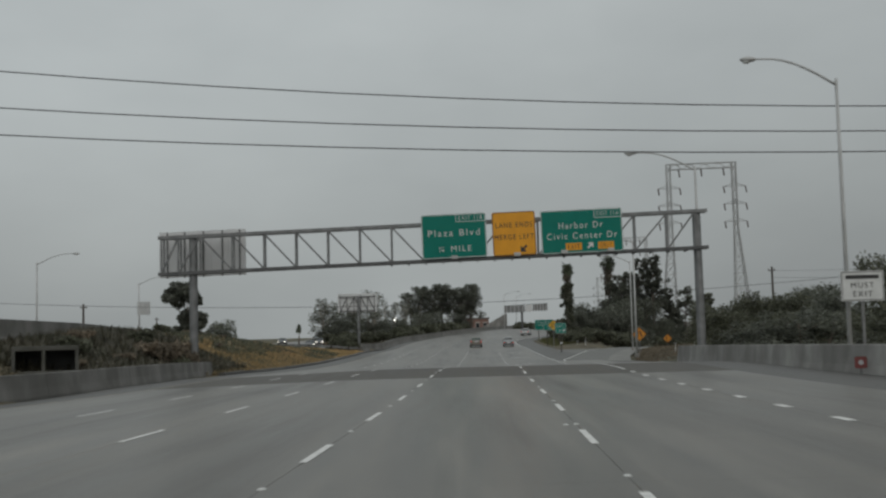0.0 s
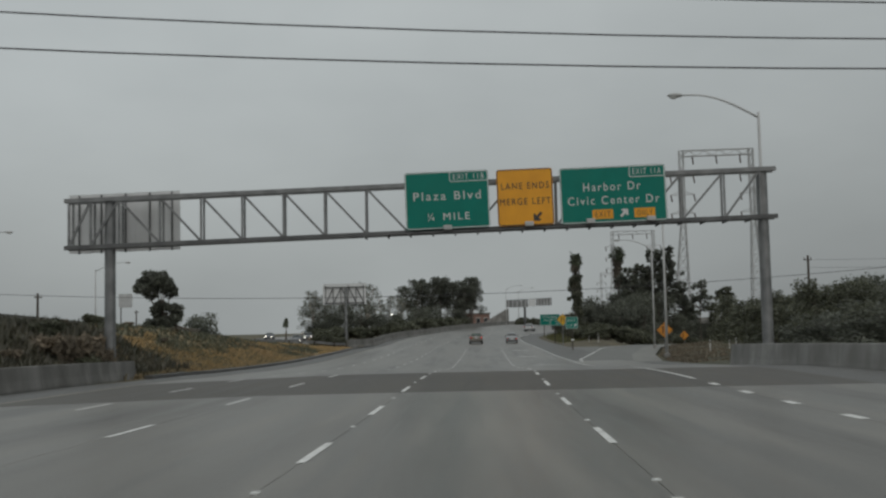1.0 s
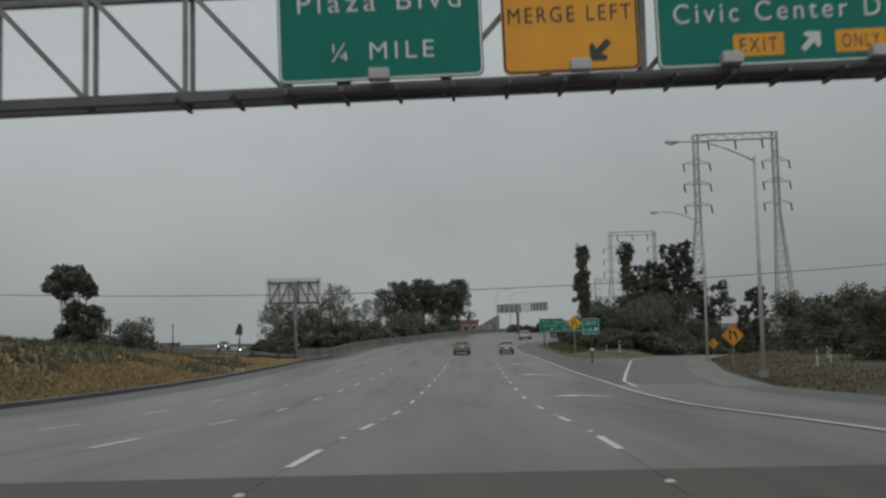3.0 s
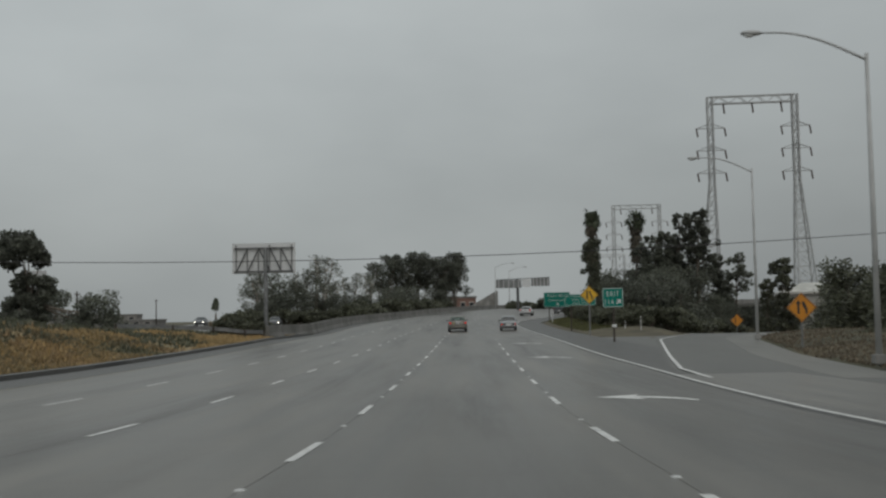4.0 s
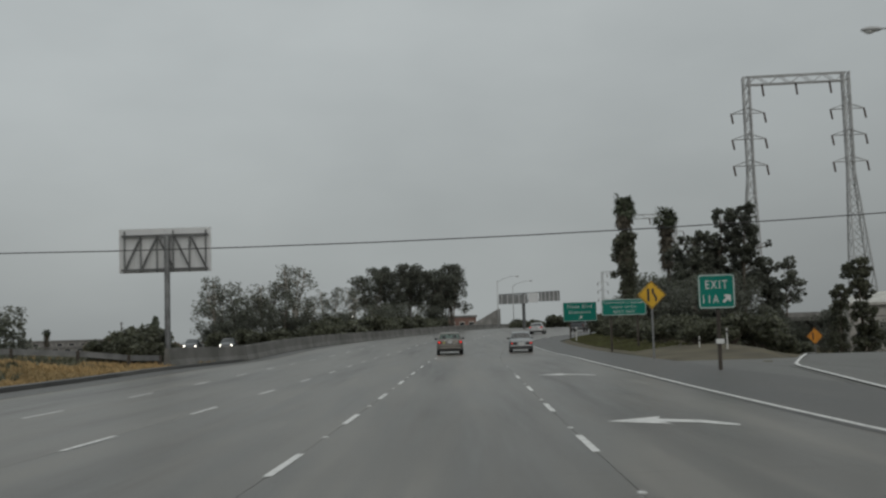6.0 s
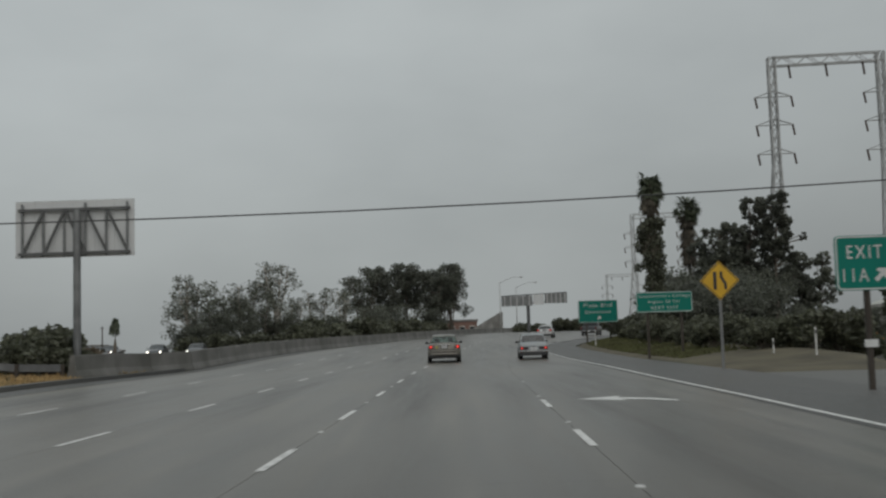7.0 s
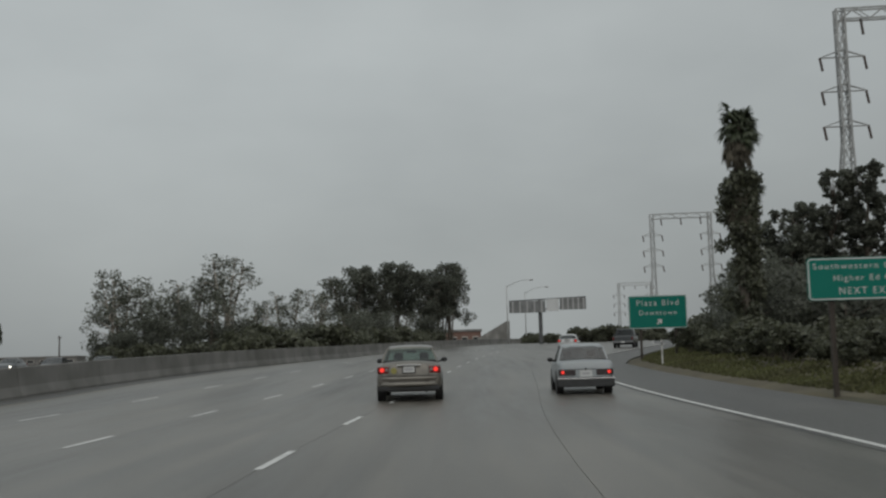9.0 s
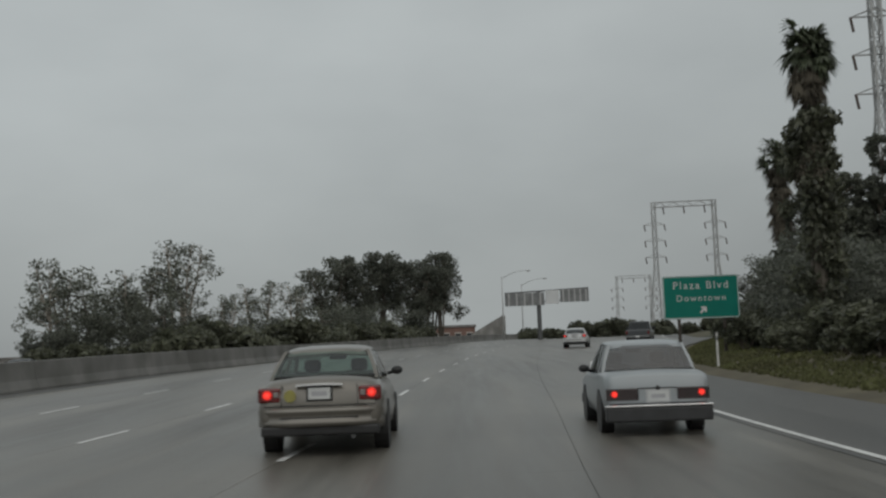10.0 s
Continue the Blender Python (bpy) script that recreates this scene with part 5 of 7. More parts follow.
for i, (x, y, k) in enumerate(((17.5, 168, 0.6), (18.4, 176, 0.7), (17.0, 183, 0.75), (18.2, 190, 0.8), (17.6, 158, 0.5), (19.5, 196, 0.9), (18.0, 203, 0.7), (20.0, 209, 0.9),
                               (20.5, 168, 0.9), (21.5, 179, 1.1), (22, 188, 1.1), (22.5, 219, 1.0), (25.5, 230, 1.1), (19.0, 156, 0.8), (21.0, 158, 1.0), (22.5, 162, 0.9), (24.3, 167, 0.8), (26.2, 173, 0.9), (27.8, 182, 0.9), (29.0, 192, 1.1), (26.5, 178, 1.0), (29.5, 201, 1.2), (24, 168, 1.0), (33, 210, 1.0), (38, 216, 1.0), (41.5, 218, 1.0), (50.0, 218, 0.5),
                               (28.5, 240, 1.0), (32.0, 252, 1.0))):
    again(bush_a, x, y, i * 47.0, k)
# ivy-clad shrubs on the crest of the right verge
for i in range(17):
    y = 156.5 + i * 3.7
    again(bush_a, right_x(y) + 4.3 + 0.7 * math.sin(i * 2.7), y, i * 71.0, 0.55 + 0.12 * math.sin(i * 1.3))
# brush round the foot of the gantry column and under the trees beyond the median
for i, (x, y, k) in enumerate(((-15.9, 66.9, 0.5), (-16.3, 66.6, 0.6), (-16.9, 67.4, 0.7))):
    again(bush_b, x, y, i * 80.0, k, 1.25)
for i in range(10):
    again(bush_a, -11.5 - 1.9 * i, 237 - 1.5 * math.sin(i * 1.9), i * 61.0, 0.95 + 0.25 * math.sin(i * 2.9), 1.0)
again(bush_a, -16.1, 66.4, 33, 0.5, 1.1)
again(bush_b, -15.5, 66.7, 10, 0.28, 3.4)
again(bush_b, -15.75, 66.2, 50, 0.34, 3.0)
again(bush_b, -16.5, 65.7, 100, 0.6, 2.0)
# bushes between the guard rail and the sign column
for i, (x, y, k) in enumerate(((-15.4, 156.2, 0.62), (-16.3, 155.4, 0.7), (-17.6, 154.6, 0.66))):
    again(bush_a, x, y, i * 77.0, k)
# undergrowth along the median barrier
for i in range(20):
    y = 212 + i * 4.6
    again(bush_a, left_x(y) - 2.6 - 2.4 * abs(math.sin(i * 1.9)), y, i * 53.0, 1.0 + 0.4 * math.sin(i * 2.3) ** 2, 1.1)
# bushes on the far crest
for i in range(22):
    t = i / 21
    again(bush_a, 16.5 + 28 * t, 335 + 22 * math.sin(i * 2.1), i * 31.0, 1.1 + 0.35 * math.sin(i * 1.7), 1.0 + 0.3 * t, 1.5)


# ---- palms ----
def frond(rng, bm, base, a, up, length, droop, w):
    """A fan frond: a stalk with a spray of narrow blades."""
    d = Vector((math.cos(a), math.sin(a), up)).normalized()
    tip = base + d * length * 0.55 + Vector((0, 0, -droop * 0.25))
    side = d.cross(Vector((0, 0, 1))).normalized()
    vs = [bm.verts.new(p) for p in (base + side * 0.04, base - side * 0.04, tip - side * 0.03, tip + side * 0.03)]
    bm.faces.new(vs)
    for k in range(9):
        f = (k - 4) / 4
        e = tip + (d * (1 - 0.55 * abs(f)) + side * f * 0.85).normalized() * length * 0.5 + Vector((rng.uniform(-.05, .05), rng.uniform(-.05, .05), -droop * (0.5 + 0.5 * abs(f))))
        m = tip.lerp(e, 0.5) + Vector((0, 0, 0.08))
        q = (e - tip).cross(Vector((0, 0, 1))).normalized() * w
        a1, a2, b1, b2, c1 = [bm.verts.new(p) for p in (tip - q * 0.3, tip + q * 0.3, m - q, m + q, e)]
        bm.faces.new((a1, a2, b2, b1))
        bm.faces.new((b1, b2, c1))


def make_palm(seed, height, label, skirt=0.6, ivy=0.0, crown=1.6, neck=0.0):
    rng = np.random.default_rng(seed)
    th = tagged(empty("palm_tree"), label, "palm tree")
    bm = bmesh.new()
    g = min(1.0, 0.25 + height / 20)
    tube(bm, [(0, 0, -0.4), (0.05, 0, height * 0.4), (0.1, 0, height * 0.75), (0, 0, height * 0.93)], [0.42 * g, 0.34 * g, 0.3 * g, 0.26 * g], 10)
    part("trunk", bm, M_BARK, th, smooth=True)
    top = Vector((0, 0, height * 0.91))
    bm = bmesh.new()
    for k in range(120):
        frond(rng, bm, top + Vector((0, 0, rng.uniform(-0.5, 0.3))), rng.choice((rng.uniform(0, math.tau), rng.normal(0, 0.7))), rng.uniform(-1.0, 2.2), crown * rng.uniform(0.6, 0.95), rng.uniform(0.3, 0.9), 0.075)
    part("crown", bm, M_PALM, th)
    if skirt:
        bm = bmesh.new()
        for k in range(230):
            z = height * (0.9 - (neck if k % 3 else 0.0) - (skirt if k % 3 or not neck else 0.07) * rng.uniform(0, 1) ** 1.1)
            frond(rng, bm, Vector((0, 0, z)), rng.uniform(0, math.tau), rng.uniform(-2.2, -0.9), crown * rng.uniform(0.55, 0.9), 0.4, 0.05)
        for k in range(110 if neck else 0):
            z = height * rng.uniform(0.6, 0.84)
            frond(rng, bm, Vector((0, 0, z)), rng.uniform(0, math.tau), rng.uniform(-1.6, -0.3), crown * rng.uniform(0.24, 0.36), 0.3, 0.05)
        part("dead_frond_skirt", bm, M_SKIRT, th)
    if ivy:
        blobs = [(rng.normal(0.0, 0.24), rng.normal(0, 0.24), height * f, 0.5 + 0.65 * f + 0.15 * rng.random(), 0.6 + 0.5 * f, 0.6) for f in np.linspace(0.04, ivy, 22)]
        blobs += [(0.55, 0.1, height * ivy, 0.5, 0.5, 0.6), (-0.6, 0.0, height * (ivy - 0.07), 0.5, 0.5, 0.6), (-1.05, 0.1, height * 0.46, 0.45, 0.4, 0.35), (-0.9, -0.1, height * 0.57, 0.5, 0.4, 0.5), (0.8, 0.0, height * 0.5, 0.4, 0.4, 0.5)]
        leaf_cloud(rng, blobs, 8500, 0.15, M_LEAF_SHRUB, th, "ivy", droop=1.2)
    return th


place(make_palm(31, 14.4, "tall fan palm with shaggy ivy-covered trunk", 0.13, 0.70, 1.55, 0.2), 18.75, 193.8, 0, 1, -0.6)
palm_b = place(make_palm(32, 18.9, "fan palm with long dead skirt above the roadside trees", 0.3, 0.0, 2.25), 32.3, 243.5, 0, 1, -0.6)
place(make_palm(33, 4.7, "small slim fan palm beyond the opposite lanes", 0.0, 0.0, 0.7), -33.2, 222.5, 0, 1)
again(palm_b, -61, 262, 0, 0.42, 0.75, -2.0)


# ---- grass ----
def grass(name, count, place_one, size, mat, label, seed):
    """Tufts of bent blades scattered over a verge."""
    rng = np.random.default_rng(seed)
    vs, fs = [], []
    for _ in range(count):
        x, y, k = place_one(rng)
        z = ground_z(x, y)
        for b in range(3):
            a = rng.uniform(0, math.tau)
            h = size * k * rng.uniform(0.6, 1.3)
            w = 0.03 + 0.05 * k
            dx, dy = math.cos(a), math.sin(a)
            i = len(vs)
            vs += [(x - dy * w, y + dx * w, z - 0.03), (x + dy * w, y - dx * w, z - 0.03), (x + dx * h * 0.5, y + dy * h * 0.5, z + h)]
            fs.append((i, i + 1, i + 2))
    return tagged(pydata(name, vs, fs, mat), label, "grass", kind="stuff")


def patch(s, y):
    """Where the bank is dry (above nought) or green, in patches a few metres long that follow the slope."""
    return noise.noise((s * 0.3, y * 0.085 + s * 0.1, 7.0)) + 0.5 * noise.noise((s * 0.7, y * 0.22, 3.0)) + 0.28 - 0.085 * s


def dry_spot(rng):
    for _ in range(6):
        y = rng.uniform(78, 168)
        s = abs(rng.normal(0, 3.4)) + 0.5
        if patch(s, y) > -0.05:
            break
    return left_x(y) - s, y, rng.uniform(0.4, 1.0)


def scrub_spot(rng):
    for _ in range(6):
        y = rng.uniform(70, 160)
        s = rng.uniform(1.6, 17)
        if patch(s, y) < 0.05:
            break
    return left_x(y) - s, y, rng.uniform(0.4, 1.1)


def verge_spot(rng):
    y = rng.uniform(158, 250)
    return right_x(y) + 0.9 + abs(rng.normal(0, 1.7)), y, rng.uniform(0.5, 1.0)


def gore_spot(rng):
    y = rng.uniform(84, 150)
    return ramp_r(y) + 0.4 + abs(rng.normal(0, 3.0)), y, rng.uniform(0.4, 1.0)


def brush_spot(rng):
    y = rng.uniform(16, 80) if rng.random() < 0.8 else rng.uniform(52, 80)
    if 38 < y < 49:
        s = rng.uniform(0.9, 12.5)
        return left_x(y) - s, y, 0.3 if s < 5.5 else 0.6
    return left_x(y) - 0.9 - rng.uniform(0, 1) ** 1.3 * 12, y, rng.uniform(0.5, 1.5)


grass("brush", 14000, brush_spot, 0.42, M_BRUSH, "tangled dark wet brush covering the bank", 45)
def weed_spot(rng):
    y = rng.uniform(66, 125)
    return left_x(y) - 0.5 - abs(rng.normal(0, 2.6)), y, rng.uniform(0.5, 1.3)


grass("bank_weeds", 6500, weed_spot, 0.22, M_GRASS_BROWN, "rusty brown and olive weeds on the bank", 46)
grass("dry_grass", 15000, dry_spot, 0.25, M_GRASS_DRY, "dry yellow grass on the median bank", 41)
grass("scrub_grass", 13000, scrub_spot, 0.28, M_LEAF_SHRUB, "green weedy scrub on the bank crest", 42)
grass("verge_grass", 14000, verge_spot, 0.12, M_GRASS_GREEN, "wet green grass on the right verge", 43)
grass("verge_weeds", 4000, gore_spot, 0.13, M_LEAF_BROWN, "brown weeds beside the exit ramp", 44)


# ---- vehicles ----
M_BEIGE = material("champagne_car_paint", (0.215, 0.2, 0.175), 0.36, 0.4, second=(0.19, 0.176, 0.152), scale=1.5, coat=0.5, stain=(0.165, 0.153, 0.132), stain_scale=1.8)
M_SILVER = material("pale_silver_blue_car_paint", (0.36, 0.39, 0.40), 0.4, 0.2, second=(0.32, 0.345, 0.36), scale=1.5, coat=0.4, stain=(0.30, 0.325, 0.335), stain_scale=1.5)
M_WHITE_CAR = material("white_car_paint", (0.62, 0.63, 0.63), 0.35, second=(0.56, 0.57, 0.57), coat=0.4)
M_DARK_CAR = material("dark_grey_car_paint", (0.06, 0.065, 0.07), 0.3, second=(0.05, 0.055, 0.06), coat=0.5)
M_TYRE = material("wet_rubber_tyre", (0.022, 0.022, 0.023), 0.55, second=(0.016, 0.016, 0.016), scale=8)
M_RIM = material("alloy_rim", (0.35, 0.35, 0.35), 0.4, 0.7, second=(0.28, 0.28, 0.28), scale=4)
M_BLACK = material("black_plastic_trim", (0.025, 0.025, 0.026), 0.5, second=(0.018, 0.018, 0.018), scale=5)
M_CHROME = material("bright_chrome_trim", (0.72, 0.73, 0.73), 0.2, 0.9, second=(0.65, 0.65, 0.66), scale=4)
M_SEAT = material("grey_seat_cloth", (0.07, 0.07, 0.068), 0.85, second=(0.05, 0.05, 0.05), scale=9)
M_LENS_RED = material("dark_red_lamp_lens", (0.16, 0.012, 0.01), 0.25, second=(0.11, 0.01, 0.008), scale=6, coat=0.5)
M_LENS_DARK = material("smoked_lamp_lens", (0.036, 0.022, 0.023), 0.25, second=(0.028, 0.018, 0.018), scale=6, coat=0.5)
M_LENS_CLEAR = material("clear_reverse_lens", (0.3, 0.26, 0.25), 0.25, second=(0.22, 0.2, 0.19), scale=6)
M_TAIL = material("lit_tail_lamp", (1.0, 0.045, 0.03), 0.4, second=(1.0, 0.04, 0.03), emit=1.3)
M_TAIL_SOFT = material("glowing_red_lens", (0.75, 0.03, 0.02), 0.4, second=(0.6, 0.025, 0.02), scale=20, emit=0.55)
M_HEAD = material("lit_head_lamp", (1.0, 0.95, 0.82), 0.4, second=(1.0, 0.95, 0.82), emit=6.0)
M_STICKER = material("faded_yellow_sticker", (0.34, 0.31, 0.08), 0.5, second=(0.26, 0.24, 0.09), scale=9)
M_PLATE_BAR = material("plate_print", (0.48, 0.48, 0.5), 0.5)
G_GREEN = glass("green_tinted_glass", (0.60, 0.74, 0.68), 0.03, 1.75)
G_DARK = glass("smoky_car_glass", (0.30, 0.33, 0.34), 0.03, 2.0)
M_BUMPER = material("grey_rubber_bumper", (0.042, 0.043, 0.045), 0.5, second=(0.03, 0.031, 0.032), scale=6)
# pale base colour carries the bright reflection of the chrome strip
M_BRIGHT = material("bright_boot_strip", (0.8, 0.8, 0.79), 0.3, 0.2, second=(0.7, 0.7, 0.7), scale=5)


def loft(bm, rings):
    vs = [[bm.verts.new(p) for p in r] for r in rings]
    n = len(vs[0])
    for a, b in zip(vs, vs[1:]):
        for k in range(n):
            bm.faces.new((a[k], a[(k + 1) % n], b[(k + 1) % n], b[k]))
    bm.faces.new(vs[0][::-1])
    bm.faces.new(vs[-1])
    bmesh.ops.recalc_face_normals(bm, faces=bm.faces)


def car_section(w, zb, zt, y, box_like):
    if box_like:
        half = [(0.0, zb), (0.80 * w, zb), (0.955 * w, zb + 0.10), (w, zb + 0.42 * (zt - zb)), (0.99 * w, zt - 0.08), (0.955 * w, zt - 0.025), (0.88 * w, zt), (0.4 * w, zt + 0.018), (0.0, zt + 0.025)]
    else:
        half = [(0.0, zb), (0.80 * w, zb), (0.95 * w, zb + 0.08), (w, zb + 0.40 * (zt - zb)), (0.975 * w, zt - 0.20), (0.90 * w, zt - 0.075), (0.76 * w, zt - 0.012), (0.4 * w, zt + 0.02), (0.0, zt + 0.03)]
    return [(x, y, z) for x, z in half] + [(-x, y, z) for x, z in half[-2:0:-1]]


def pane(name, corners, mat, th, label="", bulge=0.0, n=5, out=(0, 0, 1)):
    """A slightly bowed window pane between four corners."""
    a, b, c, d = [Vector(p) for p in corners]
    bm = bmesh.new()
    nrm = Vector(out)
    grid = []
    for i in range(n + 1):
        row = []
        for j in range(n + 1):
            u, v = i / n, j / n
            p = a.lerp(b, u).lerp(d.lerp(c, u), v) + nrm * bulge * (4 * u * (1 - u))
            row.append(bm.verts.new(p))
        grid.append(row)
    for i in range(n):
        for j in range(n):
            bm.faces.new((grid[i][j], grid[i + 1][j], grid[i + 1][j + 1], grid[i][j + 1]))
    ob = part(name, bm, mat, th, label, smooth=True)
    ob.visible_shadow = False
    return ob


def wheel(th, x, y, r, w):
    bm = bmesh.new()
    s = 1 if x > 0 else -1
    prof = ((-w / 2, r * 0.66), (-w / 2, r * 0.93), (-w * 0.36, r), (w * 0.36, r), (w / 2, r * 0.93), (w / 2, r * 0.66))
    n = 24
    rings = [[bm.verts.new((x + u, y + q * math.cos(k * math.tau / n), r + q * math.sin(k * math.tau / n))) for u, q in prof] for k in range(n)]
    for k in range(n):
        a, b = rings[k], rings[(k + 1) % n]
        for i in range(len(prof) - 1):
            bm.faces.new((a[i], a[i + 1], b[i + 1], b[i]))
    wh = tagged(empty("wheel"), "")
    wh.parent = th
    part("tyre", bm, M_TYRE, wh, smooth=True)
    bm = bmesh.new()
    tube(bm, [(x - s * w * 0.3, y, r), (x + s * w * 0.42, y, r)], [r * 0.67, r * 0.66], 20)
    for k in range(5):
        a = k * math.tau / 5
        beam(bm, (x + s * w * 0.45, y, r), (x + s * w * 0.45, y + math.cos(a) * r * 0.6, r + math.sin(a) * r * 0.6), 0.05, 0.03, (1, 0, 0))
    part("rim", bm, M_RIM, wh)


def car(name, label, L, W, H, paint, belt, boxy=False, pane_mat=None, tail="round", lights=True, head=False, low_rear=0.36, detail=True):
    """A saloon whose origin is under the middle of its rear bumper; it faces +y."""
    th = tagged(empty(name), label, "car")
    w = W / 2
    pane_mat = pane_mat or G_DARK
    trunk = belt + 0.03
    if boxy:
        st = ((0.0, .93, low_rear, trunk - 0.10), (0.05, .965, low_rear - .02, trunk - 0.03), (0.5, .985, .28, trunk), (1.0, 1.0, .28, trunk), (1.6, 1.0, .24, belt), (0.70 * L, 1.0, .22, belt),
              (0.75 * L, .99, .24, belt - .02), (0.96 * L, .96, .26, belt - .1), (0.995 * L, .94, .34, belt - .16))
    else:
        st = ((0.0, .84, low_rear + .04, trunk - .22), (0.05, .93, low_rear, trunk - 0.09), (0.18, .965, low_rear - .04, trunk - 0.02), (0.6, .99, .28, trunk), (1.1, 1.0, .27, trunk),
              (1.7, 1.0, .22, belt), (0.70 * L, 1.0, .21, belt - .01), (0.80 * L, .985, .22, belt - .07), (0.92 * L, .93, .22, belt - .2), (0.98 * L, .82, .27, belt - .3), (L, .66, .36, belt - .42))
    bm = bmesh.new()
    loft(bm, [car_section(w * f, zb, zt, y, boxy) for y, f, zb, zt in st])
    part("body", bm, paint, th, smooth=True)
    # roof and pillars
    rb, rf = (1.22, 2.62) if not boxy else (1.28, 2.55)
    rb, rf = rb * L / 4.9, rf * L / 4.9
    rw, bw = (0.70, 0.87) if not boxy else (0.755, 0.93)
    rw, bw = rw * w, bw * w
    zr = H - 0.045
    bm = bmesh.new()
    rings = []
    for y, dz, f in ((rb - 0.10, -0.055, 0.96), (rb, -0.018, 1.0), (rb + 0.3, 0.022, 1.03), ((rb + rf) / 2, 0.04, 1.04), (rf - 0.2, 0.025, 1.03), (rf, -0.02, 1.0)):
        z = zr + dz
        hx = rw * f
        prof = ((1.0, -0.035), (0.97, -0.008), (0.8, 0.01), (0.45, 0.02)) if boxy else ((1.01, -0.06), (0.95, -0.022), (0.8, 0.008), (0.45, 0.028))
        top_line = [(hx * u, y, z + v) for u, v in prof]
        rings.append(top_line + [(0, y, z + prof[-1][1] + 0.005)] + [(-px, y, pz) for px, _, pz in reversed(top_line)] + [(0, y, z - 0.03)])
    loft(bm, rings)
    part("roof", bm, paint, th, smooth=True)
    yb, yf = 0.62 * L / 4.9, 3.52 * L / 4.9
    if boxy:
        yb = 0.86
    ym = (rb + rf) / 2 + 0.05
    for s in (-1, 1):
        cw = 0.50 if not boxy else 0.24
        for b0, b1, t0, t1 in ((yb + 0.02, yb + cw, rb - 0.06, rb + 0.5 * cw), (ym - 0.02, ym + 0.09, ym - 0.03, ym + 0.07), (yf - 0.2, yf - 0.04, rf - 0.12, rf - 0.02)):
            zb_ = trunk - 0.03 if b0 < 1.2 else belt - 0.04
            bm = bmesh.new()
            loft(bm, [[(s * (x - 0.05), y0, z), (s * x, y0, z), (s * x, y1, z), (s * (x - 0.05), y1, z)]
                      for x, y0, y1, z in ((bw, b0, b1, zb_), (bw * 0.62 + rw * 0.40, b0 * 0.6 + t0 * 0.4, b1 * 0.6 + t1 * 0.4, zb_ * 0.6 + zr * 0.4), (rw * 1.0, t0, t1, zr - 0.012))])
            part("pillar", bm, paint, th)
        pane("side_window", ((s * bw, yb + 0.45, belt), (s * bw * 1.0, ym, belt), (s * rw * 1.0, ym, zr - 0.03), (s * rw, rb + 0.2, zr - 0.03)), pane_mat, th, out=(s, 0, 0), bulge=0.015)
        pane("side_window", ((s * bw, ym + 0.08, belt), (s * bw, yf - 0.25, belt), (s * rw, rf - 0.05, zr - 0.03), (s * rw, ym + 0.05, zr - 0.03)), pane_mat, th, out=(s, 0, 0), bulge=0.015)
    rear = pane("rear_window", ((-bw * 0.93, yb, trunk + 0.015), (bw * 0.93, yb, trunk + 0.015), (rw * 0.95, rb - 0.06, zr - 0.045), (-rw * 0.95, rb - 0.06, zr - 0.045)), pane_mat, th, out=(0, -1, 0.3), bulge=0.06)
    pane("windscreen", ((-bw * 0.95, yf, belt - 0.02), (bw * 0.95, yf, belt - 0.02), (rw * 0.96, rf, zr - 0.03), (-rw * 0.96, rf, zr - 0.03)), pane_mat, th, out=(0, 1, 0.3), bulge=0.08)
    bm = bmesh.new()
    for u in np.linspace(-0.9, 0.8, 12):
        x0, x1 = u * bw, (u + 0.15) * bw
        y0, y1 = [yb - 0.02 - 0.06 * (1 - q * q) for q in (u, u + 0.15)]
        beam(bm, (x0, y0, trunk + 0.012), (x1, y1, trunk + 0.012), 0.03, 0.02)
    part("window_seal", bm, M_BLACK, rear)
    for y in (0.215 * L, 0.785 * L):
        for s in (-1, 1):
            # black disc on the flank stands in for the shaded wheel well
            bm = bmesh.new()
            tube(bm, [(s * (w - 0.20), y, 0.34), (s * (w + 0.004), y, 0.34)], [0.375, 0.375], 24)
            part("wheel_well_disc", bm, M_BLACK, th)
            wheel(th, s * (w - 0.105), y, 0.315, 0.205)
    # bumpers
    if boxy:
        bm = bmesh.new()
        box(bm, -w * 1.0, w * 1.0, -0.14, 0.10, 0.225, 0.45, 0.03)
        bump = part("rear_bumper", bm, M_BUMPER, th, "dark rubber-faced bumper")
        bm = bmesh.new()
        box(bm, -w * 1.015, w * 1.015, -0.155, 0.10, 0.452, 0.486, 0.012)
        part("chrome_strip", bm, M_CHROME, bump)
    else:
        bm = bmesh.new()
        rings = []
        for u in np.linspace(-1, 1, 15):
            yo = -0.13 + 0.30 * abs(u) ** 5
            x = u * w * (1.0 - 0.03 * abs(u) ** 7)
            rings.append([(x, yo + dy, z) for dy, z in ((0.30, 0.41), (0.05, 0.41), (0.018, 0.44), (0.0, 0.475), (0.03, 0.50), (0.03, 0.585), (0.0, 0.605), (0.012, 0.65), (0.08, 0.675), (0.30, 0.68))])
        loft(bm, rings)
        bump = part("rear_bumper", bm, paint, th, smooth=True)
        bm = bmesh.new()
        box(bm, -w * 0.6, w * 0.6, -0.108, 0.1, 0.53, 0.545, 0.004)
        part("crease_strip", bm, M_BLACK, bump)
        bm = bmesh.new()
        box(bm, -w * 0.9, w * 0.9, -0.06, 0.3, 0.29, 0.425, 0.03)
        part("valance", bm, M_BLACK, th, "black lower valance")
        bm = bmesh.new()
        box(bm, -w * 0.86, w * 0.86, -0.01, 0.1, 0.686, 0.70, 0.003)
        part("bumper_gap", bm, M_BLACK, th)
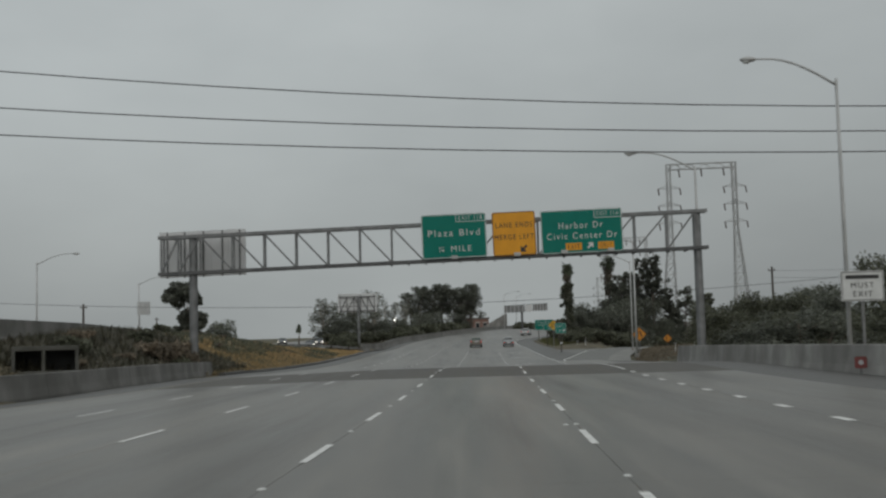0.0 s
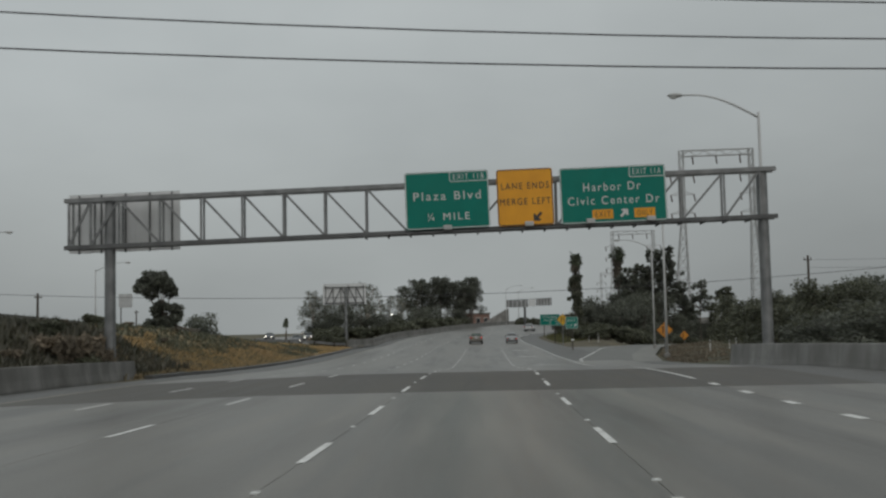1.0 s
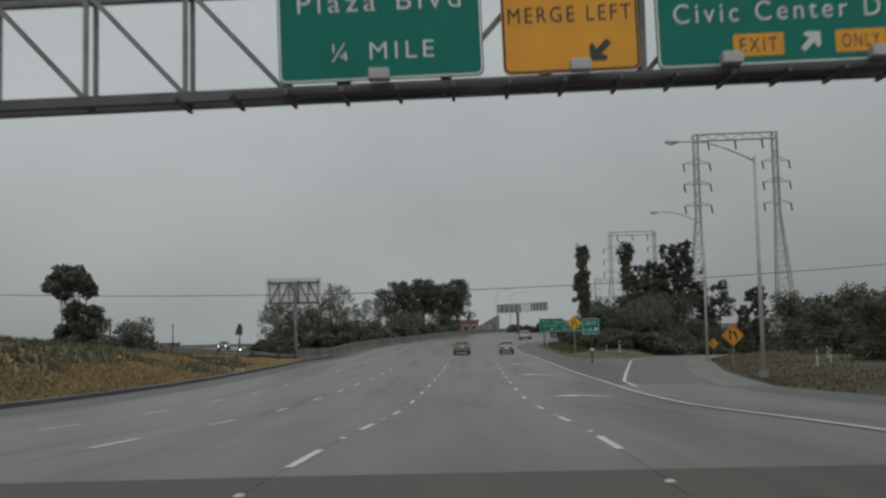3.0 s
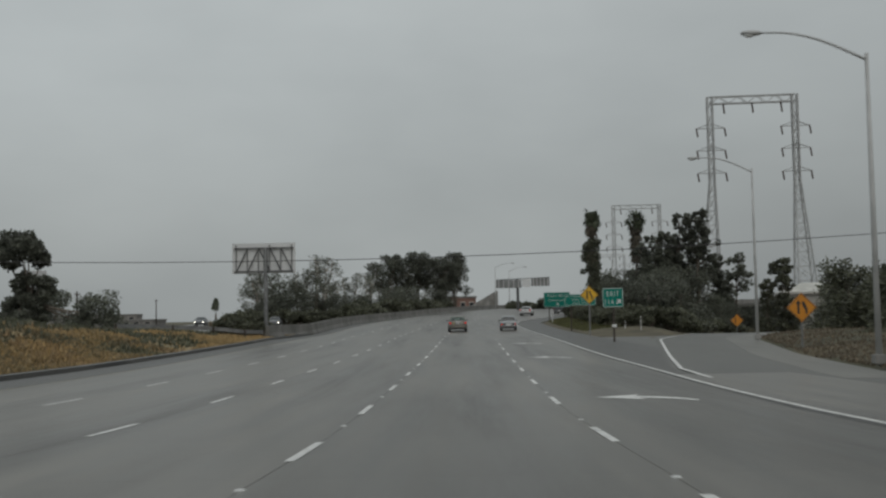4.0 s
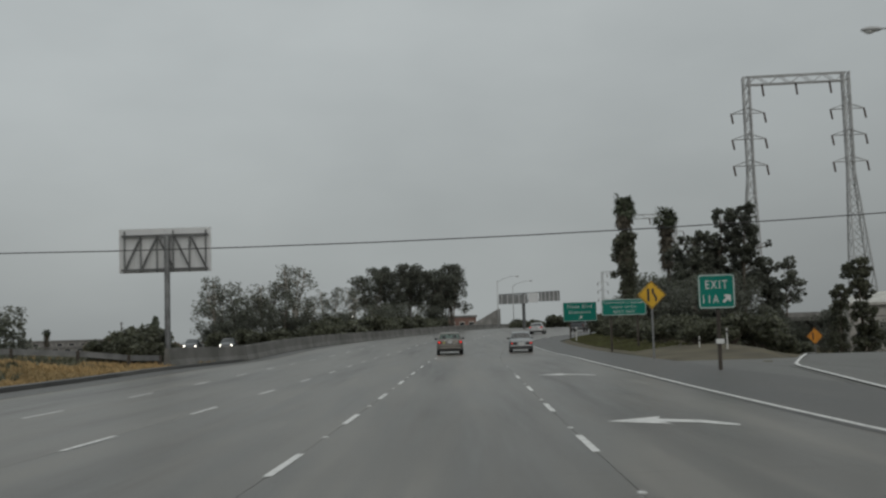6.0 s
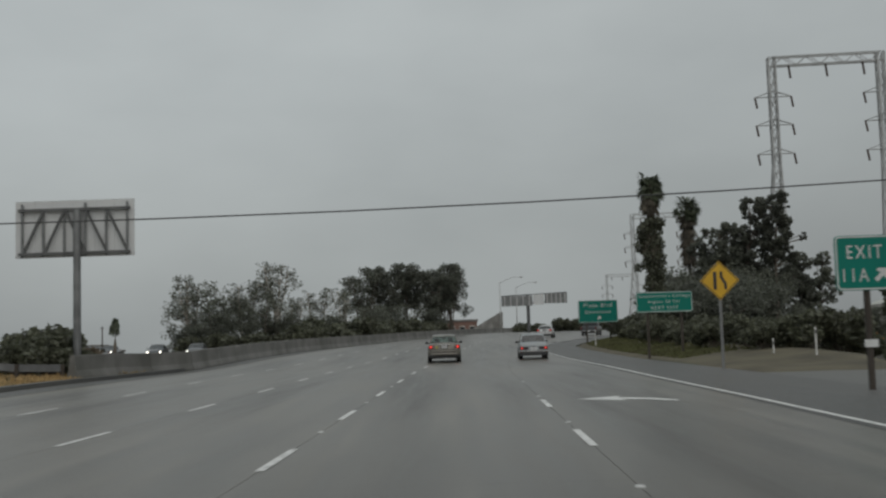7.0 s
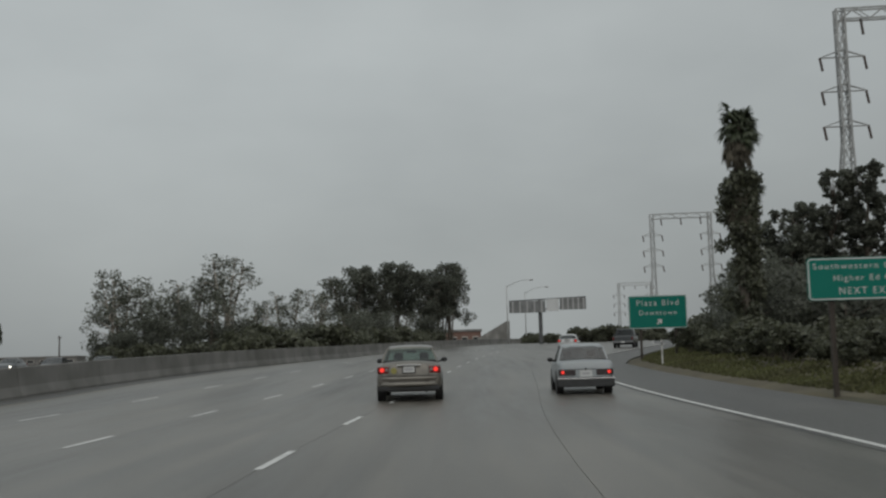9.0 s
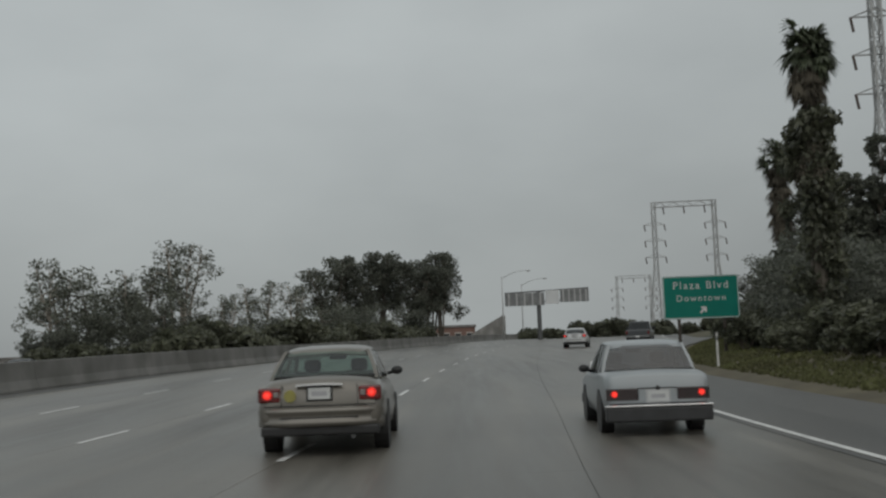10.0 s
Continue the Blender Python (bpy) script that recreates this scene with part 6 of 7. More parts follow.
        for s in (-1, 1):
            bm = bmesh.new()
            beam(bm, (s * w * 0.585, -0.004, 0.70), (s * w * 0.575, 0.035, 0.97), 0.009, 0.03)
            part("boot_seam", bm, M_BLACK, th)
    bm = bmesh.new()
    box(bm, -w * 0.97, w * 0.97, L - 0.2, L + 0.03, 0.3, 0.55, 0.06)
    part("front_bumper", bm, M_BLACK if boxy else paint, th)
    # lamps at the back
    for s in (-1, 1):
        bm = bmesh.new()
        if tail == "wide":
            box(bm, *sorted((s * w * 0.37, s * w * 0.97)), -0.02, 0.12, 0.55, 0.735, 0.015)
        else:
            box(bm, *sorted((s * w * 0.60, s * w * 0.945)), -0.015, 0.22, 0.745, 0.945, 0.03)
        tl = part("tail_lamp", bm, M_LENS_DARK if tail == "wide" else M_LENS_RED, th, "red tail lamp")
        bm = bmesh.new()
        cx, cz, rr = (s * w * 0.82, 0.65, 0.06) if tail == "wide" else (s * w * 0.80, 0.85, 0.075)
        tube(bm, [(cx, -0.032, cz), (cx, 0.02, cz)], [rr * 0.8, rr], 16)
        if lights:
            part("bulb_lens", bm, M_TAIL_SOFT, tl, "glowing red lamp")
            bm = bmesh.new()
            tube(bm, [(cx, -0.040, cz), (cx, -0.02, cz)], [rr * 0.35, rr * 0.5], 14)
            part("bulb", bm, M_TAIL, tl)
        else:
            part("bulb_lens", bm, M_LENS_RED, tl)
        if tail != "wide":
            bm = bmesh.new()
            cx = s * w * 0.665
            box(bm, cx - 0.035, cx + 0.035, -0.03, 0.02, 0.815, 0.89, 0.01)
            part("reverse_lens", bm, M_LENS_CLEAR, tl)
        # lamps at the front
        bm = bmesh.new()
        box(bm, *sorted((s * w * 0.55, s * w * 0.9)), L - 0.22, L - 0.01, 0.56, 0.70, 0.03)
        hl = part("head_lamp", bm, M_LENS_CLEAR, th)
        if head:
            bm = bmesh.new()
            tube(bm, [(s * w * 0.72, L - 0.05, 0.63), (s * w * 0.72, L + 0.02, 0.63)], [0.075, 0.07], 14)
            part("beam_lens", bm, M_HEAD, hl, "lit white headlight")
        # mirrors
        bm = bmesh.new()
        r = bmesh.ops.create_uvsphere(bm, u_segments=12, v_segments=8, radius=1.0)
        bmesh.ops.scale(bm, vec=(0.095, 0.06, 0.07), verts=r["verts"])
        bmesh.ops.translate(bm, vec=(s * (w + 0.055), yf - 0.35, belt + 0.06), verts=r["verts"])
        beam(bm, (s * (w - 0.1), yf - 0.33, belt + 0.01), (s * (w + 0.05), yf - 0.35, belt + 0.05), 0.05)
        part("wing_mirror", bm, M_BLACK, th, smooth=True)
    # plate
    zp, pw = (0.61, 0.32) if boxy else (0.855, 0.30)
    bm = bmesh.new()
    box(bm, -pw / 2 - 0.03, pw / 2 + 0.03, -0.012 if not boxy else -0.02, 0.08, zp - 0.105, zp + 0.105, 0.01)
    frame_ = part("plate_recess", bm, M_BLACK if not boxy else M_ALU, th)
    bm = bmesh.new()
    box(bm, -pw / 2, pw / 2, -0.03, -0.0, zp - 0.078, zp + 0.078, 0.006)
    plate = part("number_plate", bm, M_SIGN_WHITE, th, "white number plate")
    bm = bmesh.new()
    box(bm, -0.105, 0.105, -0.034, -0.029, zp - 0.03, zp + 0.03)
    part("plate_bar", bm, M_PLATE_BAR, plate)
    if boxy:
        bm = bmesh.new()
        box(bm, -0.295, 0.295, -0.012, 0.08, 0.525, 0.72, 0.012)
        part("rear_panel", bm, M_SILVER, th)
        bm = bmesh.new()
        box(bm, -0.30, 0.30, -0.016, 0.08, 0.723, 0.74, 0.003)
        part("trim_strip", bm, M_BLACK, th)
        bm = bmesh.new()
        box(bm, -w * 0.93, w * 0.93, -0.008, 0.08, 0.49, 0.506, 0.003)
        part("bumper_gap", bm, M_BLACK, th)
        bm = bmesh.new()
        tube(bm, [(0, -0.03, 0.735), (0, 0.05, 0.735)], [0.035, 0.035], 12)
        part("lid_handle", bm, M_BLACK, th)
    else:
        bm = bmesh.new()
        pts = [(u * 0.31, 0.03 * u * u - 0.01, 0.98 - 0.014 * u * u) for u in np.linspace(-1, 1, 9)]
        for a, b in zip(pts, pts[1:]):
            beam(bm, a, b, 0.10, 0.028)
        part("chrome_strip", bm, M_BRIGHT, th, "bright chrome boot strip")
    if detail:
        # cabin trim
        bm = bmesh.new()
        box(bm, -bw * 0.92, bw * 0.92, yb + 0.08, yf - 0.12, belt - 0.05, trunk + 0.045, 0.01)
        part("cabin_trim", bm, M_SEAT, th, "dark cloth parcel shelf and cabin")
        bm = bmesh.new()
        box(bm, -rw * 0.93, rw * 0.93, rb + 0.02, rf - 0.05, zr - 0.05, zr - 0.034, 0.004)
        part("headlining", bm, M_SEAT, th)
        # seats and inside mirror
        for s in (-1, 1):
            for y, hz in ((2.55 * L / 4.9, H - 0.24), (1.35 * L / 4.9, belt + 0.06)):
                seat = tagged(empty("seat"), "")
                seat.parent = th
                bm = bmesh.new()
                box(bm, s * 0.37 - 0.24, s * 0.37 + 0.24, y - 0.10, y + 0.04, 0.5, hz - 0.16, 0.05)
                part("backrest", bm, M_SEAT, seat)
                bm = bmesh.new()
                box(bm, s * 0.37 - 0.135, s * 0.37 + 0.135, y - 0.09, y + 0.03, hz - 0.15, hz + 0.05, 0.06)
                part("headrest", bm, M_SEAT, seat)
        bm = bmesh.new()
        box(bm, -0.14, 0.14, rf + 0.25, rf + 0.29, H - 0.2, H - 0.12, 0.02)
        part("inside_mirror", bm, M_BLACK, th)
        bm = bmesh.new()
        tube(bm, [(0.45, -0.02, 0.27), (0.45, 0.5, 0.28)], [0.03, 0.03], 10)
        part("exhaust_pipe", bm, M_GALV_DARK, th)
    return th


def park(th, x, y, rz=0.0, z=None):
    th.matrix_world = pose(x, y, gz(y + 2) if z is None else z, 0, 0, rz)
    return th


sedan = car("saloon_car", "champagne beige saloon car with lit tail lights", 4.95, 1.77, 1.50, M_BEIGE, 1.03, False, G_GREEN)
bm = bmesh.new()
tube(bm, [(-0.40, -0.022, 0.83), (-0.40, 0.03, 0.83)], [0.085, 0.085], 10)
part("sticker", bm, M_STICKER, sedan, "faded round yellow sticker")
park(sedan, 2.35, 165.37, 1.0, -0.6)
sedan.matrix_world = sedan.matrix_world @ Matrix.Scale(1.013, 4)
old = car("saloon_car", "pale silver-blue old boxy saloon with lit tail lights", 4.45, 1.63, 1.475, M_SILVER, 0.955, True, G_DARK, "wide")
park(old, 7.21, 166.62, -1.5, -0.575)
old.matrix_world = old.matrix_world @ Matrix.Scale(0.96, 4)
white_car = car("saloon_car", "white saloon car far ahead in the middle lane", 4.6, 1.78, 1.42, M_WHITE_CAR, 0.97, False, G_DARK, detail=False)
park(white_car, 12.9, 231, -10)


def pickup(label):
    th = tagged(empty("pickup_truck"), label, "pickup truck")
    bm = bmesh.new()
    box(bm, -0.98, 0.98, 0.0, 5.4, 0.5, 1.08, 0.07)
    part("body", bm, M_DARK_CAR, th)
    bm = bmesh.new()
    loft(bm, [[(x * f, y, z) for x, z in ((-0.94, 1.05), (0.94, 1.05), (0.78, zt), (-0.78, zt))] for y, f, zt in ((2.1, 1.0, 1.78), (2.3, 1.0, 1.82), (3.3, 1.0, 1.8), (4.0, .98, 1.2))])
    cab = part("cab", bm, M_DARK_CAR, th)
    pane("rear_window", ((-0.72, 2.085, 1.2), (0.72, 2.085, 1.2), (0.62, 2.088, 1.7), (-0.62, 2.088, 1.7)), G_DARK, th)
    for y in (1.2, 4.4):
        for s in (-1, 1):
            wheel(th, s * 0.88, y, 0.37, 0.24)
    for s in (-1, 1):
        bm = bmesh.new()
        box(bm, s * 0.88 - 0.08, s * 0.88 + 0.08, -0.02, 0.05, 0.72, 1.0, 0.02)
        tl = part("tail_lamp", bm, M_LENS_RED, th)
        bm = bmesh.new()
        box(bm, *sorted((s * 0.95, s * 1.22)), 3.2, 3.3, 1.15, 1.36, 0.03)
        part("wing_mirror", bm, M_BLACK, th)
    bm = bmesh.new()
    box(bm, -0.97, 0.97, -0.14, 0.05, 0.45, 0.62, 0.03)
    part("rear_bumper", bm, M_GALV, th, "steel step bumper")
    bm = bmesh.new()
    box(bm, -0.16, 0.16, -0.155, -0.13, 0.46, 0.6)
    part("number_plate", bm, M_SIGN_WHITE, th)
    bm = bmesh.new()
    box(bm, -0.9, 0.9, 0.3, 4.9, 0.3, 0.5, 0.03)
    part("chassis", bm, M_BLACK, th)
    return th


truck = pickup("dark grey pickup truck far ahead on the freeway")
park(truck, 19.0, 240, -14)

# oncoming traffic beyond the median
oncoming = car("saloon_car", "dark oncoming saloon car with headlights on", 4.7, 1.8, 1.45, M_DARK_CAR, 0.98, False, G_DARK, head=True, lights=False, detail=False)
oncoming["group"] = "oncoming cars"
park(oncoming, -27.5, 200, 186, -0.35)
for x, y, rz, z in ((-24.4, 224, 184, -0.11), (-29.5, 227, 186, -0.08), (-40, 244, 185, 0.12), (-36.0, 274, 175, 0.65), (-18.5, 334, 160, 1.4)):
    o = copy_thing(oncoming, pose(x, y, z, 0, 0, rz))
# opposite carriageway
ribbon_l = lambda y: float(np.interp(y, (140, 165, 185, 200, 228, 250, 300, 330, 400), (-75, -48, -36, -32.5, -33, -46, -36, -27, -14)))
ribbon_r = lambda y: float(np.interp(y, (140, 150, 160, 172, 185, 200, 228, 250, 300, 330, 400), (-29, -24, -18, -18, -19, -20, -21.5, -34, -24, -14, -2)))
opp = tagged(empty("opposite_road"), "wet grey opposite carriageway beyond the median barrier", "road", kind="structure")
ribbon("carriageway", 140, 400, 4.0, ribbon_l, ribbon_r, lambda y: float(np.interp(y, (140, 165, 185, 200, 240, 300, 400), (0.0, -0.1, -0.3, -0.35, 0.05, 1.1, 2.0))), M_CONCRETE_ROAD, opp, thick=0.6)
# guard rail at the grass tip
rail = tagged(empty("guard_rail", -17.5, 150, 0), "galvanised steel guard rail on short posts", "guard rail")
gp = [(-14.1, 154.1), (-15.4, 152.4), (-17.6, 150.6), (-20.4, 148.6), (-24.0, 145.5)]
for a, b in zip(gp, gp[1:]):
    za, zb = ground_z(*a), ground_z(*b)
    bm = bmesh.new()
    for dz, t in ((0.62, 0.05), (0.52, 0.03), (0.42, 0.05)):
        beam(bm, (a[0] + 17.5, a[1] - 150, za + dz), (b[0] + 17.5, b[1] - 150, zb + dz), t, 0.11)
    part("beam", bm, M_GALV, rail)
for a in gp:
    bm = bmesh.new()
    z = ground_z(*a)
    box(bm, a[0] + 17.42, a[0] + 17.58, a[1] - 150.08, a[1] - 149.92, z - 0.2, z + 0.68, 0.01)
    part("post", bm, M_WOOD_POLE, rail)


# ---- buildings and distance ----
M_STUCCO = material("pale_stucco", (0.52, 0.50, 0.46), 0.8, second=(0.42, 0.40, 0.37), scale=0.8, bump=0.2)
M_ROOF = material("weathered_roofing", (0.24, 0.23, 0.22), 0.8, second=(0.17, 0.165, 0.16), scale=1.2)
M_TILE_RED = material("faded_red_cladding", (0.24, 0.14, 0.115), 0.8, second=(0.18, 0.11, 0.09), scale=0.5)
G_WINDOW = material("dark_window_glass", (0.03, 0.034, 0.038), 0.12, second=(0.02, 0.022, 0.026), scale=2)


def building(name, x, y, z, w, d, h, rz, wall_mat, roof_mat, label, cols, rows, pitched):
    th = tagged(empty(name, x, y, z, rz), label, "building")
    bm = bmesh.new()
    box(bm, -w / 2, w / 2, 0, d, -2, h, 0.04)
    part("wall", bm, wall_mat, th)
    bm = bmesh.new()
    if pitched:
        loft(bm, [[(xx, yy, zz) for yy, zz in ((-0.5, h), (d + 0.5, h), (d / 2, h + d * 0.18))] for xx in (-w / 2 - 0.5, w / 2 + 0.5)])
    else:
        box(bm, -w / 2 - 0.3, w / 2 + 0.3, -0.3, d + 0.3, h - 0.1, h + 0.5, 0.05)
    part("roof", bm, roof_mat, th)
    for i in range(cols):
        for j in range(rows):
            cx = -w / 2 + w * (i + 0.5) / cols
            cz = h * (j + 0.55) / rows
            bm = bmesh.new()
            box(bm, cx - w / cols * 0.28, cx + w / cols * 0.28, -0.03, 0.1, cz - h / rows * 0.22, cz + h / rows * 0.22, 0.02)
            win = part("window", bm, M_STUCCO, th)
            bm = bmesh.new()
            box(bm, cx - w / cols * 0.23, cx + w / cols * 0.23, -0.045, 0.05, cz - h / rows * 0.17, cz + h / rows * 0.17)
            part("pane", bm, G_WINDOW, win)
    return th


def hip_house(x, y, z, w, d, h, rise, label):
    """A stucco house under a pale hipped roof; its front left corner stands at the origin."""
    th = tagged(empty("house", x, y, z, -6), label, "building")
    bm = bmesh.new()
    box(bm, 0, w, 0, d, -1.5, h, 0.04)
    part("wall", bm, M_STUCCO, th)
    o = 0.55
    bm = bmesh.new()
    lo = [bm.verts.new(p) for p in ((-o, -o, h + 0.06), (w + o, -o, h + 0.06), (w + o, d + o, h + 0.06), (-o, d + o, h + 0.06))]
    hi = [bm.verts.new(p) for p in ((d / 2 - 1.2, d / 2, h + rise), (w - d / 2 + 1.2, d / 2, h + rise))]
    for f in ((lo[3], lo[2], lo[1], lo[0]), (lo[0], lo[1], hi[1], hi[0]), (lo[1], lo[2], hi[1]), (lo[2], lo[3], hi[0], hi[1]), (lo[3], lo[0], hi[0])):
        bm.faces.new(f)
    part("roof", bm, M_ROOF_PALE, th)
    for a, b, c, e in ((-o, w + o, -o - 0.03, -o), (-o - 0.03, -o, -o - 0.03, d + o)):
        bm = bmesh.new()
        box(bm, a, b, c, e, h - 0.35, h + 0.055, 0.01)
        part("fascia", bm, M_STUCCO, th)
    # dark band across the wall: the eave's shadow put in as colour
    bm = bmesh.new()
    box(bm, -0.03, w + 0.03, -0.04, 0.02, h - 2.0, h - 1.85, 0.01)
    part("eave_shadow_band", bm, M_ROOF, th)
    for cx, cz, ww, hh in ((1.5, 1.9, 0.9, 1.7), (5.2, 2.2, 1.4, 1.3), (8.6, 2.2, 1.4, 1.3)):
        bm = bmesh.new()
        box(bm, cx - ww / 2 - 0.1, cx + ww / 2 + 0.1, -0.05, 0.1, cz - hh / 2 - 0.1, cz + hh / 2 + 0.1, 0.02)
        win = part("window", bm, M_ROOF, th)
        bm = bmesh.new()
        box(bm, cx - ww / 2, cx + ww / 2, -0.065, 0.05, cz - hh / 2, cz + hh / 2)
        part("pane", bm, G_WINDOW, win)
    return th


M_ROOF_PALE = material("pale_composition_roofing", (0.55, 0.55, 0.51), 0.8, second=(0.43, 0.43, 0.40), scale=1.0, bump=0.3, bump_scale=14)
hip_house(59.2, 250, -2.8, 13.0, 9.0, 6.7, 1.7, "pale stucco house with hipped roof among trees beside the ramp")
building("warehouse", 3.2, 430, 1.2, 11.6, 12, 5.9, 0, M_TILE_RED, M_ROOF, "low faded red building beyond the crest", 4, 1, False)
building("office_building", -110, 420, -2.0, 26, 16, 3.4, 0, M_ROOF, M_ROOF, "low grey building on the hazy horizon", 7, 2, False)
building("office_building", -150, 520, -2.0, 36, 16, 6.0, 8, M_ROOF, M_ROOF, "long low grey building in the far distance", 8, 2, False)
# approach ramp wall by the crest
bm = bmesh.new()
loft(bm, [[(xx, yy, zz) for xx, zz in ((5.4, 1.2), (14.2, 1.2), (14.2, 7.75), (13.6, 7.8), (5.4, 3.2))] for yy in (372, 374)])
th = tagged(part("retaining_wall", bm, M_CONCRETE), "pale sloping concrete ramp wall beyond the crest", "wall", kind="structure")
# side overpass behind the trees
bridge = tagged(empty("overpass", 55, 262, 0), "dark concrete overpass glimpsed behind the ramp trees", "bridge", kind="structure")
for name, x0, x1, y0, y1, z0, z1, mat in (("deck", -14, 30, 0, 9, 1.6, 2.3, M_DARK_CONCRETE), ("parapet", -14, 30, 0.1, 0.35, 2.302, 3.0, M_CONCRETE), ("abutment", -14, 30, 5, 6, -5, 1.598, M_DARK_CONCRETE),
                                          ("pier", -8.5, -7.5, 2, 3.5, -6, 1.598, M_CONCRETE), ("pier", 3.5, 4.5, 2, 3.5, -6, 1.598, M_CONCRETE)):
    bm = bmesh.new()
    box(bm, x0, x1, y0, y1, z0, z1, 0.04)
    part(name, bm, mat, bridge)

# concrete culvert headwall on the bank
M_CULVERT = material("mossy_culvert_concrete", (0.12, 0.12, 0.108), 0.8, second=(0.07, 0.07, 0.062), scale=1.2, bump=0.4, bump_scale=20, stain=(0.06, 0.06, 0.05), stain_scale=0.8)
cul = tagged(empty("culvert_headwall", -17.3, 48.5, 0.3, 20), "small concrete culvert headwall with two dark openings", "culvert")
for name, x0, x1, y0, y1, z0, z1 in (("lintel", -1.4, 1.4, 0.0, 2.4, 1.0, 1.2), ("sill", -1.4, 1.4, 0.0, 0.6, -0.6, 0.1), ("jamb", -1.4, -1.25, 0.0, 2.4, 0.1, 1.0), ("jamb", -0.15, 0.0, 0.0, 2.4, 0.1, 1.0),
                                     ("jamb", 1.25, 1.4, 0.0, 2.4, 0.1, 1.0), ("back_wall", -1.4, 1.4, 2.4, 2.5, -0.6, 1.2)):
    bm = bmesh.new()
    box(bm, x0 + (0.002 if name == "jamb" else 0), x1 - (0.002 if name == "jamb" else 0), y0, y1, z0, z1, 0.015)
    # back wall takes a dark colour: the shade inside the openings painted in
    part(name, bm, M_CULVERT if name != "back_wall" else M_ASPHALT, cul)

# red hazard plate at the foot of the exit wall
M_RED = material("faded_red_plate", (0.21, 0.05, 0.045), 0.5, second=(0.15, 0.04, 0.035), scale=8)
th = tagged(empty("hazard_marker", 14.75, 38.6, gz(38.6), -15), "small faded red hazard marker plate beside the concrete wall", "marker")
part("plate", outline(rounded(0.40, 0.40, 0.05, 0, 0.38), 0.02, 0.0), M_RED, th)
part("centre_disc", outline(rounded(0.16, 0.16, 0.07, 0, 0.38), 0.006, -0.007), M_ALU, th)
bm = bmesh.new()
box(bm, -0.025, 0.025, 0.021, 0.05, -0.05, 0.5, 0.004)
part("post", bm, M_GALV_DARK, th)

# marker posts on the verge
M_POST = material("white_marker_post", (0.6, 0.6, 0.58), 0.6, second=(0.48, 0.48, 0.46), scale=6)


def marker(x, y, h):
    z = ground_z(x, y)
    th = tagged(empty("marker_post", x, y, z), "slim white roadside marker post", "marker post", "marker posts")
    bm = bmesh.new()
    box(bm, -0.04, 0.04, -0.015, 0.015, -0.1, h, 0.008)
    part("blade", bm, M_POST, th)
    bm = bmesh.new()
    box(bm, -0.03, 0.03, -0.021, -0.014, h - 0.28, h - 0.12)
    part("reflector", bm, M_GALV_DARK, th)


for x, y, h in ((17.0, 149.5, 1.1), (16.2, 152.5, 0.6), (13.4, 189, 1.2), (20.6, 104, 0.9), (24, 112, 0.8), (26.5, 120, 0.8)):
    marker(x, y, h)


# ---- road markings ----
SLAB = 4.57


def slab_top(x, y):
    """Height of the slab surface, straight from joint to joint."""
    y0 = math.floor((y + 20.0) / SLAB) * SLAB - 20.0
    k = (y - y0) / SLAB
    return road_z(x, y0) * (1 - k) + road_z(x, y0 + SLAB) * k
def strip(name, y0, y1, xf, half, mat, parent, lift=0.016, step=2.0, zf=None):
    ys_ = np.linspace(y0, y1, max(2, int((y1 - y0) / step) + 1))
    vs, fs = [], []
    for y in ys_:
        x = xf(y)
        z = (zf(y) if zf else slab_top(x, y)) + lift
        vs += [(x - half, y, z), (x + half, y, z)]
    for i in range(len(ys_) - 1):
        fs.append((2 * i, 2 * i + 1, 2 * i + 3, 2 * i + 2))
    return pydata(name, vs, fs, mat, parent)


DASH = 2.4


def dash_y(n):
    """Where the n-th dash begins along the road."""
    if n < 0:
        return 14.52 + 7.32 * n
    return float(np.interp(n, (0, 2, 4, 8, 11, 14, 16, 18, 20, 43), (14.52, 28.87, 44.3, 72.96, 96.5, 118.67, 133.7, 149.4, 164.9, 337.0)))


for k, phase in ((3, 0.0), (2, 0.52), (1, 0.55), (4, 0.22)):
    for n in range(-3, 42):
        y = dash_y(n + phase)
        if not (k == 4 and y > 131):
            strip("lane_dash", y, y + DASH, lane_edge(k), 0.055, M_PAINT, road)
strip("edge_line", 48, 330, lambda y: right_line(y), 0.06, M_PAINT, road)
y = 19.0 - 2 * 3.66
while y < 46:
    strip("lane_dash", y, y + 0.95, lambda v: right_line(v), 0.1, M_PAINT, road)
    y += 3.66
strip("edge_line", 92, 200, lambda y: ramp_l(y) + 0.25, 0.075, M_PAINT, road, zf=ramp_z)
strip("joint_seal", 60, 196, lambda y: right_line(y) - 0.17, 0.07, M_ASPHALT, road)
strip("edge_line", -40, 330, lane_edge(0), 0.05, M_YELLOW_PAINT, road)


def merge_arrow(y0):
    """A painted lane-drop arrow that leans to the left."""
    shape = ((-0.8, 4.2), (0.15, 3.3), (0.1, 3.85), (0.6, 3.45), (1.05, 2.7), (1.15, 3.0), (0.75, 3.95), (0.12, 4.45), (0.25, 5.0))
    x0 = line_x(y0) + 5.4
    vs = [(x0 + u, y0 + v, slab_top(x0 + u, y0 + v) + 0.017) for u, v in shape]
    pydata("merge_arrow", vs, [tuple(range(len(vs)))], M_PAINT, road)


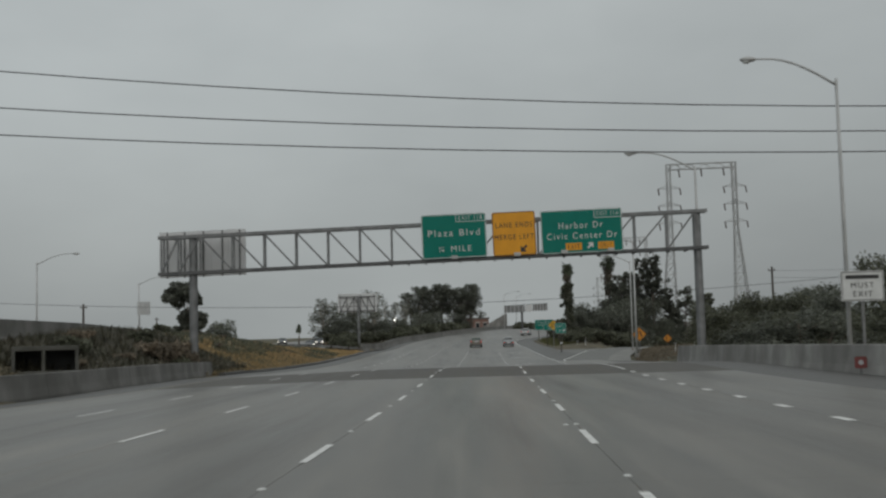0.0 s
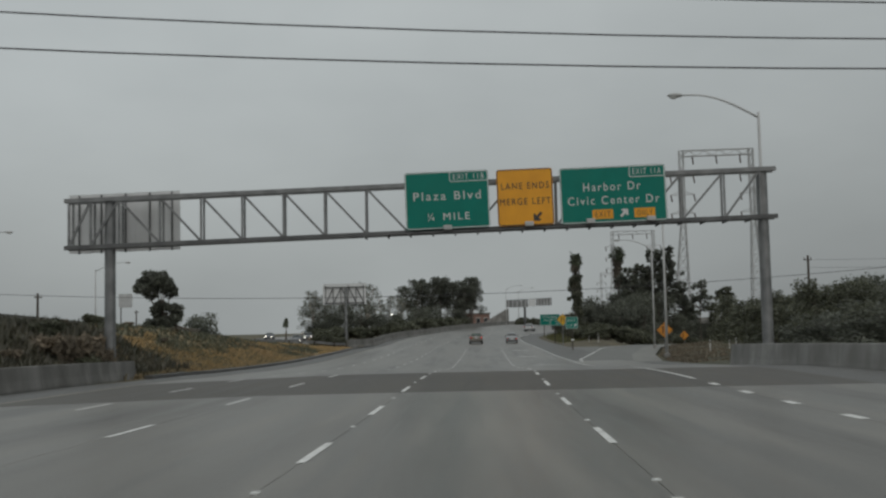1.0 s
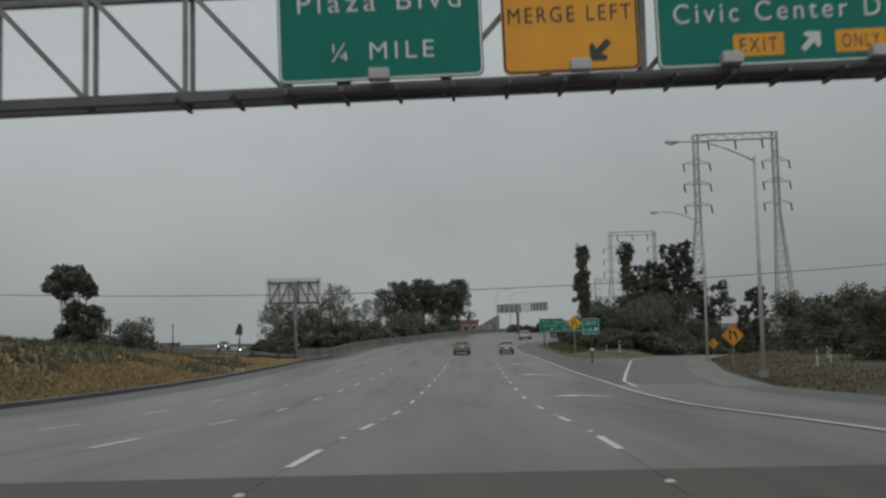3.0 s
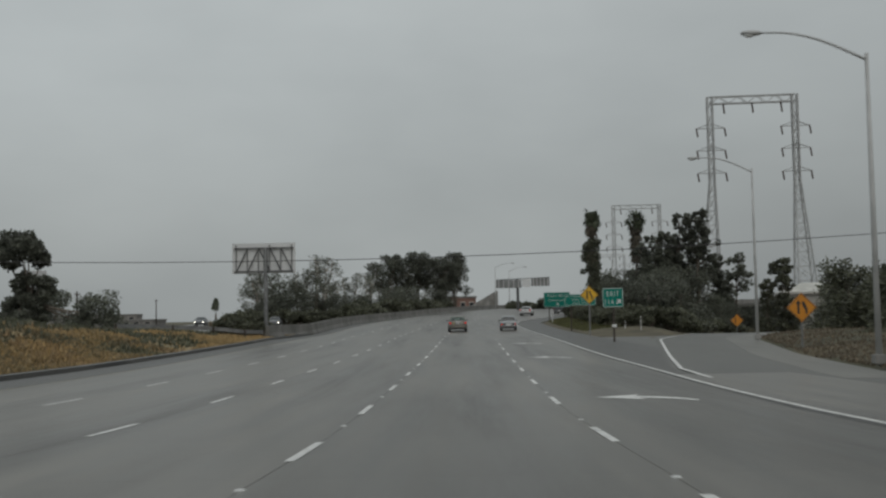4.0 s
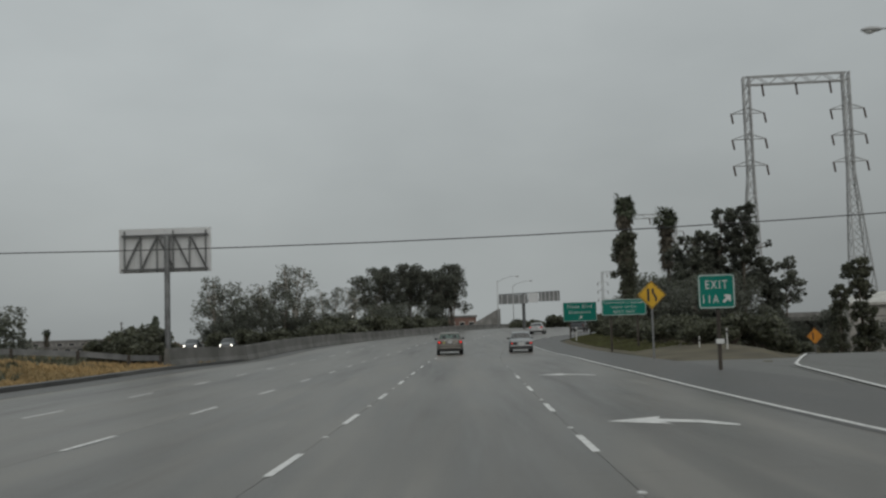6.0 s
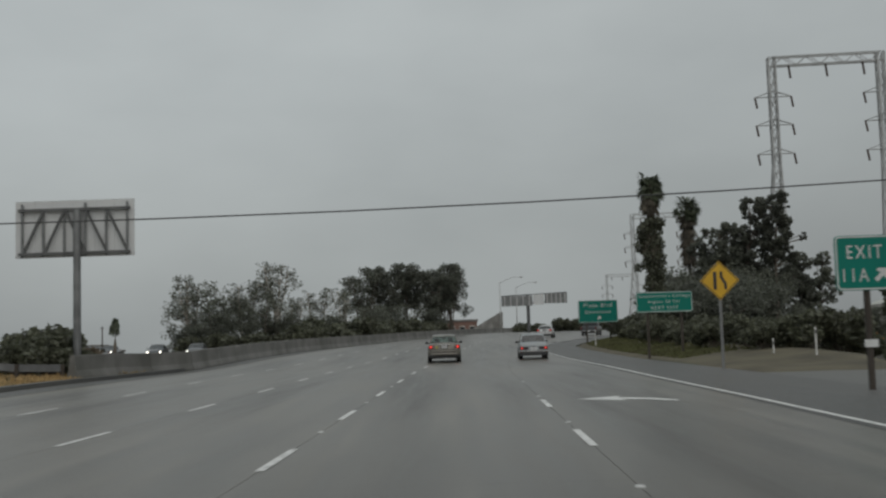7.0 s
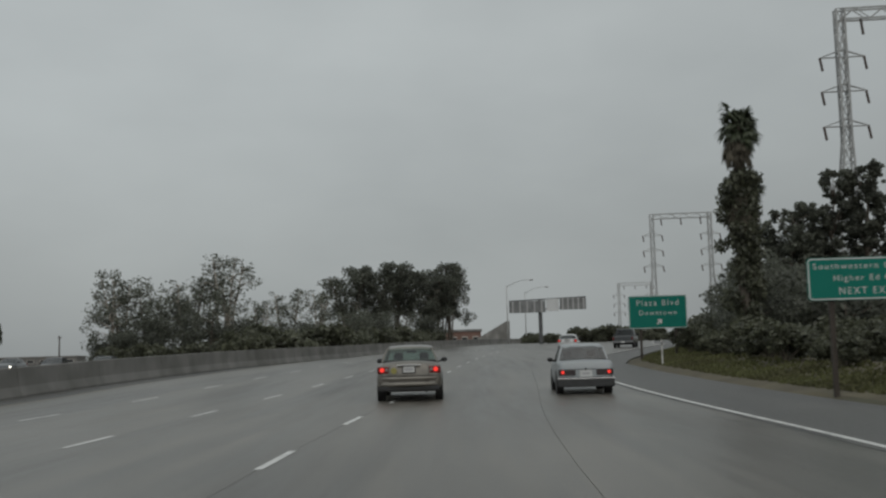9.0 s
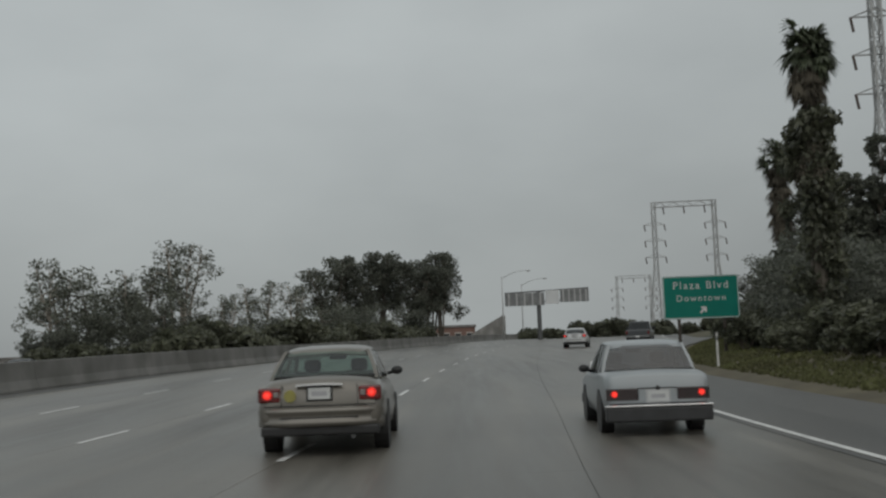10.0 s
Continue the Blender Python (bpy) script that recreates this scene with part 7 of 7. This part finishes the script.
for y0 in (80.2, 106.0, 125.8):
    merge_arrow(y0)
# raised markers between the dashes
bm = bmesh.new()
r = bmesh.ops.create_uvsphere(bm, u_segments=8, v_segments=5, radius=0.055)
bmesh.ops.scale(bm, vec=(1, 1, 0.32), verts=r["verts"])
dot = part("road_marker", bm, M_SIGN_WHITE, road)
dot.matrix_world = pose(line_x(19.6) + 3.66, 19.6, gz(19.6) + 0.012)
for k, phase in ((3, 0.66), (4, 0.72)):
    for i in range(-1, 17):
        y = dash_y(i + phase)
        o = bpy.data.objects.new("road_marker", dot.data)
        scene.collection.objects.link(o)
        o.parent = road
        o.matrix_world = pose(lane_edge(k)(y), y, road_z(lane_edge(k)(y), y) + 0.012)

# ---- concrete pavement slabs ----
edges = [lane_edge(k) for k in range(5)]
edges.append(lambda y: right_line(y) if y < 200 else min(right_line(y), line_x(y) + 7.32))
edges.append(lambda y: right_line(y) if y > 150 else right_line(y) + min(3.9, max(0.4, right_x(y) - right_line(y) - 2.2)))


def slab(y0, y1, a, b):
    g, e = 0.0035, 0.0015
    top = [(a(y0) + g, y0 + e), (b(y0) - g, y0 + e), (b(y1) - g, y1 - e), (a(y1) + g, y1 - e)]
    vs = [(x, y, road_z(x, y) + 0.010) for x, y in top] + [(x, y, road_z(x, y) - 0.05) for x, y in top]
    return vs, [(0, 1, 2, 3), (0, 4, 5, 1), (1, 5, 6, 2), (2, 6, 7, 3), (3, 7, 4, 0)]


count, rest_v, rest_f = 0, [], []
y = -20.0
while y < 482:
    for k in range(6):
        if k == 5 and 92 < y < 206:
            continue
        vs, fs = slab(y, y + SLAB, edges[k], edges[k + 1])
        deck = 43.5 < y < 56.5
        if 6 < y < 236 and count < 299:
            pydata("slab", vs, fs, M_DECK if deck else M_CONCRETE_ROAD, road)
            count += 1
        else:
            n = len(rest_v)
            rest_v += vs
            rest_f += [tuple(i + n for i in f) for f in fs]
    y += SLAB
tagged(pydata("slabs_beyond", rest_v, rest_f, M_CONCRETE_ROAD, road), kind="stuff")
